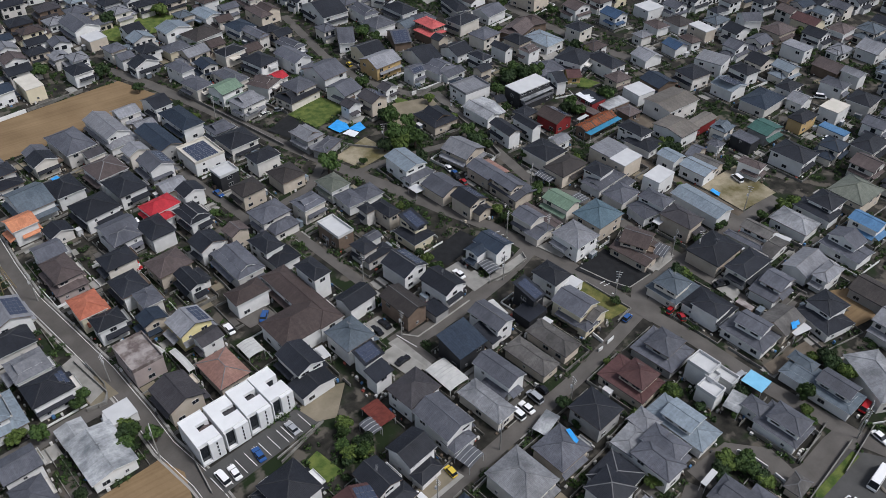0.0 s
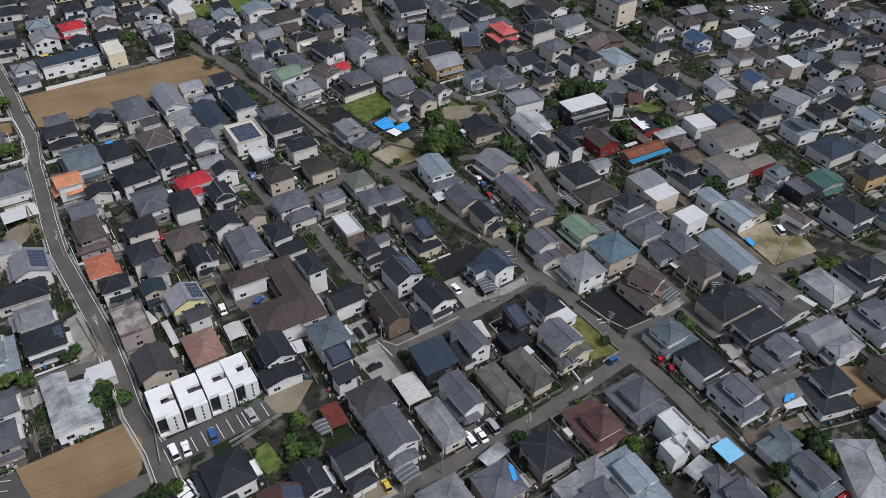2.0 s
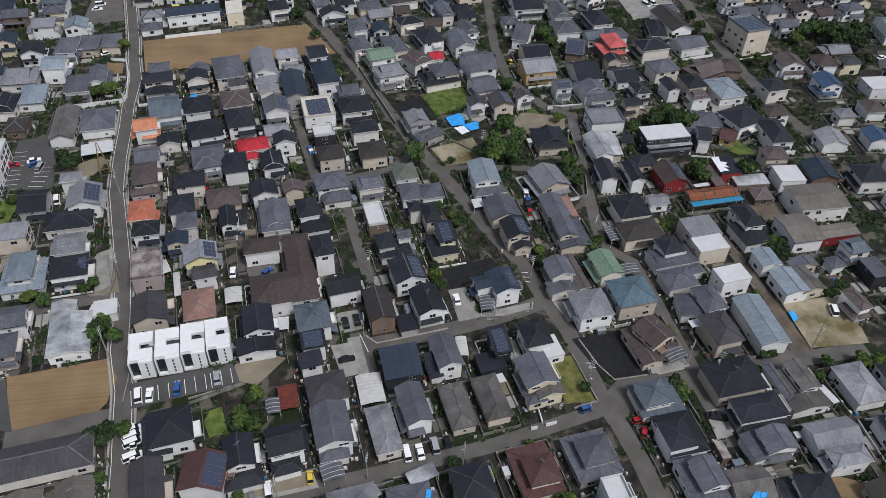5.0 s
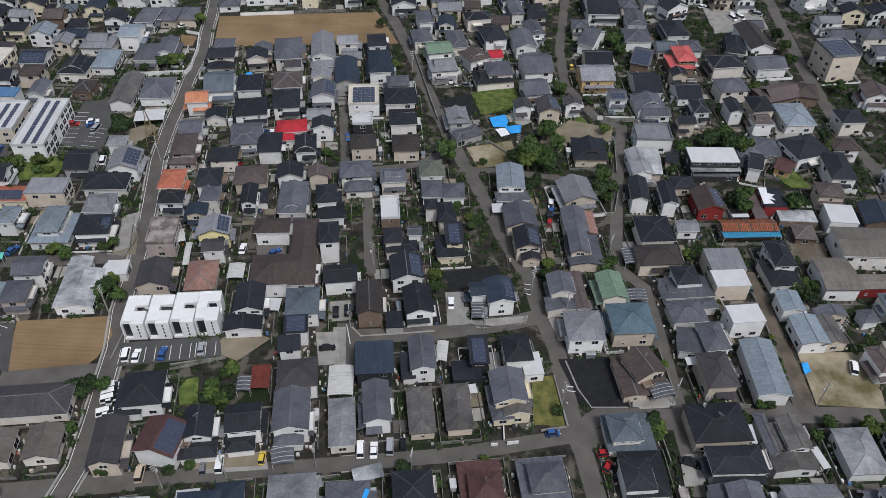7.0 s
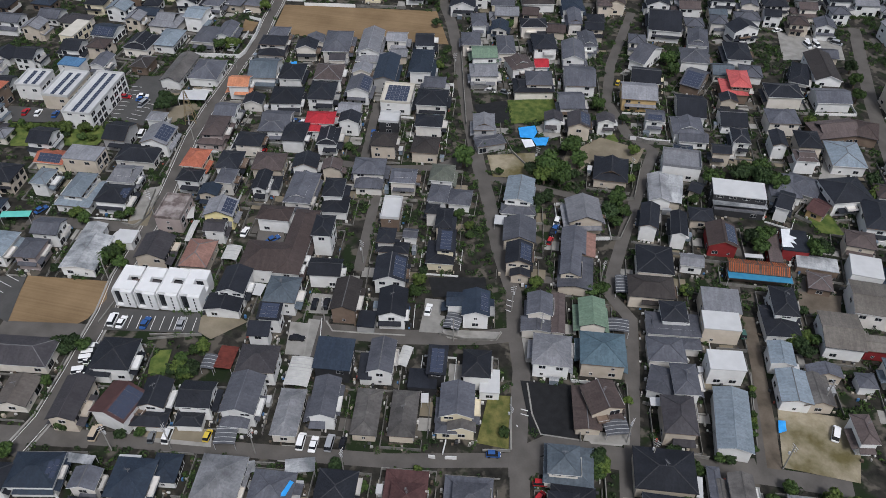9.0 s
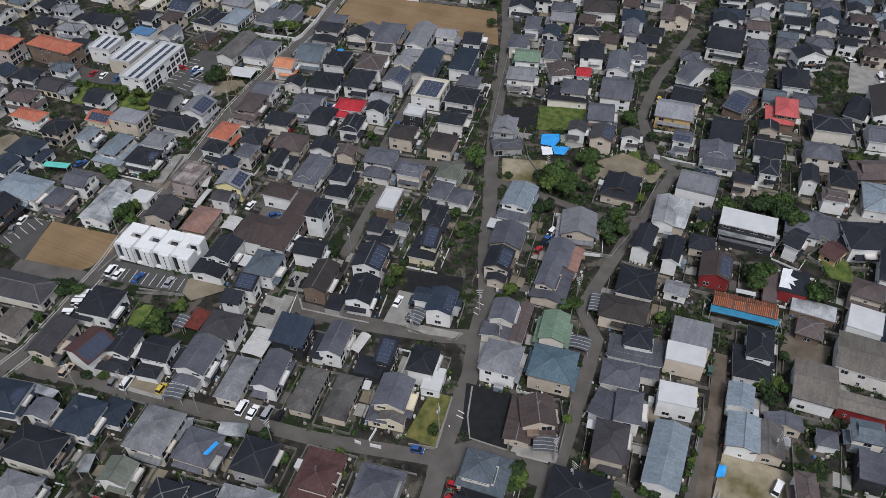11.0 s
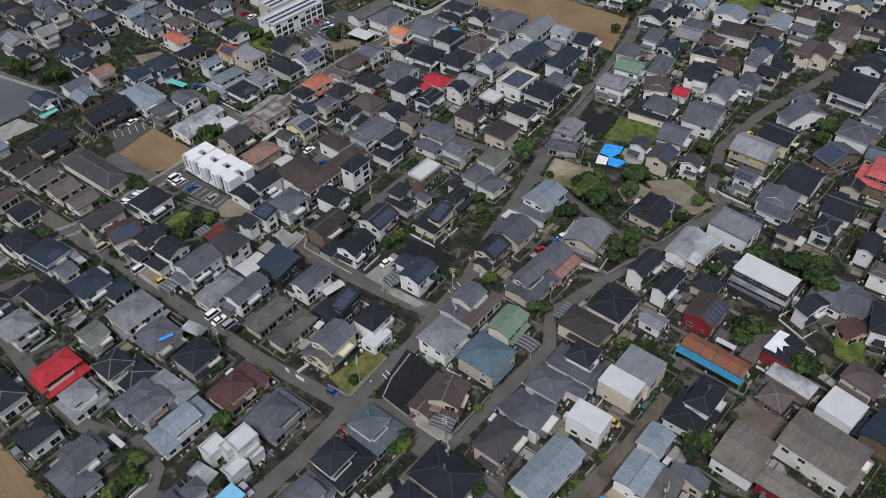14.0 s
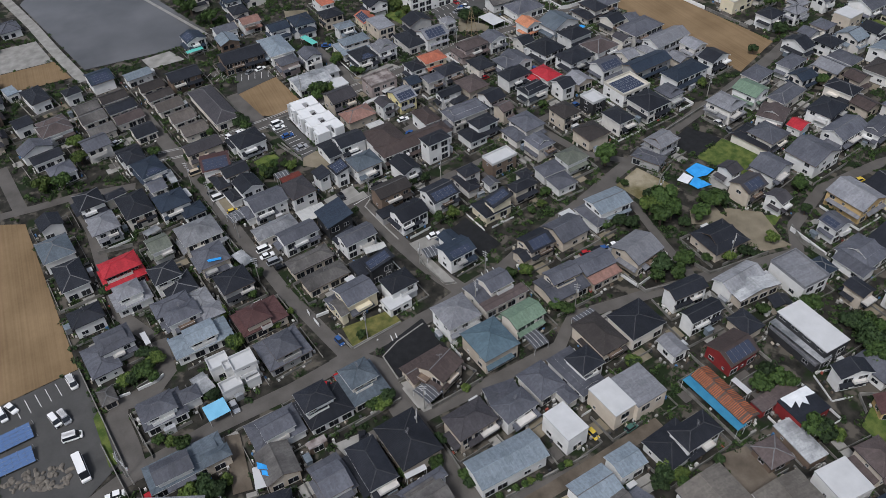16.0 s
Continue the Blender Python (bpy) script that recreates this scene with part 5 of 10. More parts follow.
house("w", [(-43.4, 48.9, 4.5, 4.2, 7, 3, "g0", "gy")])
house("w", [(-44.2, 30.8, 9.1, 10.0, 10, 5.38, "g1", "dk")], solar=True)
house("w", [(-40.0, 18.4, 7.8, 10.2, 11, 5.76, "g1", "dk")])
house("b", [(-53.0, 18.1, 7.2, 11.7, 8, 5.76, "g1", "db")])
house("g", [(-45.9, 13.6, 4.7, 5.9, 8, 2.8, "f", "dk")])
house("w", [(-62.2, 27.2, 9.4, 7.0, 10, 5.38, "g0", "dk")])
house("w", [(-67.4, 40.7, 6.0, 9.3, 9, 8.16, "h", "dk")])
house("w", [(-71.6, 61.3, 6.6, 9.3, 10, 5.57, "h", "dk"), (-69.6, 56.1, 8.5, 7.9, 9, 3.2, "h", "dk")])
house("e", [(-64.1, 74.3, 10.5, 8.8, 9, 5.57, "h", "gy"), (-62.7, 69.2, 9.2, 6.5, 9, 3.2, "h", "gy")])
house("w", [(-73.8, 35.6, 7.6, 27.7, 7, 5.38, "h", "br"), (-84.9, 45.5, 10.4, 6.7, 6, 5.38, "h", "br"), (-78.2, 27.7, 17.8, 12.2, 7, 5.38, "h", "br")])
house("c", [(-120.9, 65.3, 7.7, 9.9, 5, 5.38, "h", "ot")])
house("w", [(-118.4, 56.5, 7.9, 6.7, 5, 5.38, "h", "dk")])
house("w", [(-109.5, 67.0, 7.9, 9.7, 8, 5.38, "h", "dk")])
house("e", [(-107.0, 58.9, 5.9, 7.5, 6, 5.38, "h", "gy")])
house("t", [(-97.3, 70.3, 10.4, 9.5, 9, 4.5, "h", "bp")])
house("w", [(-95.2, 59.5, 5.0, 9.4, 7, 5.38, "g1", "dk"), (-92.0, 61.9, 3.9, 7.1, 10, 3, "h", "dk")])
house("e", [(-81.4, 59.1, 8.7, 15.4, 6, 5.38, "i", "gy")])
house("m", [(-116.1, 40.7, 8.0, 11.1, 7, 6.24, "p", "wb")])
house("y", [(-101.8, 43.7, 9.5, 8.0, 9, 5.57, "g1", "lg")], solar=True)
house("t", [(-113.0, 23.5, 9.2, 10.2, 8, 5.38, "g1", "pg")])
house("t", [(-100.8, 25.6, 8.5, 11.7, 8, 3.6, "h", "sm")])
house("w", [(-132.6, 18.6, 10.6, 14.6, 7, 3.4, "g1", "cg"), (-136.0, 27.4, 6.4, 7.0, 7, 3.2, "g1", "cg")])
house("w", [(-125.5, 27.6, 6.1, 5.8, 7, 3, "f", "wh")])
house("w", [(-139.0, 52.1, 9.0, 8.8, 7, 5.38, "i", "lg")])
house("w", [(-137.1, 42.4, 10.2, 8.9, 7, 5.38, "h", "dk")], solar=True)
house("e", [(-142.2, 65.4, 13.9, 9.4, 6, 3.4, "h", "dk")])
house("t", [(-158.1, 58.9, 11.8, 7.8, 5, 5.57, "f", "lg")])
house("c", [(-168.7, 56.8, 10.5, 7.6, 4, 3.4, "g0", "ot")], solar=True)
house("w", [(-150.0, 43.7, 6.9, 12.0, 5, 5.38, "h", "lb"), (-149.6, 42.4, 11.7, 13.1, 6, 3, "h", "lb")])
house("w", [(-163.7, 44.8, 5.9, 8.1, 4, 5.38, "h", "lb")])
house("m", [(-147.5, 14.4, 7.0, 8.3, 7, 5.38, "h", "gy")])
house("w", [(-173.1, 90.4, 10.6, 27.6, 5, 7.68, "p", "wh")], solar=True)
house("t", [(-187.5, 94.7, 10.2, 17.2, 5, 6.72, "p", "wh")], solar=True)
house("w", [(-201.2, 95.4, 9.6, 11.0, 8, 6.72, "p", "wh")], solar=True)
house("g", [(-153.7, 73.7, 8.4, 11.1, 4, 4.8, "g0", "dk")])
house("w", [(-139.0, 74.0, 9.9, 10.9, 6, 5.38, "g1", "lg")], solar=True)
house("w", [(-126.2, 112.0, 8.0, 7.8, 10, 5.76, "g0", "or")])
house("w", [(-165.4, 156.7, 8.4, 10.3, 0, 6.72, "g0", "lb")], detail=1)
house("e", [(-177.6, 153.0, 13.1, 12.8, 3, 3.6, "i", "lg")], detail=1)
house("w", [(-169.9, 139.4, 9.2, 14.0, 4, 3.6, "h", "lb")])
house("e", [(-154.6, 143.6, 9.3, 13.2, 5, 4.8, "h", "gy")])
house("w", [(-148.7, 149.0, 6.9, 12.4, 5, 4.8, "g1", "gy")])
house("w", [(-164.3, 172.7, 8.2, 13.5, 1, 5.38, "h", "gy")], detail=1)
house("t", [(-157.4, 177.9, 8.3, 12.6, 1, 3.6, "h", "gy")], detail=1)
house("t", [(-149.2, 179.1, 7.5, 11.8, 4, 3.6, "h", "gy")], detail=1)
house("w", [(-197.5, 138.9, 10.2, 10.9, 2, 3.6, "g0", "nv")], solar=True)
house("c", [(-209.5, 134.6, 6.2, 13.7, 0, 5.38, "f", "tn")])
house("v", [(-178.8, 133.1, 10.8, 12.8, 1, 4, "i", "dk")])
house("b", [(-170.6, 119.5, 7.3, 9.0, 2, 3.6, "h", "db")])
house("w", [(-196.2, 111.3, 9.1, 6.1, 2, 4.8, "f", "bl")])
house("w", [(-185.3, 114.9, 6.4, 9.8, 4, 4.8, "g1", "gy")])
house("e", [(-126.2, 144.4, 10.8, 8.0, 8, 5.38, "h", "dk"), (-125.5, 140.7, 11.0, 8.7, 7, 3, "h", "dk")])
house("v", [(-126.7, 151.5, 8.0, 8.3, 7, 5.38, "h", "gy")], detail=1)
house("w", [(-110.4, 124.5, 9.3, 11.7, 9, 4.99, "h", "dk")])
house("w", [(-123.1, 94.0, 8.0, 8.5, 7, 5.38, "g0", "gy")])
house("m", [(-122.5, 83.7, 7.8, 11.9, 9, 5.57, "h", "bp"), (-122.2, 78.5, 9.2, 5.0, 7, 3, "h", "bp")])
house("w", [(-103.7, 93.2, 10.3, 9.2, 9, 5.38, "g0", "gy")])
house("w", [(-94.7, 87.1, 8.0, 11.1, 8, 5.38, "h", "dk")])
house("v", [(-108.4, 80.1, 9.3, 7.8, 7, 4.8, "h", "dk")])
house("e", [(-101.0, 149.9, 10.9, 16.8, 11, 5.38, "h", "gy")])
house("w", [(-87.9, 152.6, 8.9, 18.5, 9, 5.76, "g1", "lg"), (-86.1, 145.0, 11.0, 7.8, 8, 3, "h", "lg")], detail=1)
house("w", [(-67.5, 159.3, 7.6, 10.5, 12, 5.38, "g0", "dk")], detail=1)
house("w", [(-64.5, 143.1, 8.7, 17.4, 9, 5.38, "h", "nv")])
house("g", [(-76.0, 134.4, 8.5, 18.7, 8, 5.76, "g1", "nv")])
house("w", [(-82.3, 120.2, 8.8, 10.3, 7, 5.76, "g1", "gy")], solar=True)
house("w", [(-67.4, 119.0, 11.0, 12.8, 7, 5.76, "p", "tn")], solar=True)
house("e", [(-54.3, 118.7, 11.4, 11.1, 8, 5.57, "h", "dk")])
house("w", [(-56.0, 129.2, 8.4, 7.7, 9, 5.38, "i", "gy")])
house("k", [(-65.8, 103.1, 7.0, 6.3, 8, 5.95, "p", "wh")])
house("e", [(-51.7, 103.9, 9.7, 7.4, 8, 5.57, "h", "dk")])
house("t", [(-63.8, 89.7, 8.9, 8.1, 8, 5.57, "h", "db")])
house("t", [(-49.7, 91.4, 9.3, 9.6, 7, 4.5, "h", "db")])
house("w", [(-89.5, 97.8, 10.4, 7.7, 12, 4.8, "h", "rd"), (-90.5, 93.4, 6.5, 4.9, 12, 3.4, "h", "rd")])
house("w", [(-42.4, 154.8, 10.1, 9.5, 15, 5.76, "g0", "gn")], detail=1)
house("e", [(-39.9, 141.3, 10.8, 9.5, 14, 5.76, "i", "lg")])
house("v", [(-35.7, 165.7, 7.3, 14.7, 15, 4, "h", "gy")], detail=1)
house("w", [(-49.9, 181.2, 6.5, 11.4, 14, 5.38, "h", "gy")], detail=1)
house("v", [(-49.8, 164.6, 7.7, 10.6, 14, 5.38, "h", "gy")], detail=1)
house("v", [(-27.5, 183.9, 11.1, 7.9, 15, 5.38, "h", "dk")], detail=1)
house("w", [(-20.0, 156.4, 5.7, 6.9, 15, 3, "g0", "rd")], detail=1)
house("w", [(-28.0, 152.0, 9.5, 10.2, 31, 4.8, "i", "bp")], detail=1)
house("e", [(-11.6, 193.8, 5.9, 14.3, 11, 5.38, "i", "gy")], detail=1)
house("v", [(-20.5, 138.8, 15.1, 10.1, 14, 3.4, "i", "dk"), (-18.7, 140.9, 10.1, 10.3, 12, 5.57, "h", "gy")])
house("t", [(-1.0, 116.3, 8.1, 9.0, 8, 5.76, "g1", "pg")], solar=True)
house("g", [(-33.1, 108.1, 7.7, 10.3, 12, 5.38, "i", "lg"), (-29.5, 100.6, 10.5, 5.9, 28, 3.2, "h", "gy")])
house("w", [(37.9, 173.4, 11.2, 11.5, 5, 4.8, "h", "gy")], detail=1)
house("o", [(18.2, 141.0, 13.1, 11.9, 7, 5.38, "g0", "lg")])
house("w", [(27.9, 87.3, 7.0, 13.6, 6, 4, "g1", "lw")])
house("w", [(56.7, 199.2, 12.1, 7.8, 30, 6.24, "g1", "dk")], detail=1)
house("w", [(54.4, 181.0, 9.8, 14.2, 8, 4.8, "h", "dk")], detail=1)
house("b", [(53.9, 157.1, 7.8, 12.4, 7, 6.24, "h", "rp"), (52.3, 154.5, 9.7, 11.3, 8, 4, "h", "rp")], detail=1)
house("v", [(69.7, 154.1, 13.0, 10.0, 10, 5.38, "h", "dk")], detail=1)
house("e", [(77.1, 169.3, 7.3, 15.9, -9, 4.8, "h", "dk")], detail=1)
house("w", [(85.4, 174.5, 10.2, 21.0, 8, 5.76, "g1", "db")], detail=1)
house("w", [(87.1, 156.8, 12.7, 10.4, 11, 4, "g0", "gy")], detail=1)
house("b", [(86.2, 135.1, 17.6, 10.6, 23, 4, "i", "bp")])
house("v", [(68.2, 136.4, 11.1, 9.5, 10, 5.38, "h", "gy")])
house("t", [(75.6, 123.5, 8.2, 9.9, 8, 5.76, "h", "dk")])
house("w", [(87.6, 120.3, 11.3, 14.4, 7, 4, "h", "lb")])
house("t", [(112.7, 158.1, 11.7, 13.9, 12, 11.52, "p", "lg")], solar=True, detail=1)
house("v", [(105.9, 117.7, 9.5, 8.7, 8, 5.76, "h", "dk")])
house("w", [(119.3, 213.5, 11.9, 10.5, 18, 6.72, "g1", "lg")], detail=1)
house("w", [(66.7, 99.0, 9.9, 12.4, 5, 3.4, "h", "gy")])
house("w", [(84.6, 98.0, 13.4, 12.3, 20, 5.57, "h", "dk")])
house("w", [(92.5, 88.0, 8.5, 14.9, 1, 5.57, "h", "dk")])
house("k", [(51.8, 89.3, 16.0, 8.2, 3, 6.72, "f", "wh"), (52.4, 84.2, 15.0, 2.6, 3, 3.4, "p", "lg")])
house("w", [(25.4, 70.7, 5.8, 11.3, 0, 5.76, "g1", "dk")])
house("w", [(34.1, 69.1, 5.0, 10.9, 3, 5.76, "g1", "dk")])
house("r", [(46.7, 68.4, 8.9, 10.2, 6, 4.5, "g1", "br")], solar=True)
house("b", [(56.7, 57.3, 16.9, 5.5, 5, 4, "g0", "ru")])
house("v", [(27.8, 52.9, 10.5, 11.5, 6, 4.8, "h", "dl")])
house("t", [(27.3, 41.7, 12.8, 8.6, 7, 4.8, "h", "db")])
house("w", [(38.4, 56.6, 6.8, 5.2, 4, 3.4, "g0", "lg")])
house("t", [(16.3, 15.7, 11.6, 10.9, 7, 5.57, "h", "tb")])
house("w", [(3.8, 12.3, 9.8, 10.3, 6, 5.57, "h", "lg")])
house("t", [(45.8, 40.1, 10.1, 9.1, 6, 5.76, "f", "lg"), (45.8, 32.5, 9.7, 6.4, 7, 5.81, "f", "wh")])
house("w", [(46.7, 18.9, 9.0, 6.3, 9, 6.24, "f", "wh")])
house("w", [(76.5, 37.3, 10.4, 13.0, 4, 4.8, "g0", "tg")])
house("e", [(88.6, 50.3, 16.9, 12.9, 1, 5.76, "g0", "tg")])
house("r", [(88.3, 35.8, 13.1, 5.8, 5, 4, "g0", "tg")])
house("b", [(73.6, 56.8, 6.8, 7.0, -1, 3, "h", "bp")])
house("w", [(86.4, 64.2, 8.6, 8.7, -2, 4.8, "f", "wh")])
house("r", [(-58.9, -65.1, 7.6, 11.0, 8, 5.2, "h", "rd"), (-57.6, -65.1, 9.6, 12.2, 8, 3.1, "h", "rd")])
house("v", [(-95.3, -61.1, 4.0, 7.1, 13, 4, "h", "dk")])
house("w", [(-4.5, -57.5, 4.7, 5.0, 6, 3.4, "h", "gy")])
house("t", [(16.2, -56.0, 4.0, 6.8, 5, 4, "h", "bg")])
house("t", [(24.6, -43.9, 9.6, 8.4, 3, 3.8, "g0", "wg")])
house("w", [(44.5, -17.1, 3.0, 12.6, 8, 3.4, "h", "gy")])
house("b", [(22.7, -34.0, 2.1, 4.7, 5, 2.6, "f", "wb")])
house("w", [(-162.6, 14.2, 16.7, 10.5, 5, 4.8, "h", "lb")])
house("w", [(-144.2, -74.0, 8.8, 11.2, 11, 4.8, "h", "bp")])
house("w", [(-136.2, -81.8, 6.6, 11.1, 15, 4, "g0", "gy")])
house("w", [(-112.5, -52.0, 8.7, 7.1, 9, 4.8, "h", "dk")])
house("e", [(26.6, -69.8, 15.7, 9.8, -115, 4.5, "h", "lw")])
house("w", [(79.7, -20.5, 8.4, 9.3, -86, 5.38, "h", "dk"), (75.6, -20.3, 12.6, 7.1, -86, 3.4, "h", "dk")])
house("t", [(92.0, -22.6, 11.9, 14.3, -87, 5.38, "h", "gg")])
house("g", [(55.0, -51.7, 10.4, 9.3, -86, 3.6, "g0", "db")])
house("g", [(101.8, 18.4, 8.3, 10.4, -87, 4.8, "g0", "dg")])
house("k", [(90.7, 18.4, 8.2, 5.7, -85, 4.8, "f", "gy")])
house("w", [(95.5, 2.2, 12.6, 10.7, -84, 5.38, "h", "dk")])
house("w", [(77.8, 6.2, 8.4, 4.7, -78, 5.38, "h", "bp")])
house("b", [(97.6, 64.7, 10.7, 10.2, -93, 4.8, "g0", "nv")])
house("w", [(118.3, 47.0, 10.3, 10.0, -88, 4.5, "g0", "lb")], solar=True)
house("e", [(113.5, 61.0, 10.0, 10.9, -92, 5.38, "h", "dk")])
house("w", [(129.4, 64.2, 11.4, 10.4, -72, 5.76, "f", "lg")])
house("w", [(132.4, 50.9, 9.7, 8.2, -91, 5.18, "h", "dk")])
house("e", [(120.3, 32.8, 11.2, 15.4, -84, 4, "h", "nv")])
house("e", [(134.7, 31.9, 6.9, 9.7, -85, 5.38, "h", "dk")])
house("w", [(131.8, 24.6, 7.0, 8.8, -84, 4, "g0", "lg")])
house("w", [(151.3, 22.8, 9.7, 7.5, -82, 5.38, "h", "gy")])
house("w", [(165.5, 23.5, 8.6, 6.4, -89, 5.38, "g0", "lg")])
house("b", [(165.7, 33.5, 11.8, 10.3, -89, 4, "g0", "bp")])
house("w", [(167.9, 51.1, 10.6, 7.0, -86, 5.76, "f", "lg")])
house("c", [(194.2, 64.0, 12.4, 9.5, -88, 5.76, "g0", "mr")])
house("t", [(177.7, 67.1, 10.1, 12.9, -89, 4.8, "h", "bp")])
house("w", [(198.3, 50.2, 8.7, 10.7, -87, 5.76, "h", "bp")])
house("w", [(194.5, 32.2, 10.1, 12.9, -89, 4.8, "g0", "lg")])
house("e", [(148.8, 9.3, 9.6, 11.1, -81, 5.38, "h", "dk")])
house("w", [(134.4, 12.1, 7.2, 9.3, -85, 5.76, "f", "tn")])
house("o", [(119.2, 15.1, 6.5, 10.6, -87, 5.18, "h", "dk")])
house("w", [(123.8, 4.7, 10.0, 4.4, -86, 3.2, "f", "bl")])
house("e", [(121.7, -9.6, 8.6, 13.0, -85, 5.38, "h", "dk")])
house("t", [(150.8, 87.2, 10.2, 6.7, -91, 5.28, "f", "wh")])
house("e", [(125.5, 98.6, 6.2, 7.1, -91, 4, "h", "lg")])
house("w", [(129.4, 83.6, 8.6, 8.1, -93, 4, "g0", "bk")])
house("w", [(129.2, 119.4, 10.0, 9.0, -89, 5.38, "g0", "bk")])
house("w", [(149.7, 117.1, 9.2, 10.3, -91, 4.8, "f", "wh")])
house("w", [(112.6, 84.2, 9.3, 10.0, -93, 3.6, "g0", "lg")])
house("w", [(170.9, 94.8, 6.5, 8.4, -95, 5.38, "h", "dk")])
house("w", [(176.1, 81.5, 9.9, 8.8, -119, 5.38, "g1", "gy")])
house("w", [(149.6, 99.3, 10.3, 9.9, -91, 4, "h", "db")])
house("w", [(138.6, 102.3, 9.3, 7.7, -93, 4, "h", "bp")])
house("w", [(139.0, 83.7, 8.5, 6.4, -94, 4, "h", "br")])
house("b", [(95.9, 137.2, 10.7, 9.8, -99, 4, "h", "br")])
house("w", [(-70.2, 244.6, 16.2, 11.6, -81, 5.76, "g0", "gy")], detail=1)
house("t", [(-68.6, 230.6, 8.9, 7.9, -80, 4.8, "f", "wh")], detail=1)
house("v", [(-65.4, 213.1, 8.2, 7.6, -78, 5.38, "h", "gy")], detail=1)
house("w", [(-64.2, 204.6, 7.5, 6.5, -81, 4.8, "g1", "gy")], detail=1)
house("w", [(-59.8, 194.7, 6.9, 11.1, -81, 4.8, "g0", "dk")], detail=1)
house("w", [(-38.1, 218.8, 9.7, 12.3, -81, 5.38, "g0", "lb")], detail=1)
house("c", [(-43.7, 202.7, 8.3, 10.4, -79, 4, "h", "gy")], detail=1)
house("w", [(-29.4, 209.2, 11.9, 14.4, -75, 4, "h", "db")], detail=1)
house("w", [(-20.2, 226.3, 11.8, 8.4, -77, 4.8, "g0", "lb")], detail=1)
house("t", [(4.1, 213.8, 9.9, 8.3, -82, 5.38, "g0", "br")], detail=1)
house("w", [(-119.0, 200.6, 22.6, 8.6, 11, 5.4, "g0", "nv")], detail=1)
house("c", [(-101.7, 201.4, 12.4, 7.0, -83, 5.76, "f", "tn")], detail=1)
house("w", [(-83.1, 202.2, 9.7, 8.4, -80, 5.38, "h", "dk")], detail=1)
house("e", [(-85.7, 220.1, 7.7, 7.0, -82, 4.8, "i", "lg")], detail=1)
house("w", [(-191.8, 45.2, 12.8, 6.6, 4, 5.38, "h", "ot")])
house("b", [(-217.4, 84.2, 22.0, 8.9, 1, 7.68, "h", "ot")])
house("m", [(-239.4, 76.8, 16.2, 10.5, 6, 7.68, "h", "ot")])
house("w", [(192.4, 159.4, 33.0, 15.0, -8, 6.2, "g0", "gn")])
house("v", [(-112.0, 144.0, 8.5, 7.5, 11, 5.4, "g1", "dk")])
house("e", [(-103.0, 12.0, 8.5, 7.5, 8, 3.4, "g0", "pg")])
house("e", [(-79.0, 159.0, 8.5, 7.5, 9, 5.4, "g0", "lg")], detail=1)
house("v", [(-52.0, 72.0, 8.5, 7.5, 9, 5.6, "i", "gy")])
house("w", [(-85.0, 72.0, 8.5, 7.5, 10, 5.4, "g1", "dk")])
house("t", [(86.0, 75.0, 8.5, 7.5, -2, 5.4, "h", "bp")])
house("w", [(-148.0, 24.0, 8.5, 7.5, 7, 5.4, "g0", "gy")])
house("t", [(-82.0, 108.0, 8.5, 7.5, 7, 3.4, "g0", "lg")])
house("w", [(-79.0, 99.0, 7.5, 6.5, 7, 5.6, "g1", "dk")])
house("w", [(74.0, 114.0, 7.5, 6.5, 8, 5.4, "i", "bp")])
house("v", [(-85.0, 132.0, 7.5, 6.5, 8, 5.4, "g1", "lg")])
house("v", [(89.0, 27.0, 7.5, 6.5, 9, 5.4, "i", "bg")])
house("t", [(-76.0, 150.0, 7.5, 6.5, 9, 3.4, "g0", "lg")])
house("e", [(-118.0, 105.0, 7.5, 6.5, 10, 3.4, "g1", "dk")])
house("t", [(41.0, 78.0, 7.5, 6.5, 6, 3.4, "h", "dk")])
house("v", [(-112.0, 153.0, 7.5, 6.5, 11, 3.4, "g1", "gy")], detail=1)
house("t", [(-76.0, 72.0, 6.5, 5.5, 10, 5.6, "g1", "bp")])
house("v", [(-97.0, 138.0, 6.5, 5.5, 11, 5.4, "g0", "pg")])
house("e", [(35.0, 111.0, 6.5, 5.5, 2, 3.4, "h", "nv")])
house("w", [(-10.0, 117.0, 6.5, 5.5, 10, 5.4, "g1", "pg")])
house("t", [(47.0, 111.0, 6.5, 5.5, 6, 5.6, "g0", "dk")])
house("t", [(-109.0, 51.0, 6.5, 5.5, 6, 5.4, "g1", "nv")])
house("w", [(-145.0, 84.0, 6.5, 5.5, 6, 5.6, "h", "lg")])
house("w", [(-100.0, 36.0, 6.5, 5.5, 9, 5.4, "g0", "pg")])
house("e", [(-91.0, -48.0, 6.5, 5.5, 9, 5.6, "g1", "gy")])
house("t", [(50.0, 144.0, 6.5, 5.5, 9, 5.4, "g1", "dk")])
house("w", [(8.0, 120.0, 6.5, 5.5, 10, 5.4, "g1", "pg")])
house("t", [(-112.0, 12.0, 6.5, 5.5, 8, 3.4, "g1", "bp")])
far_house(-316.3, -14.2, 10.1, 8.6, 6, 3.4, "h", "br", "w")
far_house(-315.3, 7.9, 8.7, 8.5, 5, 3.4, "g0", "dk", "e")
far_house(-314.6, 55.4, 9.8, 7.1, 6, 5.6, "h", "dk", "c")
far_house(-309.7, 55.9, 5.4, 5.7, 6, 3.2, "h", "dk", "c")
far_house(-314.5, 77.8, 10.7, 8.6, 6, 3.4, "h", "dk", "w")
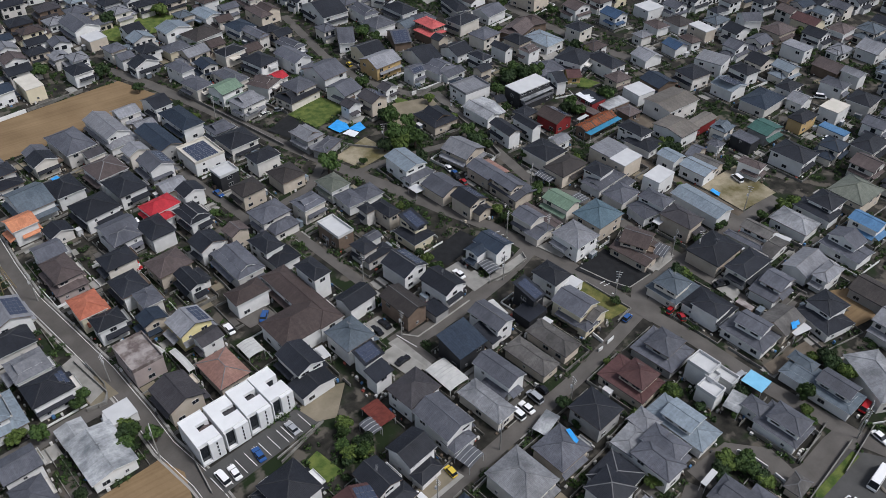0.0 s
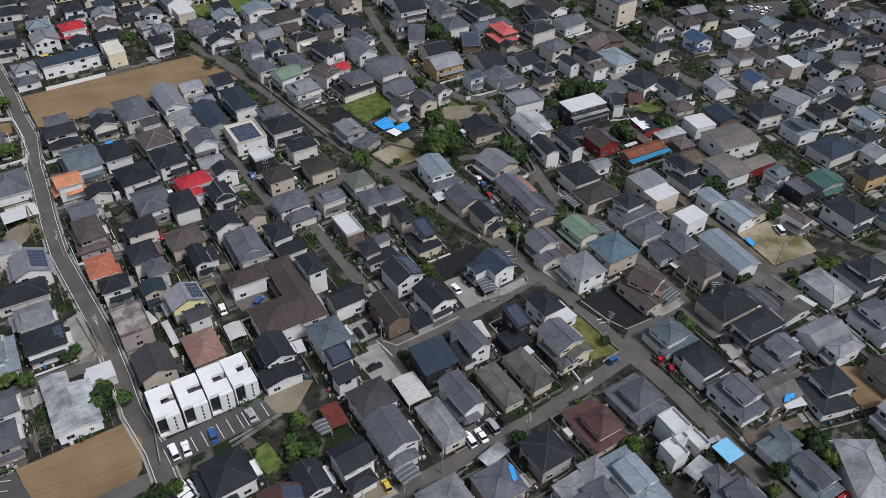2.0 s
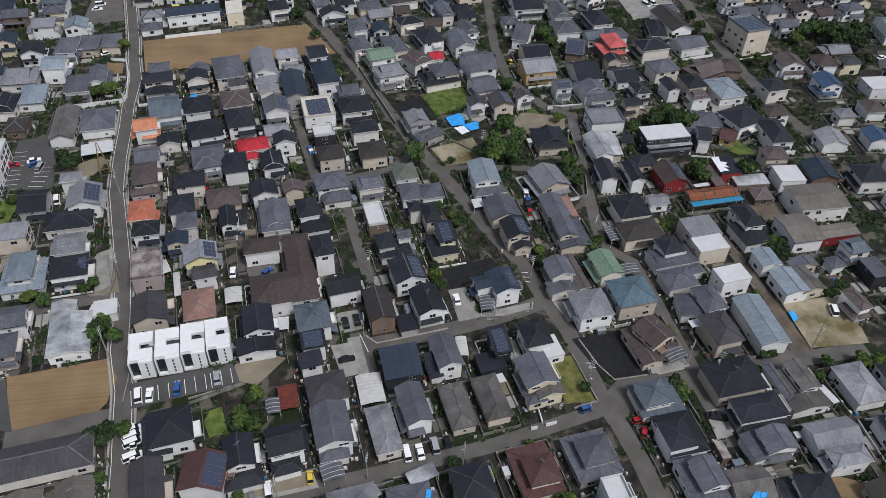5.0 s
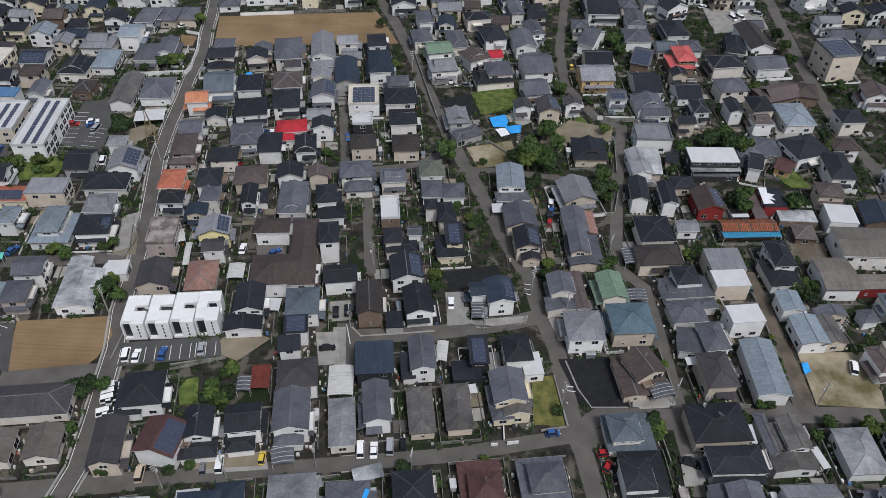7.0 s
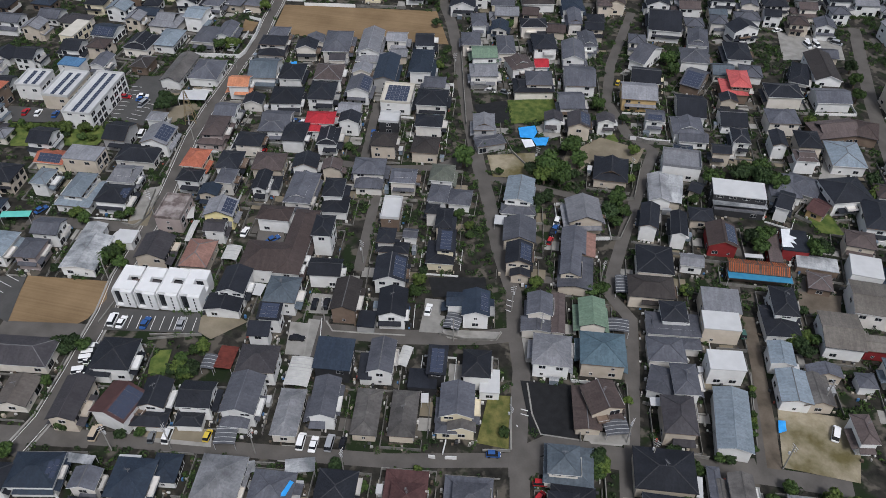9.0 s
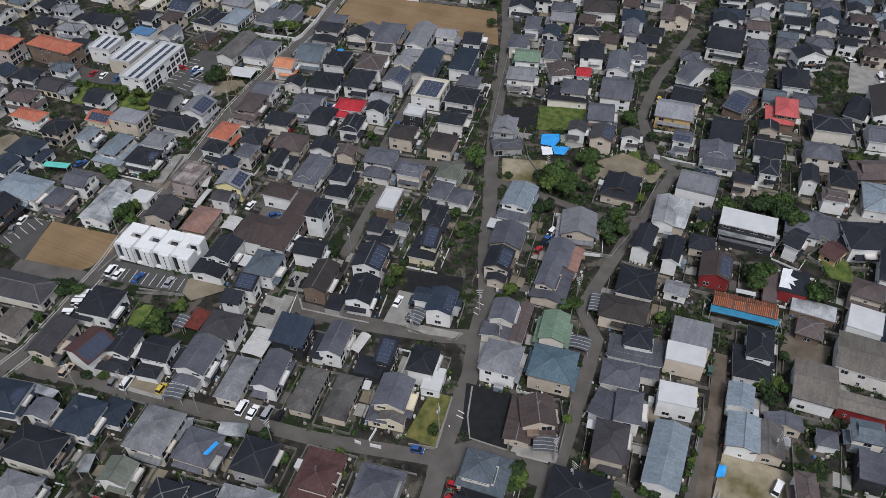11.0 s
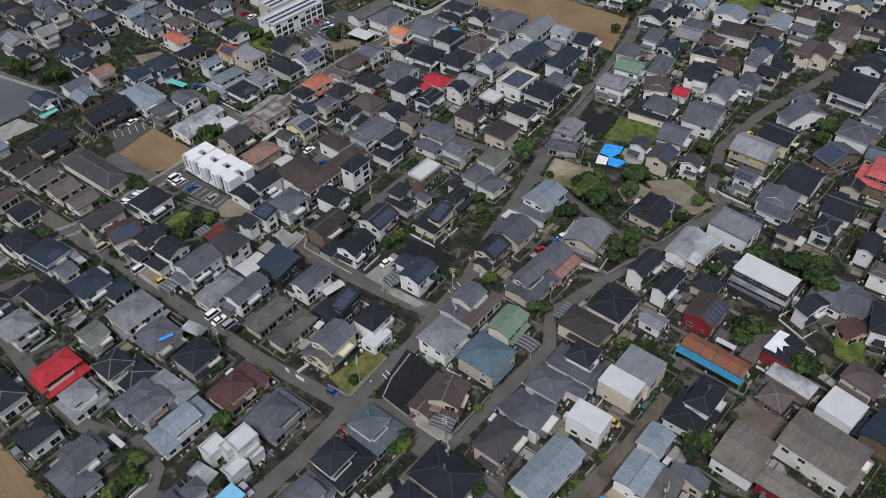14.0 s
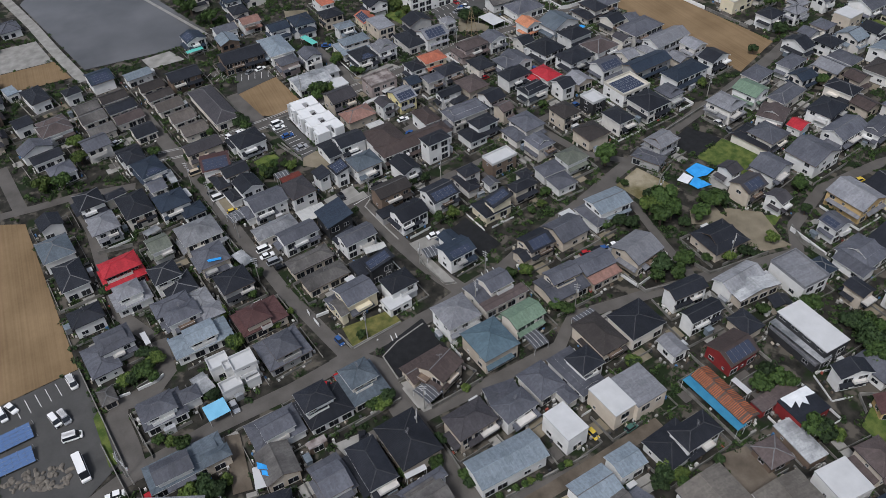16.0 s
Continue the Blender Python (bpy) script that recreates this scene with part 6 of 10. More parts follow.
far_house(-309.2, 78.4, 4.6, 6.9, 6, 3.2, "h", "dk", "w")
far_house(-301.7, -82.9, 9.8, 9.0, 10, 5.6, "h", "lg", "b")
far_house(-304.0, -38.1, 10.3, 7.9, 9, 3.4, "g1", "dk", "w")
far_house(-301.9, -25.4, 10.7, 7.5, 7, 5.6, "g1", "dk", "w")
far_house(-307.2, -26.0, 4.4, 6.0, 7, 3.2, "h", "dk", "w")
far_house(-302.0, -14.1, 8.0, 9.3, 5, 5.4, "g1", "pg", "w")
far_house(-306.0, -14.4, 5.5, 7.4, 5, 3.2, "h", "pg", "w")
far_house(-303.9, -2.2, 9.7, 7.4, 5, 3.4, "h", "dk", "w")
far_house(-308.8, -2.6, 4.8, 5.9, 5, 3.2, "h", "dk", "w")
far_house(-301.8, 8.3, 9.7, 8.7, 3, 5.4, "g1", "lg", "w")
far_house(-306.7, 8.0, 4.5, 6.9, 3, 3.2, "h", "lg", "w")
far_house(-301.3, 20.7, 9.5, 9.0, 3, 3.4, "h", "dk", "e")
far_house(-306.0, 20.4, 5.1, 7.2, 3, 3.2, "h", "dk", "e")
far_house(-303.7, 31.9, 8.3, 8.9, 5, 5.6, "h", "dk", "w")
far_house(-307.8, 31.6, 4.1, 7.2, 5, 3.2, "h", "dk", "w")
far_house(-301.8, 54.3, 9.5, 8.3, 2, 5.6, "g1", "dk", "t")
far_house(-306.5, 54.1, 6.0, 6.7, 2, 3.2, "h", "dk", "t")
far_house(-303.4, 66.4, 8.4, 7.9, 7, 5.6, "h", "bp", "c")
far_house(-302.7, 87.8, 10.1, 9.3, 2, 5.4, "h", "gy", "v")
far_house(-302.3, 99.9, 9.4, 7.2, 2, 5.6, "g1", "dk", "w")
far_house(-307.0, 99.7, 5.9, 5.8, 2, 3.2, "h", "dk", "w")
far_house(-303.4, 112.9, 10.5, 8.4, 4, 5.6, "h", "bg", "w")
far_house(-298.1, 113.2, 5.0, 6.7, 4, 3.2, "h", "bg", "w")
far_house(-290.5, -85.3, 9.0, 8.4, 8, 5.6, "h", "dk", "e")
far_house(-286.1, -84.7, 4.8, 6.8, 8, 3.2, "h", "dk", "e")
far_house(-288.7, -27.0, 9.5, 8.0, 7, 5.6, "g1", "gy", "c")
far_house(-293.4, -27.6, 5.8, 6.4, 7, 3.2, "h", "gy", "c")
far_house(-291.2, -15.8, 10.6, 7.0, 5, 3.4, "g1", "br", "v")
far_house(-290.9, -3.0, 10.3, 7.2, 6, 5.4, "h", "nv", "w")
far_house(-289.1, 18.7, 9.9, 9.0, 6, 5.6, "h", "gy", "w")
far_house(-289.1, 31.4, 10.5, 9.1, 3, 5.6, "h", "lg", "w")
far_house(-290.3, 43.5, 10.5, 9.2, 6, 5.6, "h", "nv", "v")
far_house(-295.5, 42.9, 5.7, 7.4, 6, 3.2, "h", "nv", "v")
far_house(-290.5, 55.1, 10.4, 8.6, 6, 5.6, "h", "nv", "w")
far_house(-295.7, 54.6, 4.7, 6.9, 6, 3.2, "h", "nv", "w")
far_house(-289.4, 78.3, 8.9, 7.8, 6, 3.4, "g0", "nv", "w")
far_house(-285.0, 78.8, 4.0, 6.3, 6, 3.2, "h", "nv", "w")
far_house(-289.3, 89.3, 9.8, 9.5, 5, 5.6, "h", "gy", "v")
far_house(-288.9, 101.3, 8.8, 9.0, 4, 3.4, "h", "gy", "w")
far_house(-289.2, 112.9, 10.3, 7.9, 2, 5.6, "g1", "dk", "w")
far_house(-277.4, -94.0, 9.8, 8.2, 9, 5.6, "g0", "dk", "b")
far_house(-277.0, -25.3, 9.7, 9.5, 4, 3.4, "h", "dk", "w")
far_house(-276.6, -5.0, 8.6, 7.5, 5, 5.6, "h", "dk", "v")
far_house(-278.7, 7.6, 10.0, 7.8, 3, 3.4, "h", "dk", "w")
far_house(-277.0, 29.8, 9.6, 9.5, 7, 5.6, "g0", "dk", "w")
far_house(-276.1, 42.9, 10.1, 8.0, 6, 5.4, "g1", "dk", "w")
far_house(-271.1, 43.5, 5.3, 6.4, 6, 3.2, "h", "dk", "w")
far_house(-278.9, 55.2, 10.8, 7.1, 2, 5.6, "g0", "dk", "w")
far_house(-273.4, 55.4, 5.2, 5.7, 2, 3.2, "h", "dk", "w")
far_house(-277.3, 75.9, 9.5, 7.1, 7, 5.4, "h", "dk", "b")
far_house(-277.5, 87.2, 10.3, 8.1, 7, 5.4, "h", "dk", "w")
far_house(-276.5, 111.6, 11.0, 9.3, 4, 5.6, "g0", "lb", "c")
far_house(-282.0, 111.2, 4.8, 7.4, 4, 3.2, "h", "lb", "c")
far_house(-277.0, 124.1, 8.5, 7.4, 2, 5.4, "h", "dk", "w")
far_house(-278.8, 168.1, 9.3, 7.9, 5, 3.4, "g1", "gy", "t")
far_house(-283.5, 167.8, 4.0, 6.3, 5, 3.2, "h", "gy", "t")
far_house(-264.4, -15.7, 10.6, 7.3, 3, 5.6, "h", "dk", "w")
far_house(-269.7, -16.0, 4.9, 5.9, 3, 3.2, "h", "dk", "w")
far_house(-263.8, -4.4, 10.9, 8.8, 2, 5.4, "g0", "dk", "b")
far_house(-258.3, -4.1, 4.7, 7.0, 2, 3.2, "h", "dk", "b")
far_house(-265.5, 8.1, 9.9, 7.0, 5, 5.4, "h", "br", "w")
far_house(-270.4, 7.7, 5.4, 5.6, 5, 3.2, "h", "br", "w")
far_house(-265.3, 19.6, 10.2, 7.3, 3, 5.6, "h", "gy", "e")
far_house(-263.7, 30.1, 8.5, 7.7, 3, 5.6, "h", "dk", "w")
far_house(-264.2, 43.1, 10.9, 7.8, 7, 3.4, "g0", "gy", "w")
far_house(-269.6, 42.4, 5.5, 6.3, 7, 3.2, "h", "gy", "w")
far_house(-265.1, 65.0, 8.8, 9.1, 3, 5.6, "g1", "bg", "w")
far_house(-265.1, 76.3, 8.7, 7.6, 7, 5.4, "g1", "gy", "b")
far_house(-260.8, 76.8, 5.3, 6.1, 7, 3.2, "h", "gy", "b")
far_house(-265.9, 88.4, 8.4, 8.9, 6, 5.4, "g0", "dk", "w")
far_house(-265.9, 99.9, 8.8, 9.4, 2, 5.4, "g0", "br", "w")
far_house(-270.3, 99.7, 5.4, 7.5, 2, 3.2, "h", "br", "w")
far_house(-264.8, 110.9, 8.7, 9.1, 3, 5.6, "h", "bg", "c")
far_house(-269.1, 110.7, 4.6, 7.3, 3, 3.2, "h", "bg", "c")
far_house(-266.0, 123.3, 8.2, 7.7, 4, 3.4, "h", "dk", "c")
far_house(-270.1, 123.1, 4.3, 6.2, 4, 3.2, "h", "dk", "c")
far_house(-264.7, 146.5, 10.1, 9.0, 7, 5.6, "g1", "dk", "c")
far_house(-259.6, 147.1, 5.1, 7.2, 7, 3.2, "h", "dk", "c")
far_house(-263.8, 158.0, 9.2, 7.5, 3, 5.6, "g0", "br", "v")
far_house(-264.0, 179.9, 8.7, 7.5, 6, 5.6, "h", "br", "w")
far_house(-268.3, 179.4, 4.8, 6.0, 6, 3.2, "h", "br", "w")
far_house(-253.7, -94.2, 8.2, 8.3, 8, 5.4, "h", "dk", "b")
far_house(-252.6, -4.6, 9.0, 9.1, 4, 3.4, "g1", "gy", "b")
far_house(-248.1, -4.3, 5.8, 7.3, 4, 3.2, "h", "gy", "b")
far_house(-253.6, 7.5, 10.1, 8.3, 5, 5.4, "g0", "dk", "w")
far_house(-252.4, 19.8, 9.0, 8.0, 2, 5.6, "g0", "gy", "v")
far_house(-252.1, 32.3, 8.9, 8.6, 7, 5.6, "h", "gy", "c")
far_house(-256.5, 31.8, 5.9, 6.9, 7, 3.2, "h", "gy", "c")
far_house(-253.7, 54.5, 8.1, 8.1, 5, 5.6, "h", "dk", "e")
far_house(-253.1, 77.5, 8.4, 7.7, 7, 3.4, "g0", "br", "v")
far_house(-252.6, 89.8, 9.0, 7.2, 5, 3.4, "h", "dk", "w")
far_house(-251.2, 111.8, 8.4, 7.8, 6, 5.4, "g1", "dk", "e")
far_house(-253.7, 123.9, 9.6, 7.7, 1, 3.4, "h", "nv", "w")
far_house(-252.9, 135.8, 9.9, 8.8, 3, 5.4, "h", "gy", "v")
far_house(-252.1, 146.9, 10.1, 9.3, 3, 5.6, "h", "dk", "b")
far_house(-251.1, 167.6, 9.2, 7.5, 3, 5.6, "g1", "br", "e")
far_house(-246.5, 167.8, 6.0, 6.0, 3, 3.2, "h", "br", "e")
far_house(-253.0, 181.5, 9.8, 8.5, 4, 3.4, "g0", "lg", "v")
far_house(-248.1, 181.8, 4.9, 6.8, 4, 3.2, "h", "lg", "v")
far_house(-254.0, 192.5, 8.6, 9.5, 4, 3.4, "g1", "lb", "t")
far_house(-249.7, 192.8, 5.1, 7.6, 4, 3.2, "h", "lb", "t")
far_house(-251.0, 204.1, 11.0, 9.2, 4, 5.6, "h", "pg", "w")
far_house(-239.1, -95.1, 10.4, 8.0, 9, 5.6, "g0", "nv", "w")
far_house(-241.0, -83.7, 9.7, 9.1, 11, 3.4, "h", "gy", "w")
far_house(-245.8, -84.6, 4.5, 7.3, 11, 3.2, "h", "gy", "w")
far_house(-240.8, -2.7, 10.8, 9.4, 4, 5.4, "g0", "lg", "v")
far_house(-246.2, -3.2, 5.8, 7.5, 4, 3.2, "h", "lg", "v")
far_house(-238.6, 9.0, 10.7, 7.8, 2, 5.4, "g1", "lg", "e")
far_house(-240.6, 32.0, 8.0, 9.0, 6, 3.4, "h", "bg", "b")
far_house(-244.6, 31.6, 5.4, 7.2, 6, 3.2, "h", "bg", "b")
far_house(-238.6, 42.6, 10.7, 8.7, 3, 5.6, "h", "dk", "c")
far_house(-239.8, 54.6, 10.2, 7.1, 5, 5.6, "g1", "bg", "t")
far_house(-239.8, 100.1, 10.0, 7.2, 4, 5.6, "h", "dk", "t")
far_house(-234.9, 100.5, 4.3, 5.7, 4, 3.2, "h", "dk", "t")
far_house(-240.1, 112.9, 8.7, 8.1, 4, 5.4, "h", "lg", "w")
far_house(-240.0, 135.7, 10.7, 8.0, 4, 5.6, "g0", "gy", "w")
far_house(-245.3, 135.3, 5.7, 6.4, 4, 3.2, "h", "gy", "w")
far_house(-238.6, 156.4, 10.0, 7.3, 1, 3.4, "h", "nv", "b")
far_house(-239.7, 169.4, 10.5, 7.9, 3, 5.4, "g0", "gy", "w")
far_house(-240.1, 181.9, 9.8, 8.0, 6, 5.4, "g1", "gy", "c")
far_house(-239.7, 204.3, 8.9, 7.4, 3, 3.4, "g0", "dk", "w")
far_house(-235.2, 204.5, 4.5, 5.9, 3, 3.2, "h", "dk", "w")
far_house(-239.4, 214.6, 10.4, 7.2, 6, 5.4, "h", "dk", "t")
far_house(-226.4, -95.1, 8.6, 9.4, 12, 3.4, "g0", "dk", "w")
far_house(-226.1, -4.5, 9.4, 7.4, 6, 5.6, "g0", "dk", "v")
far_house(-226.8, 18.7, 9.9, 8.0, 6, 5.6, "g0", "dk", "b")
far_house(-227.2, 30.2, 9.3, 8.9, 4, 5.6, "g1", "dk", "w")
far_house(-226.4, 42.8, 9.1, 8.5, 8, 5.6, "g1", "lb", "w")
far_house(-230.9, 42.2, 4.8, 6.8, 8, 3.2, "h", "lb", "w")
far_house(-227.8, 65.4, 8.8, 7.8, 7, 3.4, "g1", "nv", "e")
far_house(-226.2, 101.0, 10.8, 7.3, 7, 5.4, "h", "lg", "w")
far_house(-231.6, 100.4, 4.3, 5.8, 7, 3.2, "h", "lg", "w")
far_house(-227.2, 112.4, 9.2, 8.4, 3, 3.4, "g1", "dk", "w")
far_house(-231.8, 112.2, 4.9, 6.7, 3, 3.2, "h", "dk", "w")
far_house(-226.9, 133.0, 8.3, 8.3, 3, 5.6, "g1", "lg", "t")
far_house(-228.7, 146.8, 9.6, 9.2, 4, 3.4, "g0", "gy", "w")
far_house(-227.8, 170.0, 9.3, 9.2, 2, 5.4, "g1", "dk", "e")
far_house(-232.5, 169.8, 5.3, 7.3, 2, 3.2, "h", "dk", "e")
far_house(-229.0, 181.6, 8.8, 7.2, 5, 5.4, "g1", "dk", "w")
far_house(-233.3, 181.2, 6.0, 5.8, 5, 3.2, "h", "dk", "w")
far_house(-228.1, 192.2, 10.6, 8.6, 2, 3.4, "g1", "dk", "b")
far_house(-233.4, 192.1, 5.6, 6.9, 2, 3.2, "h", "dk", "b")
far_house(-226.1, 214.0, 11.0, 8.2, 4, 5.4, "h", "bp", "e")
far_house(-214.0, 9.2, 8.6, 8.1, 6, 5.6, "h", "nv", "w")
far_house(-209.8, 9.6, 5.2, 6.5, 6, 3.2, "h", "nv", "w")
far_house(-215.4, 20.5, 8.4, 8.3, 6, 5.4, "h", "dk", "e")
far_house(-219.6, 20.1, 4.6, 6.7, 6, 3.2, "h", "dk", "e")
far_house(-214.8, 43.6, 10.4, 8.1, 5, 5.4, "h", "bg", "w")
far_house(-209.6, 44.1, 5.6, 6.5, 5, 3.2, "h", "bg", "w")
far_house(-213.7, 65.7, 10.3, 8.5, 7, 5.4, "h", "dk", "w")
far_house(-208.6, 66.4, 4.6, 6.8, 7, 3.2, "h", "dk", "w")
far_house(-215.3, 112.0, 8.4, 9.3, 5, 5.6, "g0", "dk", "w")
far_house(-215.5, 145.1, 10.8, 8.9, 1, 3.4, "h", "pg", "v")
far_house(-220.9, 144.9, 4.7, 7.1, 1, 3.2, "h", "pg", "v")
far_house(-213.6, 158.0, 9.2, 7.5, 5, 5.6, "h", "dk", "c")
far_house(-216.4, 169.6, 8.2, 7.5, 3, 5.6, "g0", "lg", "w")
far_house(-215.4, 180.3, 10.3, 7.7, 2, 5.6, "g1", "dk", "c")
far_house(-210.2, 180.4, 5.0, 6.2, 2, 3.2, "h", "dk", "c")
far_house(-214.2, 191.2, 10.6, 9.1, 1, 5.6, "h", "dk", "w")
far_house(-215.7, 203.6, 10.6, 9.3, 2, 5.4, "h", "gy", "w")
far_house(-210.4, 203.8, 4.7, 7.4, 2, 3.2, "h", "gy", "w")
far_house(-201.2, 9.2, 8.8, 7.6, 3, 5.4, "h", "dk", "v")
far_house(-196.8, 9.4, 5.9, 6.1, 3, 3.2, "h", "dk", "v")
far_house(-203.5, 53.2, 10.9, 8.5, 8, 5.6, "h", "bp", "w")
far_house(-198.1, 53.9, 4.8, 6.8, 8, 3.2, "h", "bp", "w")
far_house(-201.6, 66.2, 9.4, 9.0, 6, 3.4, "g0", "pg", "c")
far_house(-196.9, 66.7, 4.5, 7.2, 6, 3.2, "h", "pg", "c")
far_house(-201.6, 121.9, 8.0, 9.1, 4, 5.6, "g0", "dk", "w")
far_house(-205.6, 121.7, 5.9, 7.3, 4, 3.2, "h", "dk", "w")
far_house(-201.6, 156.1, 9.6, 8.3, 1, 5.6, "g1", "lb", "w")
far_house(-202.3, 170.2, 8.5, 9.4, 3, 5.6, "g0", "bp", "b")
far_house(-201.0, 192.7, 10.4, 7.3, 2, 5.4, "g0", "gy", "w")
far_house(-206.2, 192.5, 5.1, 5.8, 2, 3.2, "h", "gy", "w")
far_house(-201.6, 204.7, 8.6, 7.1, 5, 5.6, "h", "pg", "v")
far_house(-205.9, 204.3, 5.7, 5.7, 5, 3.2, "h", "pg", "v")
far_house(-201.2, 215.2, 10.9, 8.9, 6, 3.4, "h", "nv", "w")
far_house(-206.6, 214.6, 5.2, 7.1, 6, 3.2, "h", "nv", "w")
far_house(-189.2, -95.6, 9.7, 8.2, 12, 5.6, "h", "dk", "w")
far_house(-194.2, 65.3, 5.3, 6.4, 4, 3.2, "h", "lg", "v")
far_house(-189.4, 158.6, 10.3, 7.4, 2, 3.4, "g0", "nv", "e")
far_house(-194.6, 158.4, 5.5, 5.9, 2, 3.2, "h", "nv", "e")
far_house(-189.1, 179.7, 8.3, 8.1, 3, 5.4, "g1", "nv", "c")
far_house(-190.9, 202.6, 10.7, 8.6, 4, 5.6, "g0", "gy", "b")
far_house(-196.3, 202.3, 4.4, 6.9, 4, 3.2, "h", "gy", "b")
far_house(-189.0, 226.7, 10.6, 8.3, 2, 3.4, "g1", "br", "c")
far_house(-189.2, 250.9, 10.6, 8.3, 6, 3.4, "g0", "dk", "w")
far_house(-178.1, -94.6, 8.0, 8.7, 10, 3.4, "g1", "dk", "w")
far_house(-176.3, -2.2, 8.9, 8.4, 5, 5.6, "g0", "lb", "b")
far_house(-176.9, 19.6, 8.0, 9.1, 6, 5.6, "g1", "nv", "w")
far_house(-172.9, 20.0, 4.8, 7.3, 6, 3.2, "h", "nv", "w")
far_house(-177.4, 30.3, 10.8, 9.5, 4, 5.6, "h", "nv", "w")
far_house(-172.0, 30.7, 4.8, 7.6, 4, 3.2, "h", "nv", "w")
far_house(-176.7, 43.4, 8.4, 9.4, 6, 5.6, "h", "dk", "t")
far_house(-176.8, 64.3, 8.1, 9.4, 5, 5.6, "g0", "dk", "w")
far_house(-176.7, 170.1, 9.0, 8.5, 5, 5.6, "g1", "dk", "w")
far_house(-172.2, 170.5, 4.1, 6.8, 5, 3.2, "h", "dk", "w")
far_house(-177.7, 193.0, 8.9, 9.5, 5, 5.6, "g0", "lg", "w")
far_house(-182.2, 192.7, 5.5, 7.6, 5, 3.2, "h", "lg", "w")
far_house(-176.4, 205.0, 8.7, 7.9, 6, 5.6, "h", "gy", "c")
far_house(-180.8, 204.5, 5.0, 6.3, 6, 3.2, "h", "gy", "c")
far_house(-178.2, 215.4, 10.6, 9.0, 1, 5.6, "h", "bg", "w")
far_house(-183.5, 215.3, 5.0, 7.2, 1, 3.2, "h", "bg", "w")
far_house(-177.2, 237.2, 10.8, 7.8, 2, 5.6, "h", "dk", "e")
far_house(-176.4, 249.3, 10.5, 9.3, 2, 3.4, "g1", "gy", "e")
far_house(-171.2, 249.5, 4.5, 7.5, 2, 3.2, "h", "gy", "e")
far_house(-177.5, 261.5, 10.7, 7.5, 2, 5.6, "h", "pg", "b")
far_house(-172.2, 261.7, 4.3, 6.0, 2, 3.2, "h", "pg", "b")
far_house(-178.0, 273.4, 8.5, 9.3, 1, 5.4, "h", "bg", "e")
far_house(-166.3, -96.4, 10.0, 9.4, 13, 5.6, "g0", "bp", "b")
far_house(-164.6, 190.7, 9.3, 8.5, 5, 5.6, "g1", "lb", "w")
far_house(-165.9, 238.3, 9.3, 9.1, 6, 5.6, "g1", "gy", "t")
far_house(-164.7, 273.1, 9.7, 8.7, 6, 3.4, "h", "nv", "b")
far_house(-151.2, -96.0, 10.0, 7.8, 10, 5.6, "g1", "pg", "t")
far_house(-146.3, -95.1, 5.8, 6.2, 10, 3.2, "h", "pg", "t")
far_house(-153.7, 283.7, 9.0, 8.2, 6, 3.4, "h", "pg", "t")
far_house(-158.2, 283.3, 5.5, 6.6, 6, 3.2, "h", "pg", "t")
far_house(-135.6, 198.6, 8.6, 7.5, 10, 5.2, "h", "lg", "w")
far_house(-135.2, 191.0, 9.4, 6.0, 10, 3.2, "h", "gy", "w")
far_house(-140.8, 220.6, 10.9, 8.0, 2, 5.6, "h", "dk", "e")
far_house(-142.0, 238.0, 8.8, 8.2, 5, 5.6, "g0", "gy", "t")
far_house(-139.8, 260.5, 10.3, 8.6, 2, 3.4, "h", "dk", "w")
far_house(-134.7, 260.7, 4.8, 6.9, 2, 3.2, "h", "dk", "w")
far_house(-140.3, 272.8, 8.1, 8.3, 7, 3.4, "h", "dk", "e")
far_house(-139.2, 285.1, 10.1, 8.2, 7, 5.6, "g0", "bg", "w")
far_house(-126.5, -62.4, 8.9, 9.1, 13, 5.4, "g1", "gy", "e")
far_house(-130.8, -63.4, 5.7, 7.3, 13, 3.2, "h", "gy", "e")
far_house(-126.6, 222.4, 10.9, 9.6, 9, 5.4, "g1", "lg", "w")
far_house(-128.4, 236.6, 9.2, 9.5, 2, 5.6, "h", "lb", "w")
far_house(-127.7, 249.2, 8.4, 8.8, 3, 5.6, "g0", "pg", "v")
far_house(-126.5, 260.0, 10.2, 8.9, 7, 5.6, "h", "pg", "w")
far_house(-131.6, 259.4, 5.5, 7.1, 7, 3.2, "h", "pg", "w")
far_house(-127.9, 273.3, 10.7, 7.6, 4, 3.4, "g1", "dk", "w")
far_house(-133.2, 272.9, 4.7, 6.1, 4, 3.2, "h", "dk", "w")
far_house(-128.6, 296.3, 9.9, 8.7, 5, 3.4, "g1", "nv", "e")
far_house(-123.6, 296.8, 4.2, 6.9, 5, 3.2, "h", "nv", "e")
house("w", [(-115.4, 229.0, 10.0, 9.0, 10, 5.6, "h", "rd")], detail=1)
far_house(-113.7, 249.4, 8.6, 9.1, 6, 5.6, "h", "dk", "w")
far_house(-117.9, 249.0, 4.5, 7.3, 6, 3.2, "h", "dk", "w")
far_house(-115.6, 273.7, 10.9, 7.0, 5, 3.4, "h", "lg", "c")
far_house(-115.0, 295.6, 8.3, 9.1, 3, 5.6, "g0", "gy", "c")
far_house(-114.5, 307.4, 9.8, 7.5, 4, 5.4, "h", "dk", "w")
far_house(-115.4, 319.3, 8.3, 9.1, 7, 5.6, "g1", "nv", "w")
far_house(-111.3, 319.8, 5.1, 7.2, 7, 3.2, "h", "nv", "w")
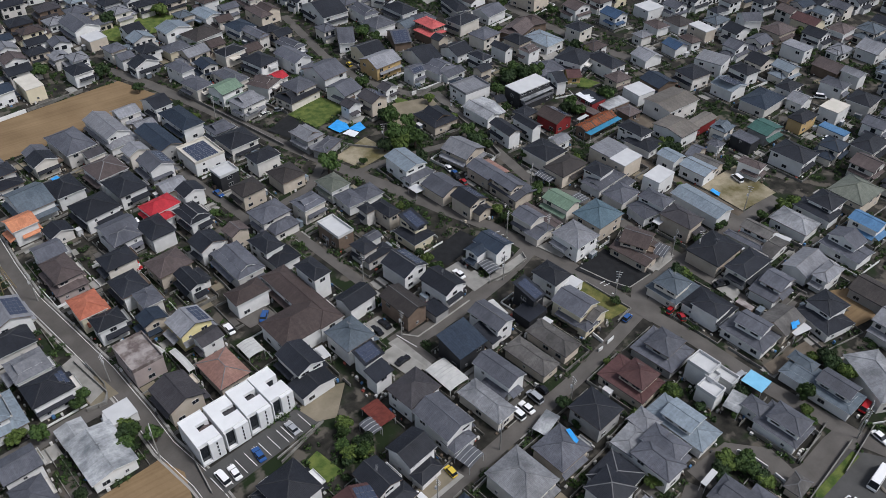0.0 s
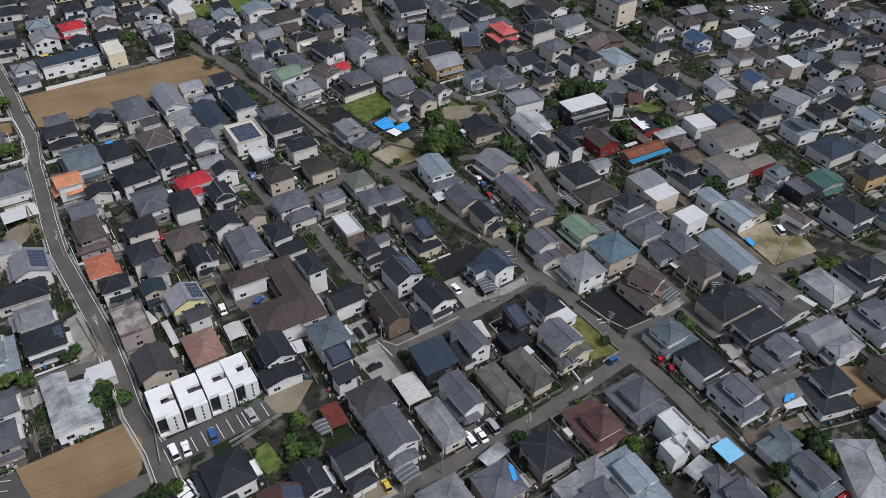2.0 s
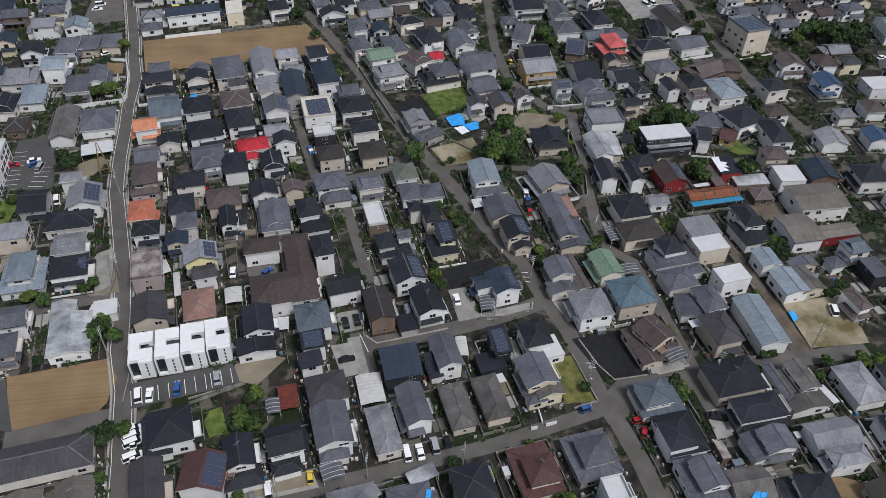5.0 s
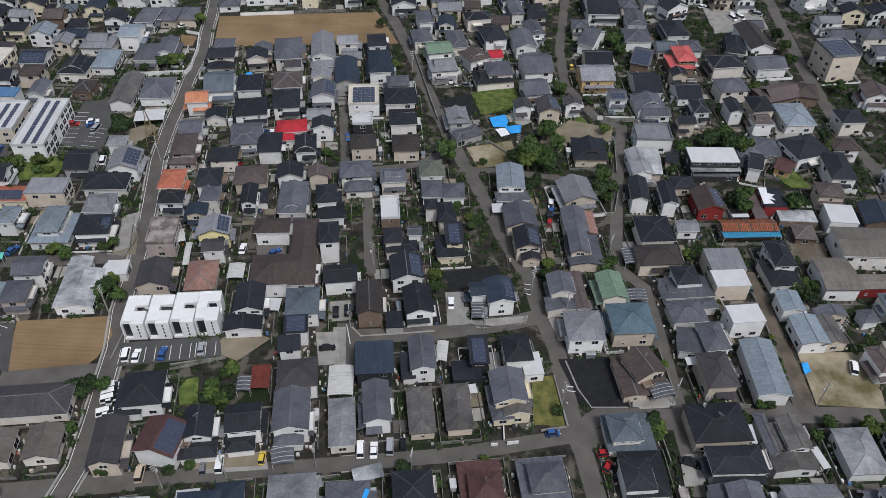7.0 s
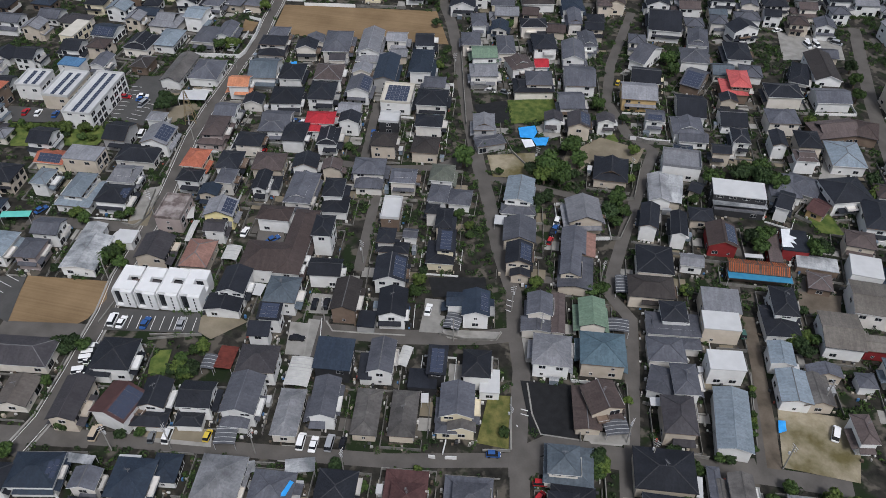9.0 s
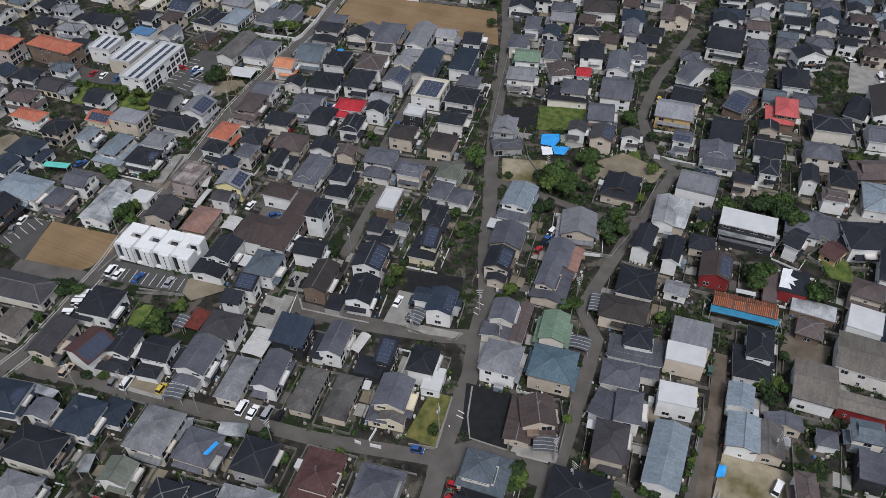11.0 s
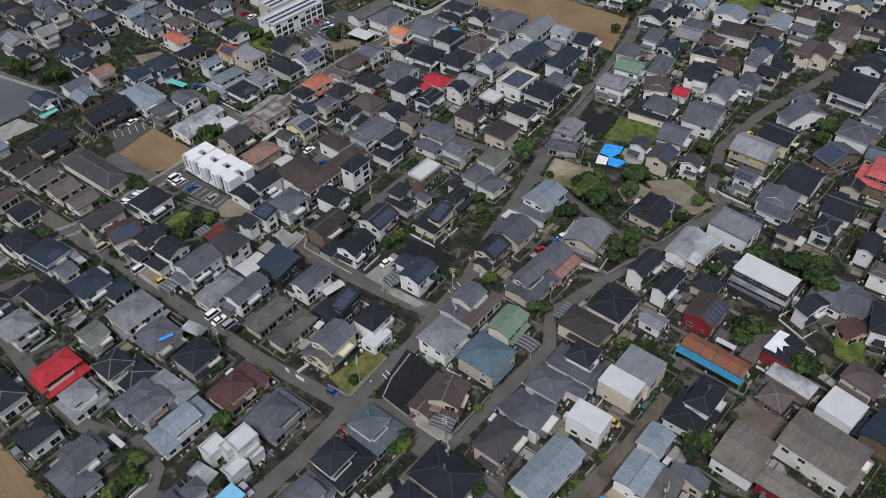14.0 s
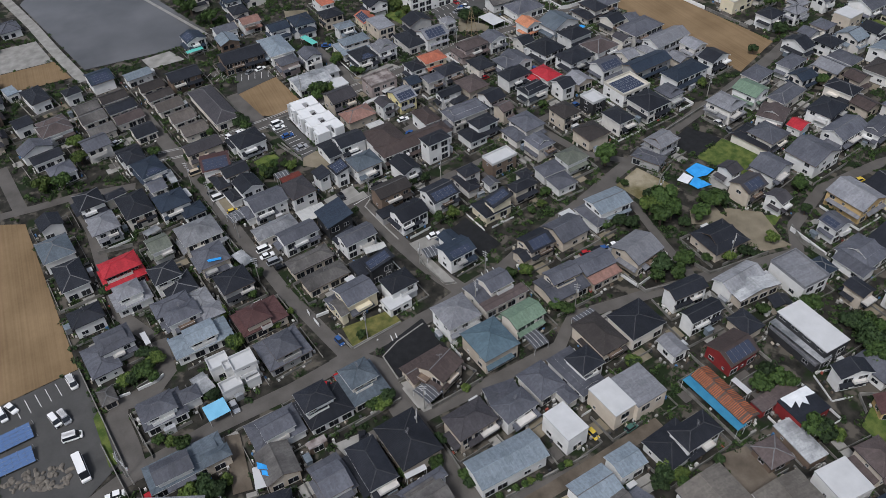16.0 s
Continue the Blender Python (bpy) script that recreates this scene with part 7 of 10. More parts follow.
far_house(-102.5, 214.8, 9.8, 8.2, 8, 5.6, "g0", "dk", "e")
far_house(-97.6, 215.5, 6.0, 6.6, 8, 3.2, "h", "dk", "e")
far_house(-101.7, 226.4, 9.2, 8.0, 5, 5.4, "g1", "bp", "w")
far_house(-101.9, 238.2, 8.6, 7.1, 3, 5.6, "g1", "lg", "w")
far_house(-106.2, 237.9, 4.1, 5.7, 3, 3.2, "h", "lg", "w")
far_house(-101.2, 249.0, 8.5, 7.1, 8, 5.4, "g0", "nv", "w")
far_house(-105.4, 248.4, 4.5, 5.7, 8, 3.2, "h", "nv", "w")
far_house(-102.7, 261.8, 9.7, 7.6, 2, 5.6, "g0", "bp", "v")
far_house(-103.1, 273.4, 9.7, 8.7, 7, 3.4, "g0", "dk", "b")
far_house(-102.4, 295.7, 9.3, 8.8, 2, 5.4, "h", "bp", "w")
far_house(-101.0, 318.5, 9.0, 7.7, 4, 5.6, "h", "dk", "w")
far_house(-105.5, 318.2, 5.4, 6.1, 4, 3.2, "h", "dk", "w")
far_house(-90.0, 237.8, 9.2, 7.2, 8, 5.6, "g0", "dk", "w")
far_house(-89.0, 250.4, 9.7, 7.5, 7, 5.6, "h", "br", "c")
far_house(-84.2, 251.0, 5.9, 6.0, 7, 3.2, "h", "br", "c")
far_house(-90.9, 262.1, 10.4, 9.4, 4, 5.6, "h", "dk", "b")
far_house(-89.1, 285.1, 10.8, 7.3, 5, 5.6, "g0", "dk", "e")
far_house(-90.7, 306.1, 10.8, 7.5, 6, 3.4, "h", "gy", "w")
far_house(-96.1, 305.5, 4.5, 6.0, 6, 3.2, "h", "gy", "w")
far_house(-89.9, 318.3, 10.5, 8.5, 5, 5.6, "h", "dk", "w")
far_house(-95.1, 317.9, 5.6, 6.8, 5, 3.2, "h", "dk", "w")
far_house(-89.5, 330.5, 8.0, 7.4, 4, 5.4, "g0", "dk", "e")
far_house(-85.5, 330.7, 4.2, 5.9, 4, 3.2, "h", "dk", "e")
far_house(-77.4, 259.6, 8.1, 9.2, 9, 3.4, "h", "lg", "w")
far_house(-73.4, 260.2, 6.0, 7.4, 9, 3.2, "h", "lg", "w")
far_house(-76.6, 271.9, 10.4, 8.9, 5, 5.4, "h", "pg", "b")
far_house(-77.0, 295.8, 8.2, 7.3, 4, 3.4, "g0", "gy", "w")
far_house(-81.1, 295.5, 5.3, 5.8, 4, 3.2, "h", "gy", "w")
far_house(-76.8, 318.5, 9.7, 8.3, 4, 5.6, "h", "bg", "w")
far_house(-72.0, 318.9, 4.2, 6.7, 4, 3.2, "h", "bg", "w")
far_house(-66.5, 260.4, 10.4, 9.3, 5, 5.4, "h", "gy", "c")
far_house(-61.3, 260.8, 5.9, 7.4, 5, 3.2, "h", "gy", "c")
far_house(-63.7, 273.0, 8.0, 7.0, 9, 5.4, "h", "lb", "w")
far_house(-64.5, 284.6, 10.9, 7.6, 5, 5.6, "h", "dk", "v")
far_house(-65.7, 296.6, 9.0, 9.4, 7, 5.6, "g1", "dk", "w")
far_house(-65.1, 308.3, 8.7, 9.3, 7, 5.6, "h", "bg", "w")
far_house(-69.4, 307.7, 5.9, 7.4, 7, 3.2, "h", "bg", "w")
far_house(-53.4, 216.2, 9.9, 7.8, 8, 5.6, "g1", "lb", "e")
far_house(-58.3, 215.5, 4.2, 6.2, 8, 3.2, "h", "lb", "e")
far_house(-53.2, 227.5, 8.4, 8.7, 9, 5.6, "g0", "dk", "w")
far_house(-49.1, 228.2, 4.7, 7.0, 9, 3.2, "h", "dk", "w")
far_house(-51.4, 249.7, 8.4, 8.9, 8, 5.6, "h", "lg", "v")
far_house(-47.3, 250.3, 5.6, 7.1, 8, 3.2, "h", "lg", "v")
far_house(-52.0, 261.8, 8.6, 8.5, 10, 5.6, "h", "dk", "w")
far_house(-51.7, 285.2, 9.0, 8.3, 4, 5.6, "h", "dk", "w")
far_house(-52.4, 296.6, 9.9, 8.8, 8, 5.4, "g1", "pg", "v")
far_house(-57.3, 295.9, 4.2, 7.1, 8, 3.2, "h", "pg", "v")
far_house(-40.0, 191.2, 10.4, 9.2, 11, 5.6, "g0", "lg", "t")
far_house(-45.1, 190.2, 4.5, 7.4, 11, 3.2, "h", "lg", "t")
far_house(-38.7, 251.0, 10.3, 7.3, 7, 5.6, "h", "dk", "e")
far_house(-41.2, 273.5, 9.4, 7.7, 6, 5.6, "h", "nv", "w")
far_house(-41.1, 284.9, 8.2, 8.6, 9, 5.4, "h", "pg", "e")
far_house(-37.0, 285.5, 4.8, 6.9, 9, 3.2, "h", "pg", "e")
far_house(-27.5, 248.6, 10.4, 8.5, 9, 5.4, "h", "dk", "t")
far_house(-26.7, 259.6, 10.9, 7.4, 8, 3.4, "g1", "gy", "w")
far_house(-26.3, 272.6, 11.0, 9.4, 7, 5.4, "g1", "bp", "e")
far_house(-20.9, 273.3, 4.4, 7.5, 7, 3.2, "h", "bp", "e")
far_house(-26.5, 284.0, 8.4, 8.8, 10, 5.4, "h", "nv", "e")
far_house(-28.6, 295.4, 8.2, 9.4, 9, 3.4, "g0", "dk", "c")
far_house(-32.6, 294.8, 5.1, 7.5, 9, 3.2, "h", "dk", "c")
far_house(-14.2, 239.1, 9.0, 8.3, 12, 5.6, "h", "br", "w")
far_house(-18.6, 238.2, 4.6, 6.6, 12, 3.2, "h", "br", "w")
far_house(-14.0, 261.4, 9.4, 8.5, 9, 5.6, "g0", "bg", "w")
far_house(-18.7, 260.7, 5.1, 6.8, 9, 3.2, "h", "bg", "w")
far_house(-13.9, 273.5, 8.6, 7.7, 10, 5.4, "g0", "gy", "v")
far_house(-9.7, 274.3, 4.2, 6.1, 10, 3.2, "h", "gy", "v")
far_house(-2.1, 249.7, 9.2, 9.1, 6, 3.4, "h", "br", "w")
far_house(2.5, 250.2, 5.4, 7.3, 6, 3.2, "h", "br", "w")
far_house(-3.1, 260.9, 9.8, 8.4, 9, 5.6, "g1", "bg", "c")
far_house(-7.9, 260.2, 4.8, 6.7, 9, 3.2, "h", "bg", "c")
far_house(-2.7, 273.6, 8.6, 8.4, 10, 5.6, "g0", "dk", "v")
far_house(-2.5, 295.6, 10.3, 8.9, 10, 3.4, "h", "gy", "b")
far_house(9.6, 249.5, 8.7, 7.9, 10, 5.6, "h", "pg", "t")
far_house(13.9, 250.2, 5.7, 6.3, 10, 3.2, "h", "pg", "t")
far_house(9.6, 260.6, 10.5, 7.7, 8, 3.4, "h", "dk", "c")
far_house(4.4, 259.8, 4.0, 6.2, 8, 3.2, "h", "dk", "c")
far_house(11.5, 272.0, 10.1, 8.4, 10, 3.4, "h", "nv", "w")
far_house(16.4, 272.8, 4.6, 6.7, 10, 3.2, "h", "nv", "w")
far_house(9.4, 296.4, 10.0, 9.2, 6, 3.4, "g1", "lg", "w")
far_house(14.4, 297.0, 5.7, 7.4, 6, 3.2, "h", "lg", "w")
far_house(22.1, 215.6, 10.3, 7.5, 11, 5.6, "g1", "dk", "w")
far_house(23.5, 226.7, 10.6, 8.9, 9, 3.4, "h", "nv", "w")
far_house(18.3, 225.8, 4.8, 7.1, 9, 3.2, "h", "nv", "w")
far_house(21.2, 238.3, 10.3, 8.3, 10, 5.4, "g0", "dk", "w")
far_house(23.0, 249.9, 8.7, 8.2, 12, 3.4, "g0", "pg", "v")
far_house(22.6, 271.8, 10.9, 7.5, 8, 3.4, "h", "gy", "v")
far_house(23.5, 285.1, 10.4, 7.1, 6, 5.6, "h", "nv", "w")
far_house(21.2, 296.3, 9.9, 7.1, 6, 5.4, "h", "lb", "v")
far_house(35.2, 215.6, 9.3, 8.3, 9, 5.6, "g0", "bp", "w")
far_house(30.6, 214.9, 5.0, 6.6, 9, 3.2, "h", "bp", "w")
far_house(35.2, 238.4, 9.7, 7.1, 11, 5.6, "g1", "pg", "w")
far_house(30.4, 237.4, 5.3, 5.7, 11, 3.2, "h", "pg", "w")
far_house(34.5, 249.4, 10.2, 8.0, 11, 5.4, "g0", "gy", "b")
far_house(33.8, 260.9, 8.0, 9.4, 10, 3.4, "h", "br", "w")
far_house(37.7, 261.6, 5.1, 7.5, 10, 3.2, "h", "br", "w")
far_house(34.9, 272.7, 8.9, 8.7, 7, 5.6, "h", "dk", "w")
far_house(35.0, 284.3, 10.0, 8.3, 7, 3.4, "g0", "gy", "v")
far_house(30.0, 283.8, 5.7, 6.7, 7, 3.2, "h", "gy", "v")
far_house(35.1, 297.0, 10.8, 7.9, 7, 5.6, "g1", "dk", "w")
far_house(46.1, -62.4, 9.0, 8.7, 3, 5.6, "g1", "lg", "e")
far_house(48.7, 167.8, 8.3, 9.0, 9, 3.4, "g0", "bg", "e")
far_house(47.3, 215.6, 8.0, 8.3, 11, 3.4, "g0", "bg", "t")
far_house(49.0, 225.8, 10.0, 7.2, 9, 5.6, "g0", "dk", "w")
far_house(46.8, 238.6, 8.9, 8.3, 7, 5.6, "g0", "bg", "w")
far_house(51.2, 239.1, 4.9, 6.6, 7, 3.2, "h", "bg", "w")
far_house(47.4, 249.8, 10.2, 9.2, 8, 5.6, "h", "dk", "v")
far_house(42.3, 249.1, 5.3, 7.4, 8, 3.2, "h", "dk", "v")
far_house(48.6, 261.8, 10.2, 7.9, 7, 5.6, "g0", "lb", "v")
far_house(48.1, 284.3, 9.0, 8.3, 8, 5.6, "h", "nv", "b")
far_house(43.6, 283.7, 5.6, 6.6, 8, 3.2, "h", "nv", "b")
far_house(48.0, 295.5, 9.3, 8.2, 7, 5.6, "g1", "lb", "w")
far_house(59.3, 169.1, 8.5, 9.2, 4, 3.4, "h", "gy", "w")
far_house(59.9, 215.4, 10.7, 8.2, 10, 3.4, "h", "gy", "w")
far_house(61.1, 236.6, 8.3, 7.2, 6, 5.6, "g1", "nv", "w")
far_house(65.2, 237.0, 4.4, 5.7, 6, 3.2, "h", "nv", "w")
far_house(60.1, 250.8, 8.8, 9.0, 9, 3.4, "h", "gy", "t")
far_house(55.8, 250.1, 5.3, 7.2, 9, 3.2, "h", "gy", "t")
far_house(61.5, 272.4, 8.8, 7.9, 7, 5.6, "g0", "lg", "w")
far_house(58.9, 284.9, 10.4, 7.6, 9, 5.6, "h", "dk", "b")
far_house(53.7, 284.1, 4.7, 6.1, 9, 3.2, "h", "dk", "b")
far_house(60.1, 297.0, 10.8, 8.3, 10, 3.4, "g1", "bp", "b")
far_house(71.2, 227.0, 10.9, 7.6, 10, 5.4, "h", "dk", "e")
far_house(73.8, 238.9, 9.9, 7.4, 11, 5.4, "h", "br", "w")
far_house(72.9, 261.5, 8.4, 9.5, 8, 3.4, "h", "bg", "w")
far_house(68.7, 260.9, 4.8, 7.6, 8, 3.2, "h", "bg", "w")
far_house(71.9, 282.7, 10.6, 7.4, 7, 3.4, "g0", "dk", "t")
far_house(66.6, 282.1, 4.5, 5.9, 7, 3.2, "h", "dk", "t")
far_house(84.5, 226.8, 8.0, 7.6, 10, 5.6, "g0", "bp", "v")
far_house(80.5, 226.1, 5.2, 6.1, 10, 3.2, "h", "bp", "v")
far_house(85.6, 237.0, 8.2, 8.5, 8, 5.6, "h", "dk", "w")
far_house(89.6, 237.6, 5.2, 6.8, 8, 3.2, "h", "dk", "w")
far_house(85.2, 248.4, 9.3, 9.2, 8, 3.4, "h", "lb", "w")
far_house(80.6, 247.8, 5.6, 7.4, 8, 3.2, "h", "lb", "w")
far_house(85.9, 260.9, 10.4, 9.0, 9, 5.6, "h", "dk", "w")
far_house(98.4, 100.7, 9.5, 7.4, 5, 5.4, "h", "br", "w")
far_house(93.6, 100.3, 5.6, 5.9, 5, 3.2, "h", "br", "w")
far_house(97.3, 225.3, 8.2, 7.4, 12, 5.6, "h", "gy", "w")
far_house(98.9, 238.1, 9.6, 7.9, 10, 5.6, "h", "dk", "w")
far_house(96.6, 250.1, 10.6, 9.5, 8, 3.4, "g1", "dk", "w")
far_house(91.3, 249.4, 4.1, 7.6, 8, 3.2, "h", "dk", "w")
far_house(111.1, -27.8, 9.9, 9.3, 5, 3.4, "g0", "dk", "v")
far_house(106.2, -28.2, 4.2, 7.5, 5, 3.2, "h", "dk", "v")
far_house(109.6, -16.1, 9.2, 8.8, 4, 5.4, "g1", "bp", "e")
far_house(114.2, -15.8, 5.8, 7.0, 4, 3.2, "h", "bp", "e")
far_house(110.4, -3.0, 8.5, 7.7, 8, 5.6, "h", "nv", "v")
far_house(106.2, -3.6, 5.6, 6.2, 8, 3.2, "h", "nv", "v")
far_house(109.5, 236.7, 10.3, 7.6, 10, 5.4, "g0", "lg", "w")
far_house(110.6, 250.3, 9.0, 7.0, 9, 5.4, "h", "pg", "w")
far_house(106.2, 249.6, 4.3, 5.6, 9, 3.2, "h", "pg", "w")
far_house(121.2, 135.4, 10.1, 9.1, 1, 5.6, "g1", "bp", "w")
far_house(121.5, 168.4, 9.9, 7.2, 8, 5.6, "g0", "dk", "w")
far_house(116.6, 167.7, 5.3, 5.8, 8, 3.2, "h", "dk", "w")
far_house(122.1, 180.2, 9.7, 8.9, 6, 5.6, "g0", "gy", "w")
far_house(121.2, 193.3, 9.7, 7.2, 9, 5.6, "g0", "lg", "w")
far_house(123.6, 226.2, 8.5, 8.2, 8, 5.6, "h", "dk", "v")
far_house(127.8, 226.8, 4.0, 6.6, 8, 3.2, "h", "dk", "v")
far_house(123.2, 237.3, 9.7, 9.2, 8, 5.6, "g1", "lg", "w")
far_house(118.4, 236.6, 5.0, 7.3, 8, 3.2, "h", "lg", "w")
far_house(123.1, 248.5, 8.3, 8.5, 7, 3.4, "g0", "lb", "w")
far_house(123.5, 262.3, 10.2, 8.5, 9, 5.4, "g1", "dk", "w")
far_house(128.6, 263.1, 4.3, 6.8, 9, 3.2, "h", "dk", "w")
far_house(134.5, -15.5, 8.1, 7.2, 6, 5.6, "g1", "nv", "b")
far_house(135.8, -3.7, 8.4, 8.3, 7, 5.6, "g1", "gy", "w")
far_house(135.3, 134.8, 9.2, 9.4, 1, 5.6, "h", "br", "w")
far_house(135.7, 167.9, 8.9, 8.3, 3, 5.6, "g0", "gy", "w")
far_house(135.6, 181.8, 10.9, 9.2, 8, 5.6, "h", "gy", "v")
far_house(141.0, 182.5, 4.7, 7.4, 8, 3.2, "h", "gy", "v")
far_house(134.3, 203.0, 10.9, 7.2, 5, 5.6, "g1", "dk", "c")
far_house(128.8, 202.5, 5.8, 5.8, 5, 3.2, "h", "dk", "c")
far_house(135.4, 215.1, 10.0, 8.4, 9, 5.6, "h", "lg", "w")
far_house(134.0, 226.4, 8.4, 7.2, 10, 5.4, "h", "nv", "w")
far_house(134.2, 237.2, 8.6, 7.8, 8, 5.6, "h", "dk", "w")
far_house(138.5, 237.8, 4.8, 6.3, 8, 3.2, "h", "dk", "w")
far_house(134.6, 250.1, 8.9, 8.1, 10, 5.4, "g1", "pg", "w")
far_house(130.2, 249.3, 4.8, 6.5, 10, 3.2, "h", "pg", "w")
far_house(133.6, 271.6, 8.4, 7.4, 11, 5.6, "h", "dk", "w")
far_house(137.7, 272.4, 5.3, 5.9, 11, 3.2, "h", "dk", "w")
far_house(148.6, -4.8, 10.9, 9.5, 4, 5.6, "g1", "gy", "w")
far_house(147.4, 42.2, 8.2, 8.9, 0, 5.6, "g1", "lb", "v")
far_house(143.3, 42.2, 5.0, 7.1, 0, 3.2, "h", "lb", "v")
far_house(148.2, 54.6, 10.5, 8.7, 2, 3.4, "g1", "dk", "v")
far_house(147.3, 66.6, 9.9, 7.3, 3, 5.6, "g1", "gy", "w")
far_house(142.4, 66.3, 4.2, 5.9, 3, 3.2, "h", "gy", "w")
far_house(146.8, 134.4, 8.2, 7.0, 2, 5.4, "h", "pg", "c")
far_house(148.7, 147.2, 10.0, 8.8, 1, 3.4, "g0", "lg", "b")
far_house(143.7, 147.2, 4.8, 7.0, 1, 3.2, "h", "lg", "b")
far_house(148.7, 181.0, 8.9, 8.3, 8, 5.4, "g1", "br", "v")
far_house(144.3, 180.4, 4.2, 6.6, 8, 3.2, "h", "br", "v")
far_house(148.2, 192.3, 9.3, 8.2, 7, 5.4, "h", "br", "e")
far_house(146.4, 203.6, 10.4, 8.3, 10, 5.6, "g1", "dk", "w")
far_house(148.3, 225.4, 10.0, 9.4, 11, 3.4, "g1", "dk", "b")
far_house(143.4, 224.4, 4.7, 7.5, 11, 3.2, "h", "dk", "b")
far_house(146.8, 237.9, 10.8, 7.9, 11, 5.4, "h", "br", "c")
far_house(146.2, 249.1, 10.5, 8.9, 12, 3.4, "g0", "dk", "w")
far_house(141.0, 248.1, 5.3, 7.1, 12, 3.2, "h", "dk", "w")
far_house(159.7, 64.2, 8.6, 8.3, 4, 5.4, "g0", "gy", "v")
far_house(155.4, 63.9, 5.5, 6.6, 4, 3.2, "h", "gy", "v")
far_house(160.3, 76.5, 9.9, 8.6, -2, 5.6, "g1", "dk", "w")
far_house(161.3, 87.9, 10.9, 7.7, 3, 5.6, "h", "bg", "w")
far_house(159.6, 110.2, 8.5, 8.6, -1, 5.4, "g1", "gy", "w")
far_house(160.3, 122.4, 8.1, 8.1, 4, 5.6, "h", "dk", "w")
far_house(160.0, 181.3, 8.7, 8.4, 9, 3.4, "g0", "br", "w")
far_house(155.7, 180.6, 4.6, 6.7, 9, 3.2, "h", "br", "w")
far_house(159.7, 192.0, 8.6, 8.1, 8, 5.6, "h", "pg", "w")
far_house(160.6, 215.0, 9.2, 7.9, 10, 3.4, "g1", "dk", "w")
far_house(156.1, 214.2, 4.4, 6.3, 10, 3.2, "h", "dk", "w")
far_house(160.8, 226.4, 9.6, 7.5, 7, 5.4, "g0", "lg", "t")
far_house(156.0, 225.9, 4.4, 6.0, 7, 3.2, "h", "lg", "t")
far_house(158.6, 238.6, 8.5, 7.1, 10, 5.6, "g1", "lg", "e")
far_house(158.6, 249.8, 10.1, 8.4, 9, 5.4, "g0", "dk", "e")
far_house(171.3, 8.5, 9.2, 8.4, 2, 5.4, "g0", "nv", "e")
far_house(175.9, 8.6, 5.1, 6.7, 2, 3.2, "h", "nv", "e")
far_house(173.8, 110.2, 10.8, 8.2, 1, 5.4, "g1", "dk", "w")
far_house(179.2, 110.3, 4.5, 6.6, 1, 3.2, "h", "dk", "w")
far_house(173.3, 122.4, 9.9, 7.6, 2, 3.4, "g1", "lb", "e")
far_house(173.6, 181.0, 10.0, 7.2, 7, 5.6, "h", "gy", "w")
far_house(168.6, 180.4, 4.5, 5.8, 7, 3.2, "h", "gy", "w")
far_house(173.5, 192.2, 8.1, 7.2, 5, 5.6, "h", "br", "w")
far_house(177.6, 192.6, 4.0, 5.8, 5, 3.2, "h", "br", "w")
far_house(171.2, 203.4, 9.4, 7.0, 10, 5.4, "g0", "lb", "w")
far_house(175.8, 204.3, 5.1, 5.6, 10, 3.2, "h", "lb", "w")
far_house(173.5, 216.3, 9.9, 8.2, 5, 5.4, "h", "br", "b")
far_house(178.5, 216.8, 5.3, 6.6, 5, 3.2, "h", "br", "b")
far_house(185.3, 18.4, 8.8, 8.0, 5, 5.6, "h", "lb", "w")
far_house(180.9, 18.0, 5.1, 6.4, 5, 3.2, "h", "lb", "w")
far_house(185.0, 41.2, 9.5, 7.6, 1, 3.4, "h", "lg", "w")
far_house(180.2, 41.1, 4.3, 6.1, 1, 3.2, "h", "lg", "w")
far_house(186.0, 54.0, 9.6, 9.2, 2, 5.4, "g1", "dk", "w")
far_house(185.4, 99.1, 9.1, 7.1, -2, 5.6, "h", "pg", "w")
far_house(186.1, 112.3, 10.3, 9.2, 2, 3.4, "g1", "dk", "w")
far_house(191.2, 112.5, 4.5, 7.3, 2, 3.2, "h", "dk", "w")
far_house(184.8, 169.4, 9.9, 7.9, 6, 3.4, "h", "gy", "c")
far_house(189.7, 169.9, 4.1, 6.3, 6, 3.2, "h", "gy", "c")
far_house(184.7, 192.9, 9.1, 9.0, 5, 3.4, "g1", "dk", "c")
far_house(180.1, 192.4, 4.4, 7.2, 5, 3.2, "h", "dk", "c")
far_house(184.8, 237.0, 9.8, 7.6, 11, 5.6, "h", "dk", "w")
far_house(197.3, 20.1, 9.3, 9.2, 3, 3.4, "g0", "dk", "w")
far_house(201.9, 20.3, 5.1, 7.4, 3, 3.2, "h", "dk", "w")
far_house(198.0, 76.6, 8.2, 8.6, -2, 5.4, "g1", "bp", "e")
far_house(197.1, 89.0, 9.9, 7.0, -2, 5.6, "h", "dk", "w")
far_house(202.0, 88.8, 4.7, 5.6, -2, 3.2, "h", "dk", "w")
far_house(196.3, 101.4, 8.4, 8.4, 1, 5.4, "h", "nv", "t")
far_house(200.5, 101.5, 6.0, 6.7, 1, 3.2, "h", "nv", "t")
far_house(196.1, 169.6, 9.1, 7.8, 5, 5.4, "g0", "dk", "w")
far_house(200.7, 170.0, 4.8, 6.3, 5, 3.2, "h", "dk", "w")
far_house(198.5, 181.3, 9.5, 7.9, 3, 3.4, "h", "dk", "w")
far_house(203.2, 181.5, 4.2, 6.3, 3, 3.2, "h", "dk", "w")
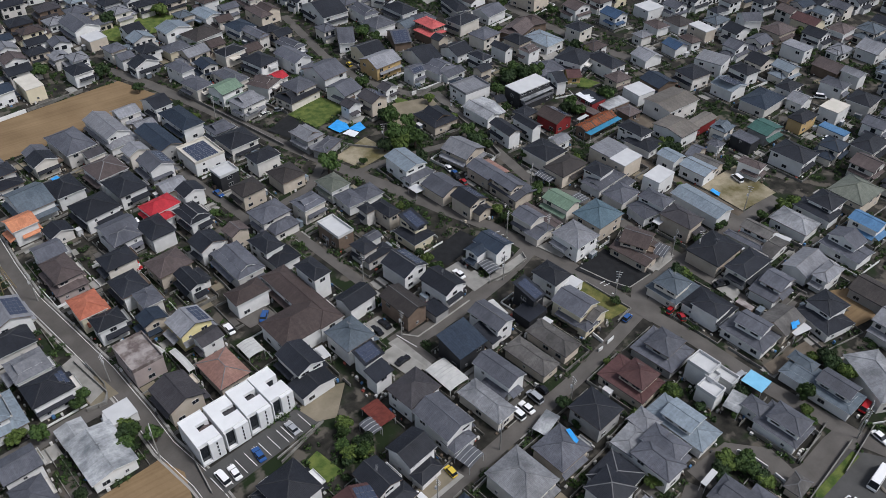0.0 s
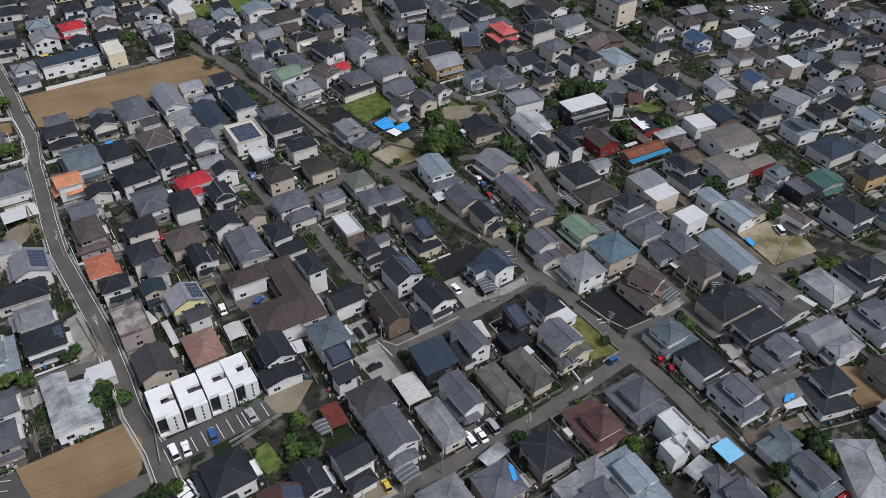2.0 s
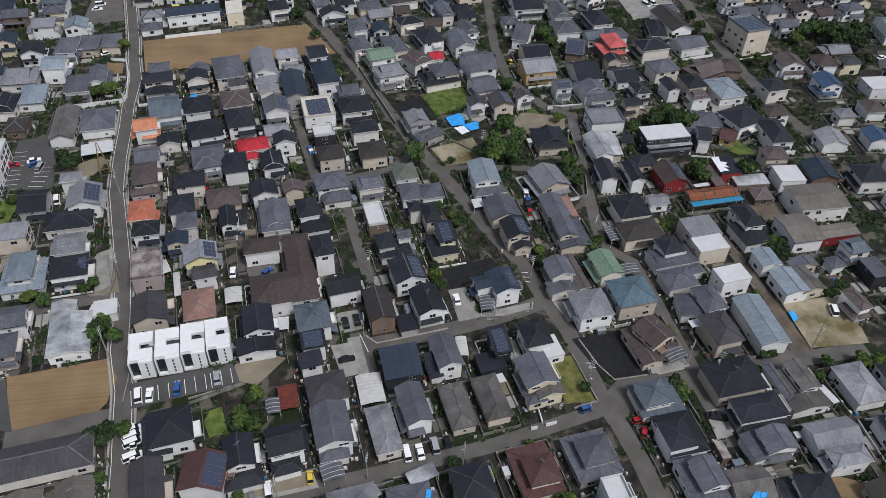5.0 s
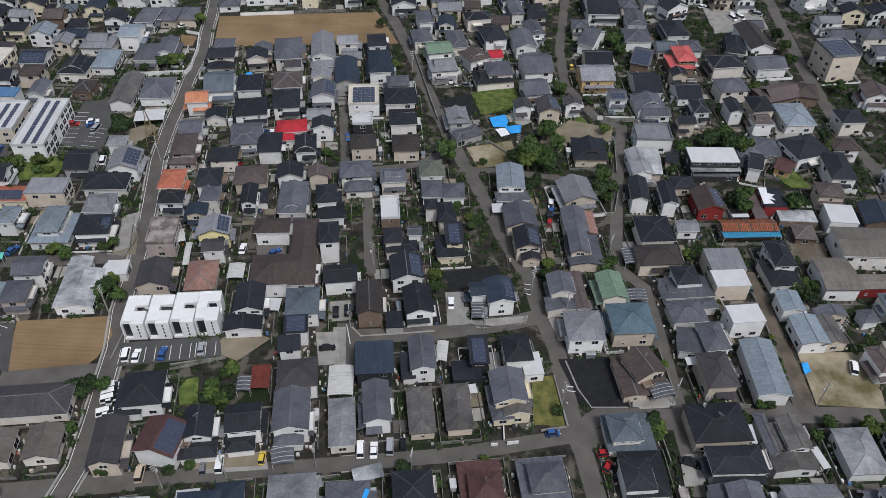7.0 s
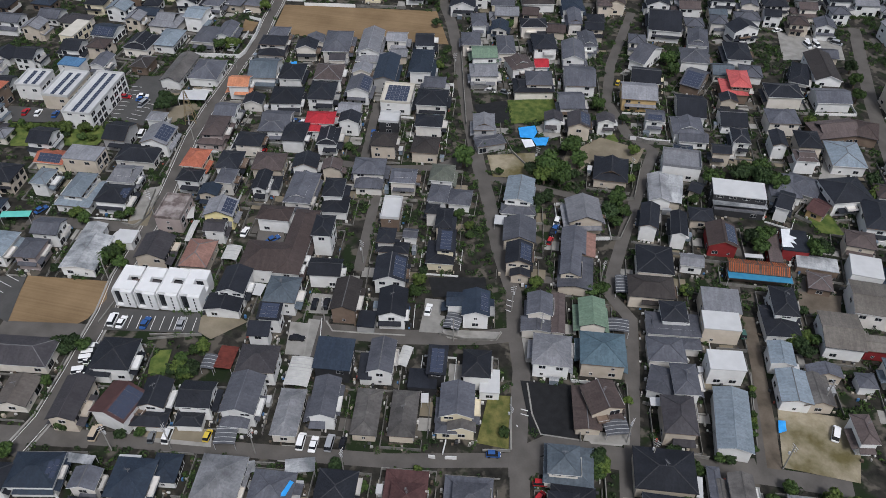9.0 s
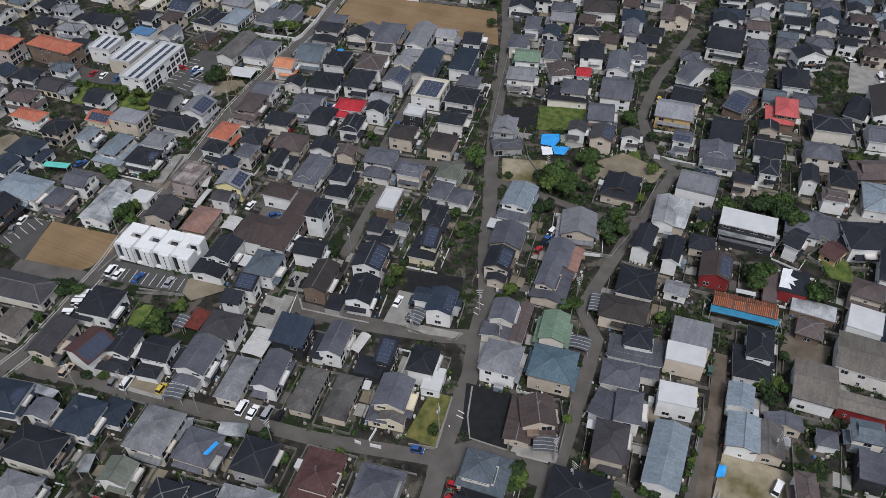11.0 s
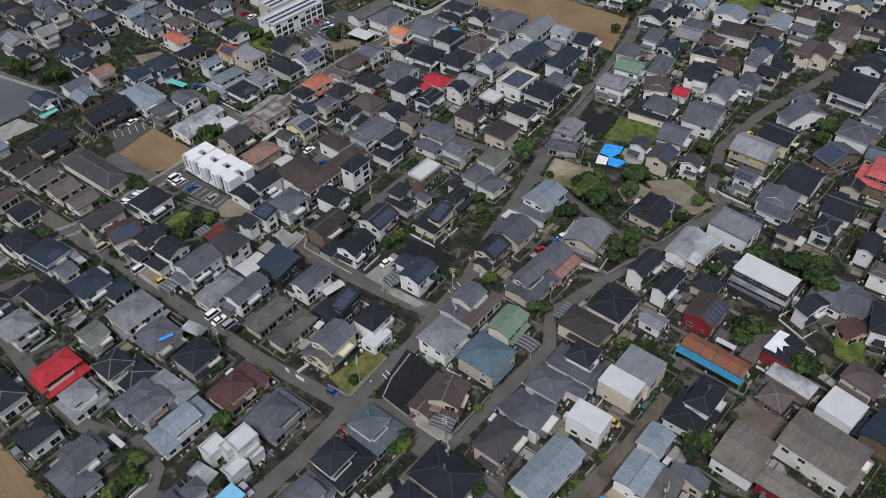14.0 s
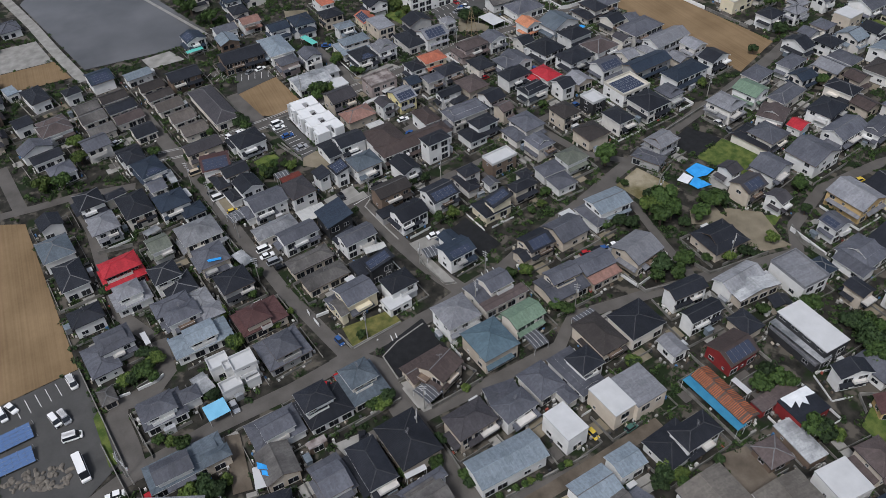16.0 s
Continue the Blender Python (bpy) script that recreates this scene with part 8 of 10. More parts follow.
far_house(208.9, 32.0, 9.0, 7.2, -0, 5.4, "g1", "bg", "w")
far_house(204.4, 32.0, 4.0, 5.8, -0, 3.2, "h", "bg", "w")
far_house(209.7, 42.9, 10.6, 9.4, 2, 5.6, "h", "bg", "v")
far_house(204.4, 42.8, 5.7, 7.5, 2, 3.2, "h", "bg", "v")
far_house(208.6, 65.2, 8.4, 7.9, 1, 5.6, "g1", "bg", "w")
far_house(208.8, 76.9, 9.4, 8.0, -2, 5.6, "g0", "nv", "e")
far_house(211.4, 89.0, 8.3, 9.3, 3, 3.4, "g1", "br", "b")
far_house(208.8, 112.0, 9.5, 9.0, -2, 5.4, "h", "gy", "w")
far_house(208.5, 124.5, 8.4, 7.4, 4, 5.6, "g0", "br", "w")
far_house(212.7, 124.8, 5.0, 5.9, 4, 3.2, "h", "br", "w")
far_house(209.3, 134.9, 8.3, 9.2, 3, 5.6, "g0", "bp", "w")
far_house(213.5, 135.1, 4.9, 7.4, 3, 3.2, "h", "bp", "w")
far_house(210.9, 180.1, 10.6, 9.1, 8, 5.6, "g0", "gy", "v")
far_house(221.1, 32.2, 9.7, 8.7, 4, 5.6, "h", "nv", "w")
far_house(221.7, 43.7, 8.4, 8.7, -1, 5.6, "g1", "dk", "w")
far_house(221.6, 64.8, 8.6, 9.0, 0, 5.6, "g1", "gy", "v")
far_house(217.3, 64.8, 5.6, 7.2, 0, 3.2, "h", "gy", "v")
far_house(221.2, 76.7, 9.6, 8.9, -2, 3.4, "g1", "dk", "w")
far_house(222.0, 100.5, 9.1, 8.8, 0, 5.4, "h", "lg", "w")
far_house(226.6, 100.5, 5.1, 7.0, 0, 3.2, "h", "lg", "w")
far_house(223.4, 112.3, 10.4, 7.6, 1, 3.4, "h", "gy", "w")
far_house(222.0, 133.9, 10.9, 8.5, 2, 5.4, "h", "dk", "v")
far_house(227.5, 134.0, 5.2, 6.8, 2, 3.2, "h", "dk", "v")
far_house(223.9, 146.2, 10.0, 8.5, 2, 5.6, "h", "lb", "w")
far_house(222.1, 170.1, 9.4, 9.1, 6, 3.4, "h", "br", "w")
far_house(223.0, 181.5, 10.9, 7.2, 7, 5.6, "g0", "dk", "w")
far_house(234.1, 43.1, 10.9, 7.4, 1, 5.6, "g0", "nv", "e")
far_house(228.6, 43.1, 4.5, 6.0, 1, 3.2, "h", "nv", "e")
far_house(235.3, 65.2, 9.6, 8.8, -1, 5.4, "g0", "dk", "w")
far_house(234.1, 78.4, 9.9, 8.4, 2, 3.4, "h", "gy", "w")
far_house(235.5, 90.0, 11.0, 7.5, -0, 5.4, "g0", "gy", "e")
far_house(241.0, 90.0, 5.0, 6.0, -0, 3.2, "h", "gy", "e")
far_house(235.6, 111.9, 8.9, 7.4, -1, 5.6, "g0", "lg", "b")
far_house(240.0, 111.8, 4.9, 5.9, -1, 3.2, "h", "lg", "b")
far_house(235.1, 135.6, 9.5, 7.7, 1, 5.4, "g1", "lg", "w")
far_house(239.8, 135.6, 4.3, 6.2, 1, 3.2, "h", "lg", "w")
far_house(234.7, 157.8, 8.2, 8.1, 1, 3.4, "g0", "pg", "w")
far_house(236.4, 168.0, 10.1, 8.5, 6, 3.4, "h", "dk", "w")
far_house(231.4, 167.5, 4.8, 6.8, 6, 3.2, "h", "dk", "w")
far_house(234.2, 179.9, 9.8, 9.3, 5, 5.6, "g0", "nv", "v")
far_house(234.0, 191.7, 8.5, 8.1, 4, 5.4, "h", "lb", "t")
far_house(238.3, 192.0, 4.9, 6.5, 4, 3.2, "h", "lb", "t")
far_house(247.6, 53.5, 8.4, 8.1, -2, 5.4, "h", "dk", "w")
far_house(247.6, 66.0, 8.5, 8.3, 1, 3.4, "h", "bp", "w")
far_house(251.8, 66.1, 4.2, 6.6, 1, 3.2, "h", "bp", "w")
far_house(246.8, 76.9, 9.9, 7.6, -3, 5.4, "g0", "dk", "b")
far_house(241.8, 77.1, 5.9, 6.1, -3, 3.2, "h", "dk", "b")
far_house(247.7, 89.0, 10.4, 7.3, 1, 5.6, "g1", "nv", "b")
far_house(247.8, 100.7, 8.1, 9.3, -0, 5.6, "g1", "lg", "w")
far_house(246.3, 111.3, 9.2, 8.2, 3, 5.6, "h", "gy", "c")
far_house(247.5, 124.1, 10.0, 7.2, 3, 5.6, "h", "dk", "b")
far_house(252.5, 124.3, 5.5, 5.8, 3, 3.2, "h", "dk", "b")
far_house(246.8, 144.9, 9.9, 7.0, 2, 5.6, "g1", "dk", "w")
far_house(246.6, 156.8, 8.9, 8.0, 1, 5.6, "g0", "br", "v")
far_house(251.0, 156.9, 5.2, 6.4, 1, 3.2, "h", "br", "v")
far_house(248.0, 168.7, 8.1, 9.4, 4, 5.6, "h", "bp", "w")
far_house(248.6, 180.5, 9.8, 8.1, 1, 3.4, "h", "bg", "w")
far_house(259.8, 65.5, 8.3, 7.5, 2, 3.4, "h", "nv", "v")
far_house(263.9, 65.6, 4.9, 6.0, 2, 3.2, "h", "nv", "v")
far_house(259.7, 76.4, 8.6, 8.6, 2, 5.6, "g1", "dk", "c")
far_house(259.9, 88.5, 8.4, 9.0, -1, 5.4, "h", "bg", "w")
far_house(260.2, 99.7, 8.3, 8.2, -1, 5.6, "g0", "lg", "w")
far_house(256.1, 99.7, 5.9, 6.5, -1, 3.2, "h", "lg", "w")
far_house(259.0, 111.8, 10.8, 7.6, -0, 5.6, "h", "gy", "t")
far_house(253.6, 111.9, 5.5, 6.1, -0, 3.2, "h", "gy", "t")
far_house(259.5, 134.6, 8.6, 7.8, 2, 3.4, "g1", "bg", "w")
far_house(258.7, 147.3, 8.5, 9.0, 1, 5.4, "h", "bp", "c")
far_house(260.2, 168.5, 8.4, 8.7, 2, 5.6, "h", "bg", "w")
far_house(264.4, 168.7, 4.9, 6.9, 2, 3.2, "h", "bg", "w")
far_house(273.6, 65.1, 9.2, 7.0, 3, 5.4, "h", "dk", "v")
far_house(271.8, 76.8, 9.7, 9.1, 2, 5.6, "h", "bp", "v")
far_house(273.5, 89.2, 8.0, 9.4, -0, 5.4, "g1", "dk", "t")
far_house(273.9, 111.2, 8.7, 8.6, -1, 5.6, "g0", "nv", "v")
far_house(269.6, 111.2, 5.7, 6.9, -1, 3.2, "h", "nv", "v")
far_house(273.9, 123.7, 9.7, 7.6, -1, 5.6, "g0", "dk", "w")
far_house(272.5, 134.4, 10.6, 7.4, -1, 5.4, "g1", "lb", "c")
far_house(277.8, 134.3, 4.7, 6.0, -1, 3.2, "h", "lb", "c")
far_house(285.4, 89.1, 9.3, 9.0, -2, 3.4, "g0", "lb", "w")
far_house(290.0, 88.9, 4.4, 7.2, -2, 3.2, "h", "lb", "w")
far_house(-2.7, 187.1, 8.0, 7.1, 9, 5.4, "g0", "dk", "t")
far_house(-2.8, 198.0, 7.7, 7.4, 9, 3.4, "h", "dk", "w")
far_house(15.2, 180.1, 7.1, 7.9, 4, 5.6, "h", "gy", "v")
far_house(37.4, 200.0, 7.9, 7.9, 9, 5.6, "h", "gy", "v")
far_house(-18.0, 185.3, 7.9, 8.0, 7, 3.4, "g0", "br", "t")
far_house(-17.0, 214.8, 7.4, 7.3, 4, 5.4, "g0", "br", "v")
far_house(-9.7, 225.7, 8.6, 7.2, 7, 5.6, "g0", "gy", "e")
far_house(-30.1, 193.6, 7.1, 7.9, 7, 5.6, "g0", "br", "t")
far_house(-29.6, 229.5, 7.1, 7.4, 9, 5.4, "h", "bg", "t")
far_house(-40.4, 177.5, 7.1, 8.2, 4, 5.6, "g1", "nv", "e")
far_house(34.5, 224.9, 7.9, 8.4, 7, 5.6, "g1", "lg", "e")
far_house(60.5, 224.6, 7.3, 7.4, 4, 5.4, "g1", "gy", "v")
far_house(79.7, 211.6, 7.9, 8.0, 7, 5.6, "h", "br", "t")
far_house(47.4, 204.9, 7.2, 8.0, 4, 5.6, "h", "gy", "e")
far_house(69.6, 216.8, 7.1, 7.0, 4, 5.4, "g0", "dk", "w")
far_house(70.4, 247.1, 7.2, 7.4, 7, 5.6, "g1", "dk", "w")
far_house(60.4, 260.6, 7.7, 7.8, 4, 5.6, "h", "lg", "v")
far_house(-92.5, 227.7, 7.8, 7.3, 9, 5.6, "h", "dk", "t")
far_house(-80.2, 213.2, 7.1, 8.4, 9, 5.6, "h", "lg", "w")
far_house(-82.5, 231.3, 7.5, 7.4, 4, 5.6, "g1", "gy", "w")
far_house(-60.0, 246.8, 7.0, 7.0, 7, 3.4, "g0", "gy", "t")
far_house(-54.5, 204.9, 8.5, 8.6, 7, 5.4, "h", "dk", "w")
far_house(-113.2, 213.2, 8.0, 8.6, 12, 5.2, "g1", "dk", "w")
far_house(-117.1, 237.0, 7.6, 8.1, 4, 3.4, "h", "nv", "v")
far_house(89.4, 190.1, 7.7, 8.0, 9, 3.4, "g0", "gy", "t")
far_house(90.1, 211.4, 8.3, 8.2, 4, 5.6, "g1", "gy", "w")
far_house(-42.6, 259.7, 7.8, 8.2, 7, 5.6, "g1", "gy", "w")
far_house(-54.5, 271.8, 7.7, 7.9, 9, 3.4, "h", "gy", "t")
far_house(-192.5, 125.4, 8.2, 8.0, 4, 5.6, "h", "br", "t")
far_house(-192.2, 167.1, 7.5, 7.8, 9, 3.4, "h", "dk", "w")
far_house(-190.4, 149.5, 7.2, 7.7, 4, 5.4, "g1", "lg", "t")
far_house(-201.4, 180.1, 7.3, 7.4, 9, 3.4, "h", "bg", "t")
far_house(-214.5, 94.6, 7.7, 7.7, 7, 3.4, "g0", "dk", "w")
far_house(-205.1, 74.7, 7.5, 7.2, 4, 5.6, "h", "bg", "w")
far_house(-219.4, 52.2, 8.5, 7.6, 7, 5.6, "h", "gy", "e")
far_house(-229.4, 51.9, 7.7, 7.6, 4, 5.6, "h", "lg", "t")
tagged(finish(FAR, "distant_houses", [(ROOF[k] if k in ROOF else WALL[k])[0] for k in FAR_KEYS[:-1]] + [M_GLASS, M_RIDGE]), "grey-roofed houses filling the farther parts of town", "houses", kind="stuff")

# ---- row houses, white cubes with a light well ----
M_ROW = surface("row_house_render", (0.60, 0.605, 0.61), (0.68, 0.685, 0.69), 2.5, 0.75, 0.004, 0.03, fine=0.06)


def white_row_house(x, y, w, d, rot, h=6.0):
    """A white two-storey cube with a notch in one flank, a black glazed bay and slit windows in front."""
    ob = new("row_house")
    ob.matrix_basis = pose(x, y, 0, 0, 0, rot)
    tagged(ob, "white two-storey cube row house with a dark light well", "house", "white row houses")
    X, Y = w / 2, d / 2
    for x0, x1, y0, y1, z1 in ((-X, X, -Y + 0.9, -Y + d * 0.46, h), (-X, X, Y - d * 0.34, Y, h), (-X, -X + w * 0.45, -Y + d * 0.46, Y - d * 0.34, h), (-X + w * 0.45, X, -Y + d * 0.46, Y - d * 0.34, 3.1), (-X + w * 0.42, X, -Y, -Y + 0.9, h), (-X, -X + 0.25, -Y, -Y + 0.9, h), (-X + 0.25, -X + w * 0.42, -Y, -Y + 0.9, 0.6)):
        bm = bmesh.new()
        add_box(bm, x0, x1, y0, y1, 0, z1)
        part("wall", bm, M_ROW, ob)
    for x0, x1, y0, y1 in ((-X, X, -Y + 0.9, -Y + 1.1), (-X, X, Y - 0.2, Y), (-X, -X + 0.2, -Y + 1.1, Y - 0.2)):
        bm = bmesh.new()
        add_box(bm, x0, x1, y0, y1, h + 0.002, h + 0.25)
        part("parapet", bm, M_ROW, ob)
    bm = bmesh.new()
    add_box(bm, -X + 0.3, -X + w * 0.41, -Y + 0.82, -Y + 0.88, 0.7, h - 0.8)
    part("glazed_bay", bm, M_GLASS, ob, "tall black glazed bay")
    bm = bmesh.new()
    add_box(bm, -X + w * 0.46, -X + w * 0.8, Y - d * 0.34 - 0.06, Y - d * 0.34 - 0.003, 3.4, 5.2)
    part("well_window", bm, M_GLASS, ob)
    for k in range(4):
        bm = bmesh.new()
        add_box(bm, X - w * 0.3, X - w * 0.3 + 0.35, -Y - 0.05, -Y - 0.003, 0.9 + k * 1.25, 1.7 + k * 1.25)
        part("slit_window", bm, M_GLASS, ob)


# ---- plants ----
def leaf_material(name, c1, c2):
    m = surface(name, c1, c2, 0.8, 0.75, 0.0, 0.3, stain=0.2, fine=0.6)
    return m


M_LEAF = [leaf_material("broad_leaves", (0.020, 0.041, 0.012), (0.056, 0.094, 0.024)), leaf_material("dark_leaves", (0.014, 0.028, 0.011), (0.034, 0.058, 0.020)), leaf_material("fresh_leaves", (0.038, 0.068, 0.015), (0.098, 0.134, 0.032))]
M_BARK = surface("bark", (0.06, 0.045, 0.035), (0.12, 0.09, 0.07), 0.5, 0.95, 0.02)


def leaves(rng, lobes, count, size):
    """Vertices and quads of small bent leaf clumps spread over the outside of rounded lobes (x, y, z, radius)."""
    lobes = np.array(lobes)
    weight = lobes[:, 3] ** 2
    pick = rng.choice(len(lobes), count, p=weight / weight.sum())
    n = rng.normal(size=(count, 3))
    n[:, 2] = np.abs(n[:, 2]) * 0.9 - 0.25
    n /= np.linalg.norm(n, axis=1)[:, None]
    r = lobes[pick, 3] * rng.uniform(0.72, 1.08, count)
    c = lobes[pick, :3] + n * r[:, None] * (1, 1, 0.85)
    t = n + rng.normal(size=(count, 3)) * 0.5
    t /= np.linalg.norm(t, axis=1)[:, None]
    u = np.cross(t, rng.normal(size=(count, 3)))
    u /= np.linalg.norm(u, axis=1)[:, None]
    v = np.cross(t, u)
    s = (size * rng.uniform(0.6, 1.4, count))[:, None]
    corners = np.stack([c - u * s - v * s * 0.6, c + u * s - v * s * 0.7, c + u * s * 0.8 + v * s, c - u * s * 0.9 + v * s * 0.7], 1)
    return corners.reshape(-1, 3)


def leaf_mesh(name, co, material):
    me = bpy.data.meshes.new(name)
    n = len(co) // 4
    me.from_pydata([tuple(p) for p in co], [], [(4 * i, 4 * i + 1, 4 * i + 2, 4 * i + 3) for i in range(n)])
    me.materials.append(material)
    return me


def tree_kind(seed, material):
    """A tree of about 1 m radius and 1.6 m height; scaled where it stands."""
    rng = np.random.default_rng(seed)
    ob = new("tree")
    bm = bmesh.new()
    bmesh.ops.create_cone(bm, cap_ends=True, segments=7, radius1=0.11, radius2=0.05, depth=0.9, matrix=Matrix.Translation((0, 0, 0.45)))
    lobes = [(0, 0, 0.95, 0.5)]
    for k in range(8):
        a, r = k * 0.785 + rng.uniform(-0.3, 0.3), rng.uniform(0.38, 0.62)
        z = rng.uniform(0.65, 1.2)
        lobes.append((r * math.cos(a), r * math.sin(a), z, rng.uniform(0.26, 0.42)))
        add_beam(bm, (0, 0, 0.55), (r * math.cos(a) * 0.8, r * math.sin(a) * 0.8, z), 0.05, 0.05)
    part("trunk", bm, M_BARK, ob)
    core = bmesh.new()
    core.from_mesh(leaf_mesh("clumps", leaves(rng, lobes, 900, 0.08), material))
    for x, y, z, r in lobes:
        bmesh.ops.create_icosphere(core, subdivisions=1, radius=r * 0.72, matrix=Matrix.Translation((x, y, z)))
    part("crown", core, material, ob)
    return ob


TREES = [tree_kind(3, M_LEAF[0]), tree_kind(8, M_LEAF[1]), tree_kind(15, M_LEAF[2]), tree_kind(21, M_LEAF[0]), tree_kind(30, M_LEAF[1])]
TREE_USED = [False] * len(TREES)
FREE_TREES = []


def tree(x, y, r, h, k=0):
    k %= len(TREES)
    m = pose(x, y, 0, 0, 0, (x * 37 + y * 91) % 360)
    ob = TREES[k] if not TREE_USED[k] else copy_thing(TREES[k], m)
    TREE_USED[k] = True
    ob.matrix_basis = m @ Matrix.Diagonal((0.88 * r, 0.88 * r, 0.92 * h / 1.5, 1))
    size = "tall" if h > 6.5 else "garden" if h > 4.2 else "low round"
    tagged(ob, f"{size} leafy {('green', 'dark green', 'fresh green')[k % 3]} tree among houses", "tree", "trees of the town")
    FREE_TREES.append((x, y, r))


# ---- vehicles ----
PAINT = {
    "white": shiny("white_car_paint", (0.78, 0.78, 0.78), 0.25), "silver": shiny("silver_car_paint", (0.45, 0.46, 0.48), 0.25, 0.4),
    "black": shiny("black_car_paint", (0.015, 0.015, 0.018), 0.18), "blue": shiny("blue_car_paint", (0.03, 0.09, 0.26), 0.22),
    "red": shiny("red_car_paint", (0.36, 0.02, 0.025), 0.22), "yellow": shiny("yellow_car_paint", (0.60, 0.44, 0.06), 0.25),
    "tan": shiny("beige_car_paint", (0.46, 0.38, 0.29), 0.25), "grey": shiny("grey_car_paint", (0.16, 0.17, 0.18), 0.22), "green": shiny("green_car_paint", (0.05, 0.12, 0.10), 0.25),
}
M_TYRE = surface("tyre_rubber", (0.012, 0.012, 0.012), (0.022, 0.022, 0.022), 0.3, 0.85, 0.002)
M_LAMP = shiny("lamp_lens", (0.7, 0.7, 0.66), 0.15)
SIZES = {"car": (4.4, 1.72, 1.45, 0.78), "kei": (3.4, 1.48, 1.62, 0.82), "van": (4.7, 1.75, 1.95, 0.95), "truck": (8.0, 2.2, 2.9, 1.1)}
CAR_MADE = {}


def car(x, y, rot, kind, colour):
    key = (kind, colour)
    m = pose(x, y, 0.12, 0, 0, rot)
    if key in CAR_MADE:
        return copy_thing(CAR_MADE[key], m)
    length, wide, high, waist = SIZES[kind]
    ob = new(kind if kind in ("van", "truck") else "car")
    ob.matrix_basis = m
    CAR_MADE[key] = tagged(ob, f"{colour if colour != 'tan' else 'beige'} parked {'box-shaped van' if kind == 'van' else 'long box truck' if kind == 'truck' else 'small kei car' if kind == 'kei' else 'saloon car'} on paved ground", kind if kind in ("van", "truck") else "car", "parked vehicles")
    L, W = length / 2, wide / 2
    bm = bmesh.new()
    add_box(bm, -L, L, -W, W, 0.25, waist)
    bmesh.ops.bevel(bm, geom=bm.edges[:], offset=0.13, segments=2, affect="EDGES")
    front = L - (1.15 if kind == "car" else 0.6)
    back = -L + (0.7 if kind == "car" else 0.12)
    pts = [(back, -W + 0.06, waist - 0.02), (front, -W + 0.06, waist - 0.02), (front, W - 0.06, waist - 0.02), (back, W - 0.06, waist - 0.02), (back + 0.35, -W + 0.2, high), (front - 0.75, -W + 0.2, high), (front - 0.75, W - 0.2, high), (back + 0.35, W - 0.2, high)]
    add_poly(bm, [(x1, y1, z1) if z1 < high else (x1, y1, high - 0.07) for x1, y1, z1 in pts], ((0, 1, 5, 4), (1, 2, 6, 5), (2, 3, 7, 6), (3, 0, 4, 7)), None, 1)
    add_box(bm, back + 0.3, front - 0.7, -W + 0.17, W - 0.17, high - 0.075, high)
    part("body", bm, [PAINT[colour], M_GLASS], ob)
    for sx in (-L + 0.75, L - 0.75):
        for sy in (-W + 0.1, W - 0.1):
            bm = bmesh.new()
            bmesh.ops.create_cone(bm, cap_ends=True, segments=14, radius1=0.31, radius2=0.31, depth=0.2, matrix=Matrix.Translation((sx, sy, 0.31)) @ Matrix.Rotation(radians(90), 4, "X"))
            part("wheel", bm, M_TYRE, ob)
    for sy in (-W + 0.3, W - 0.3):
        for sx, name, mt in ((L - 0.02, "headlight", M_LAMP),):
            bm = bmesh.new()
            add_box(bm, sx - 0.06, sx + 0.06, sy - 0.16, sy + 0.16, 0.55, 0.7)
            part(name, bm, mt, ob)
    return ob


# ---- walls, carports, poles, tarpaulins ----
CANOPY = {
    "white": (ROOF["wh"][0], "white flat"), "poly": (surface("milky_roof_sheet", (0.36, 0.36, 0.35), (0.48, 0.48, 0.46), 1.5, 0.4, 0.0, 0.08), "milky translucent ribbed"),
    "dark": (surface("smoked_roof_sheet", (0.06, 0.065, 0.075), (0.11, 0.115, 0.125), 1.5, 0.3, 0.0, 0.1), "smoked ribbed"), "rust": (surface("red_lead_sheet", (0.08, 0.020, 0.016), (0.15, 0.038, 0.028), 1.0, 0.8, 0.01, 0.05), "rusty red corrugated"),
    "tin": (ROOF["cg"][0], "weathered corrugated"), "sky": (surface("sky_blue_sheet", (0.16, 0.42, 0.62), (0.21, 0.50, 0.70), 2, 0.5, 0.0, 0.03), "sky-blue sheet"), "blue": (surface("bright_blue_sheet", (0.025, 0.16, 0.28), (0.05, 0.23, 0.37), 2, 0.5, 0.0, 0.03), "bright blue sheet"), "teal": (surface("teal_awning_sheet", (0.09, 0.42, 0.36), (0.14, 0.52, 0.45), 2, 0.5, 0.0, 0.03), "teal sheet"),
}


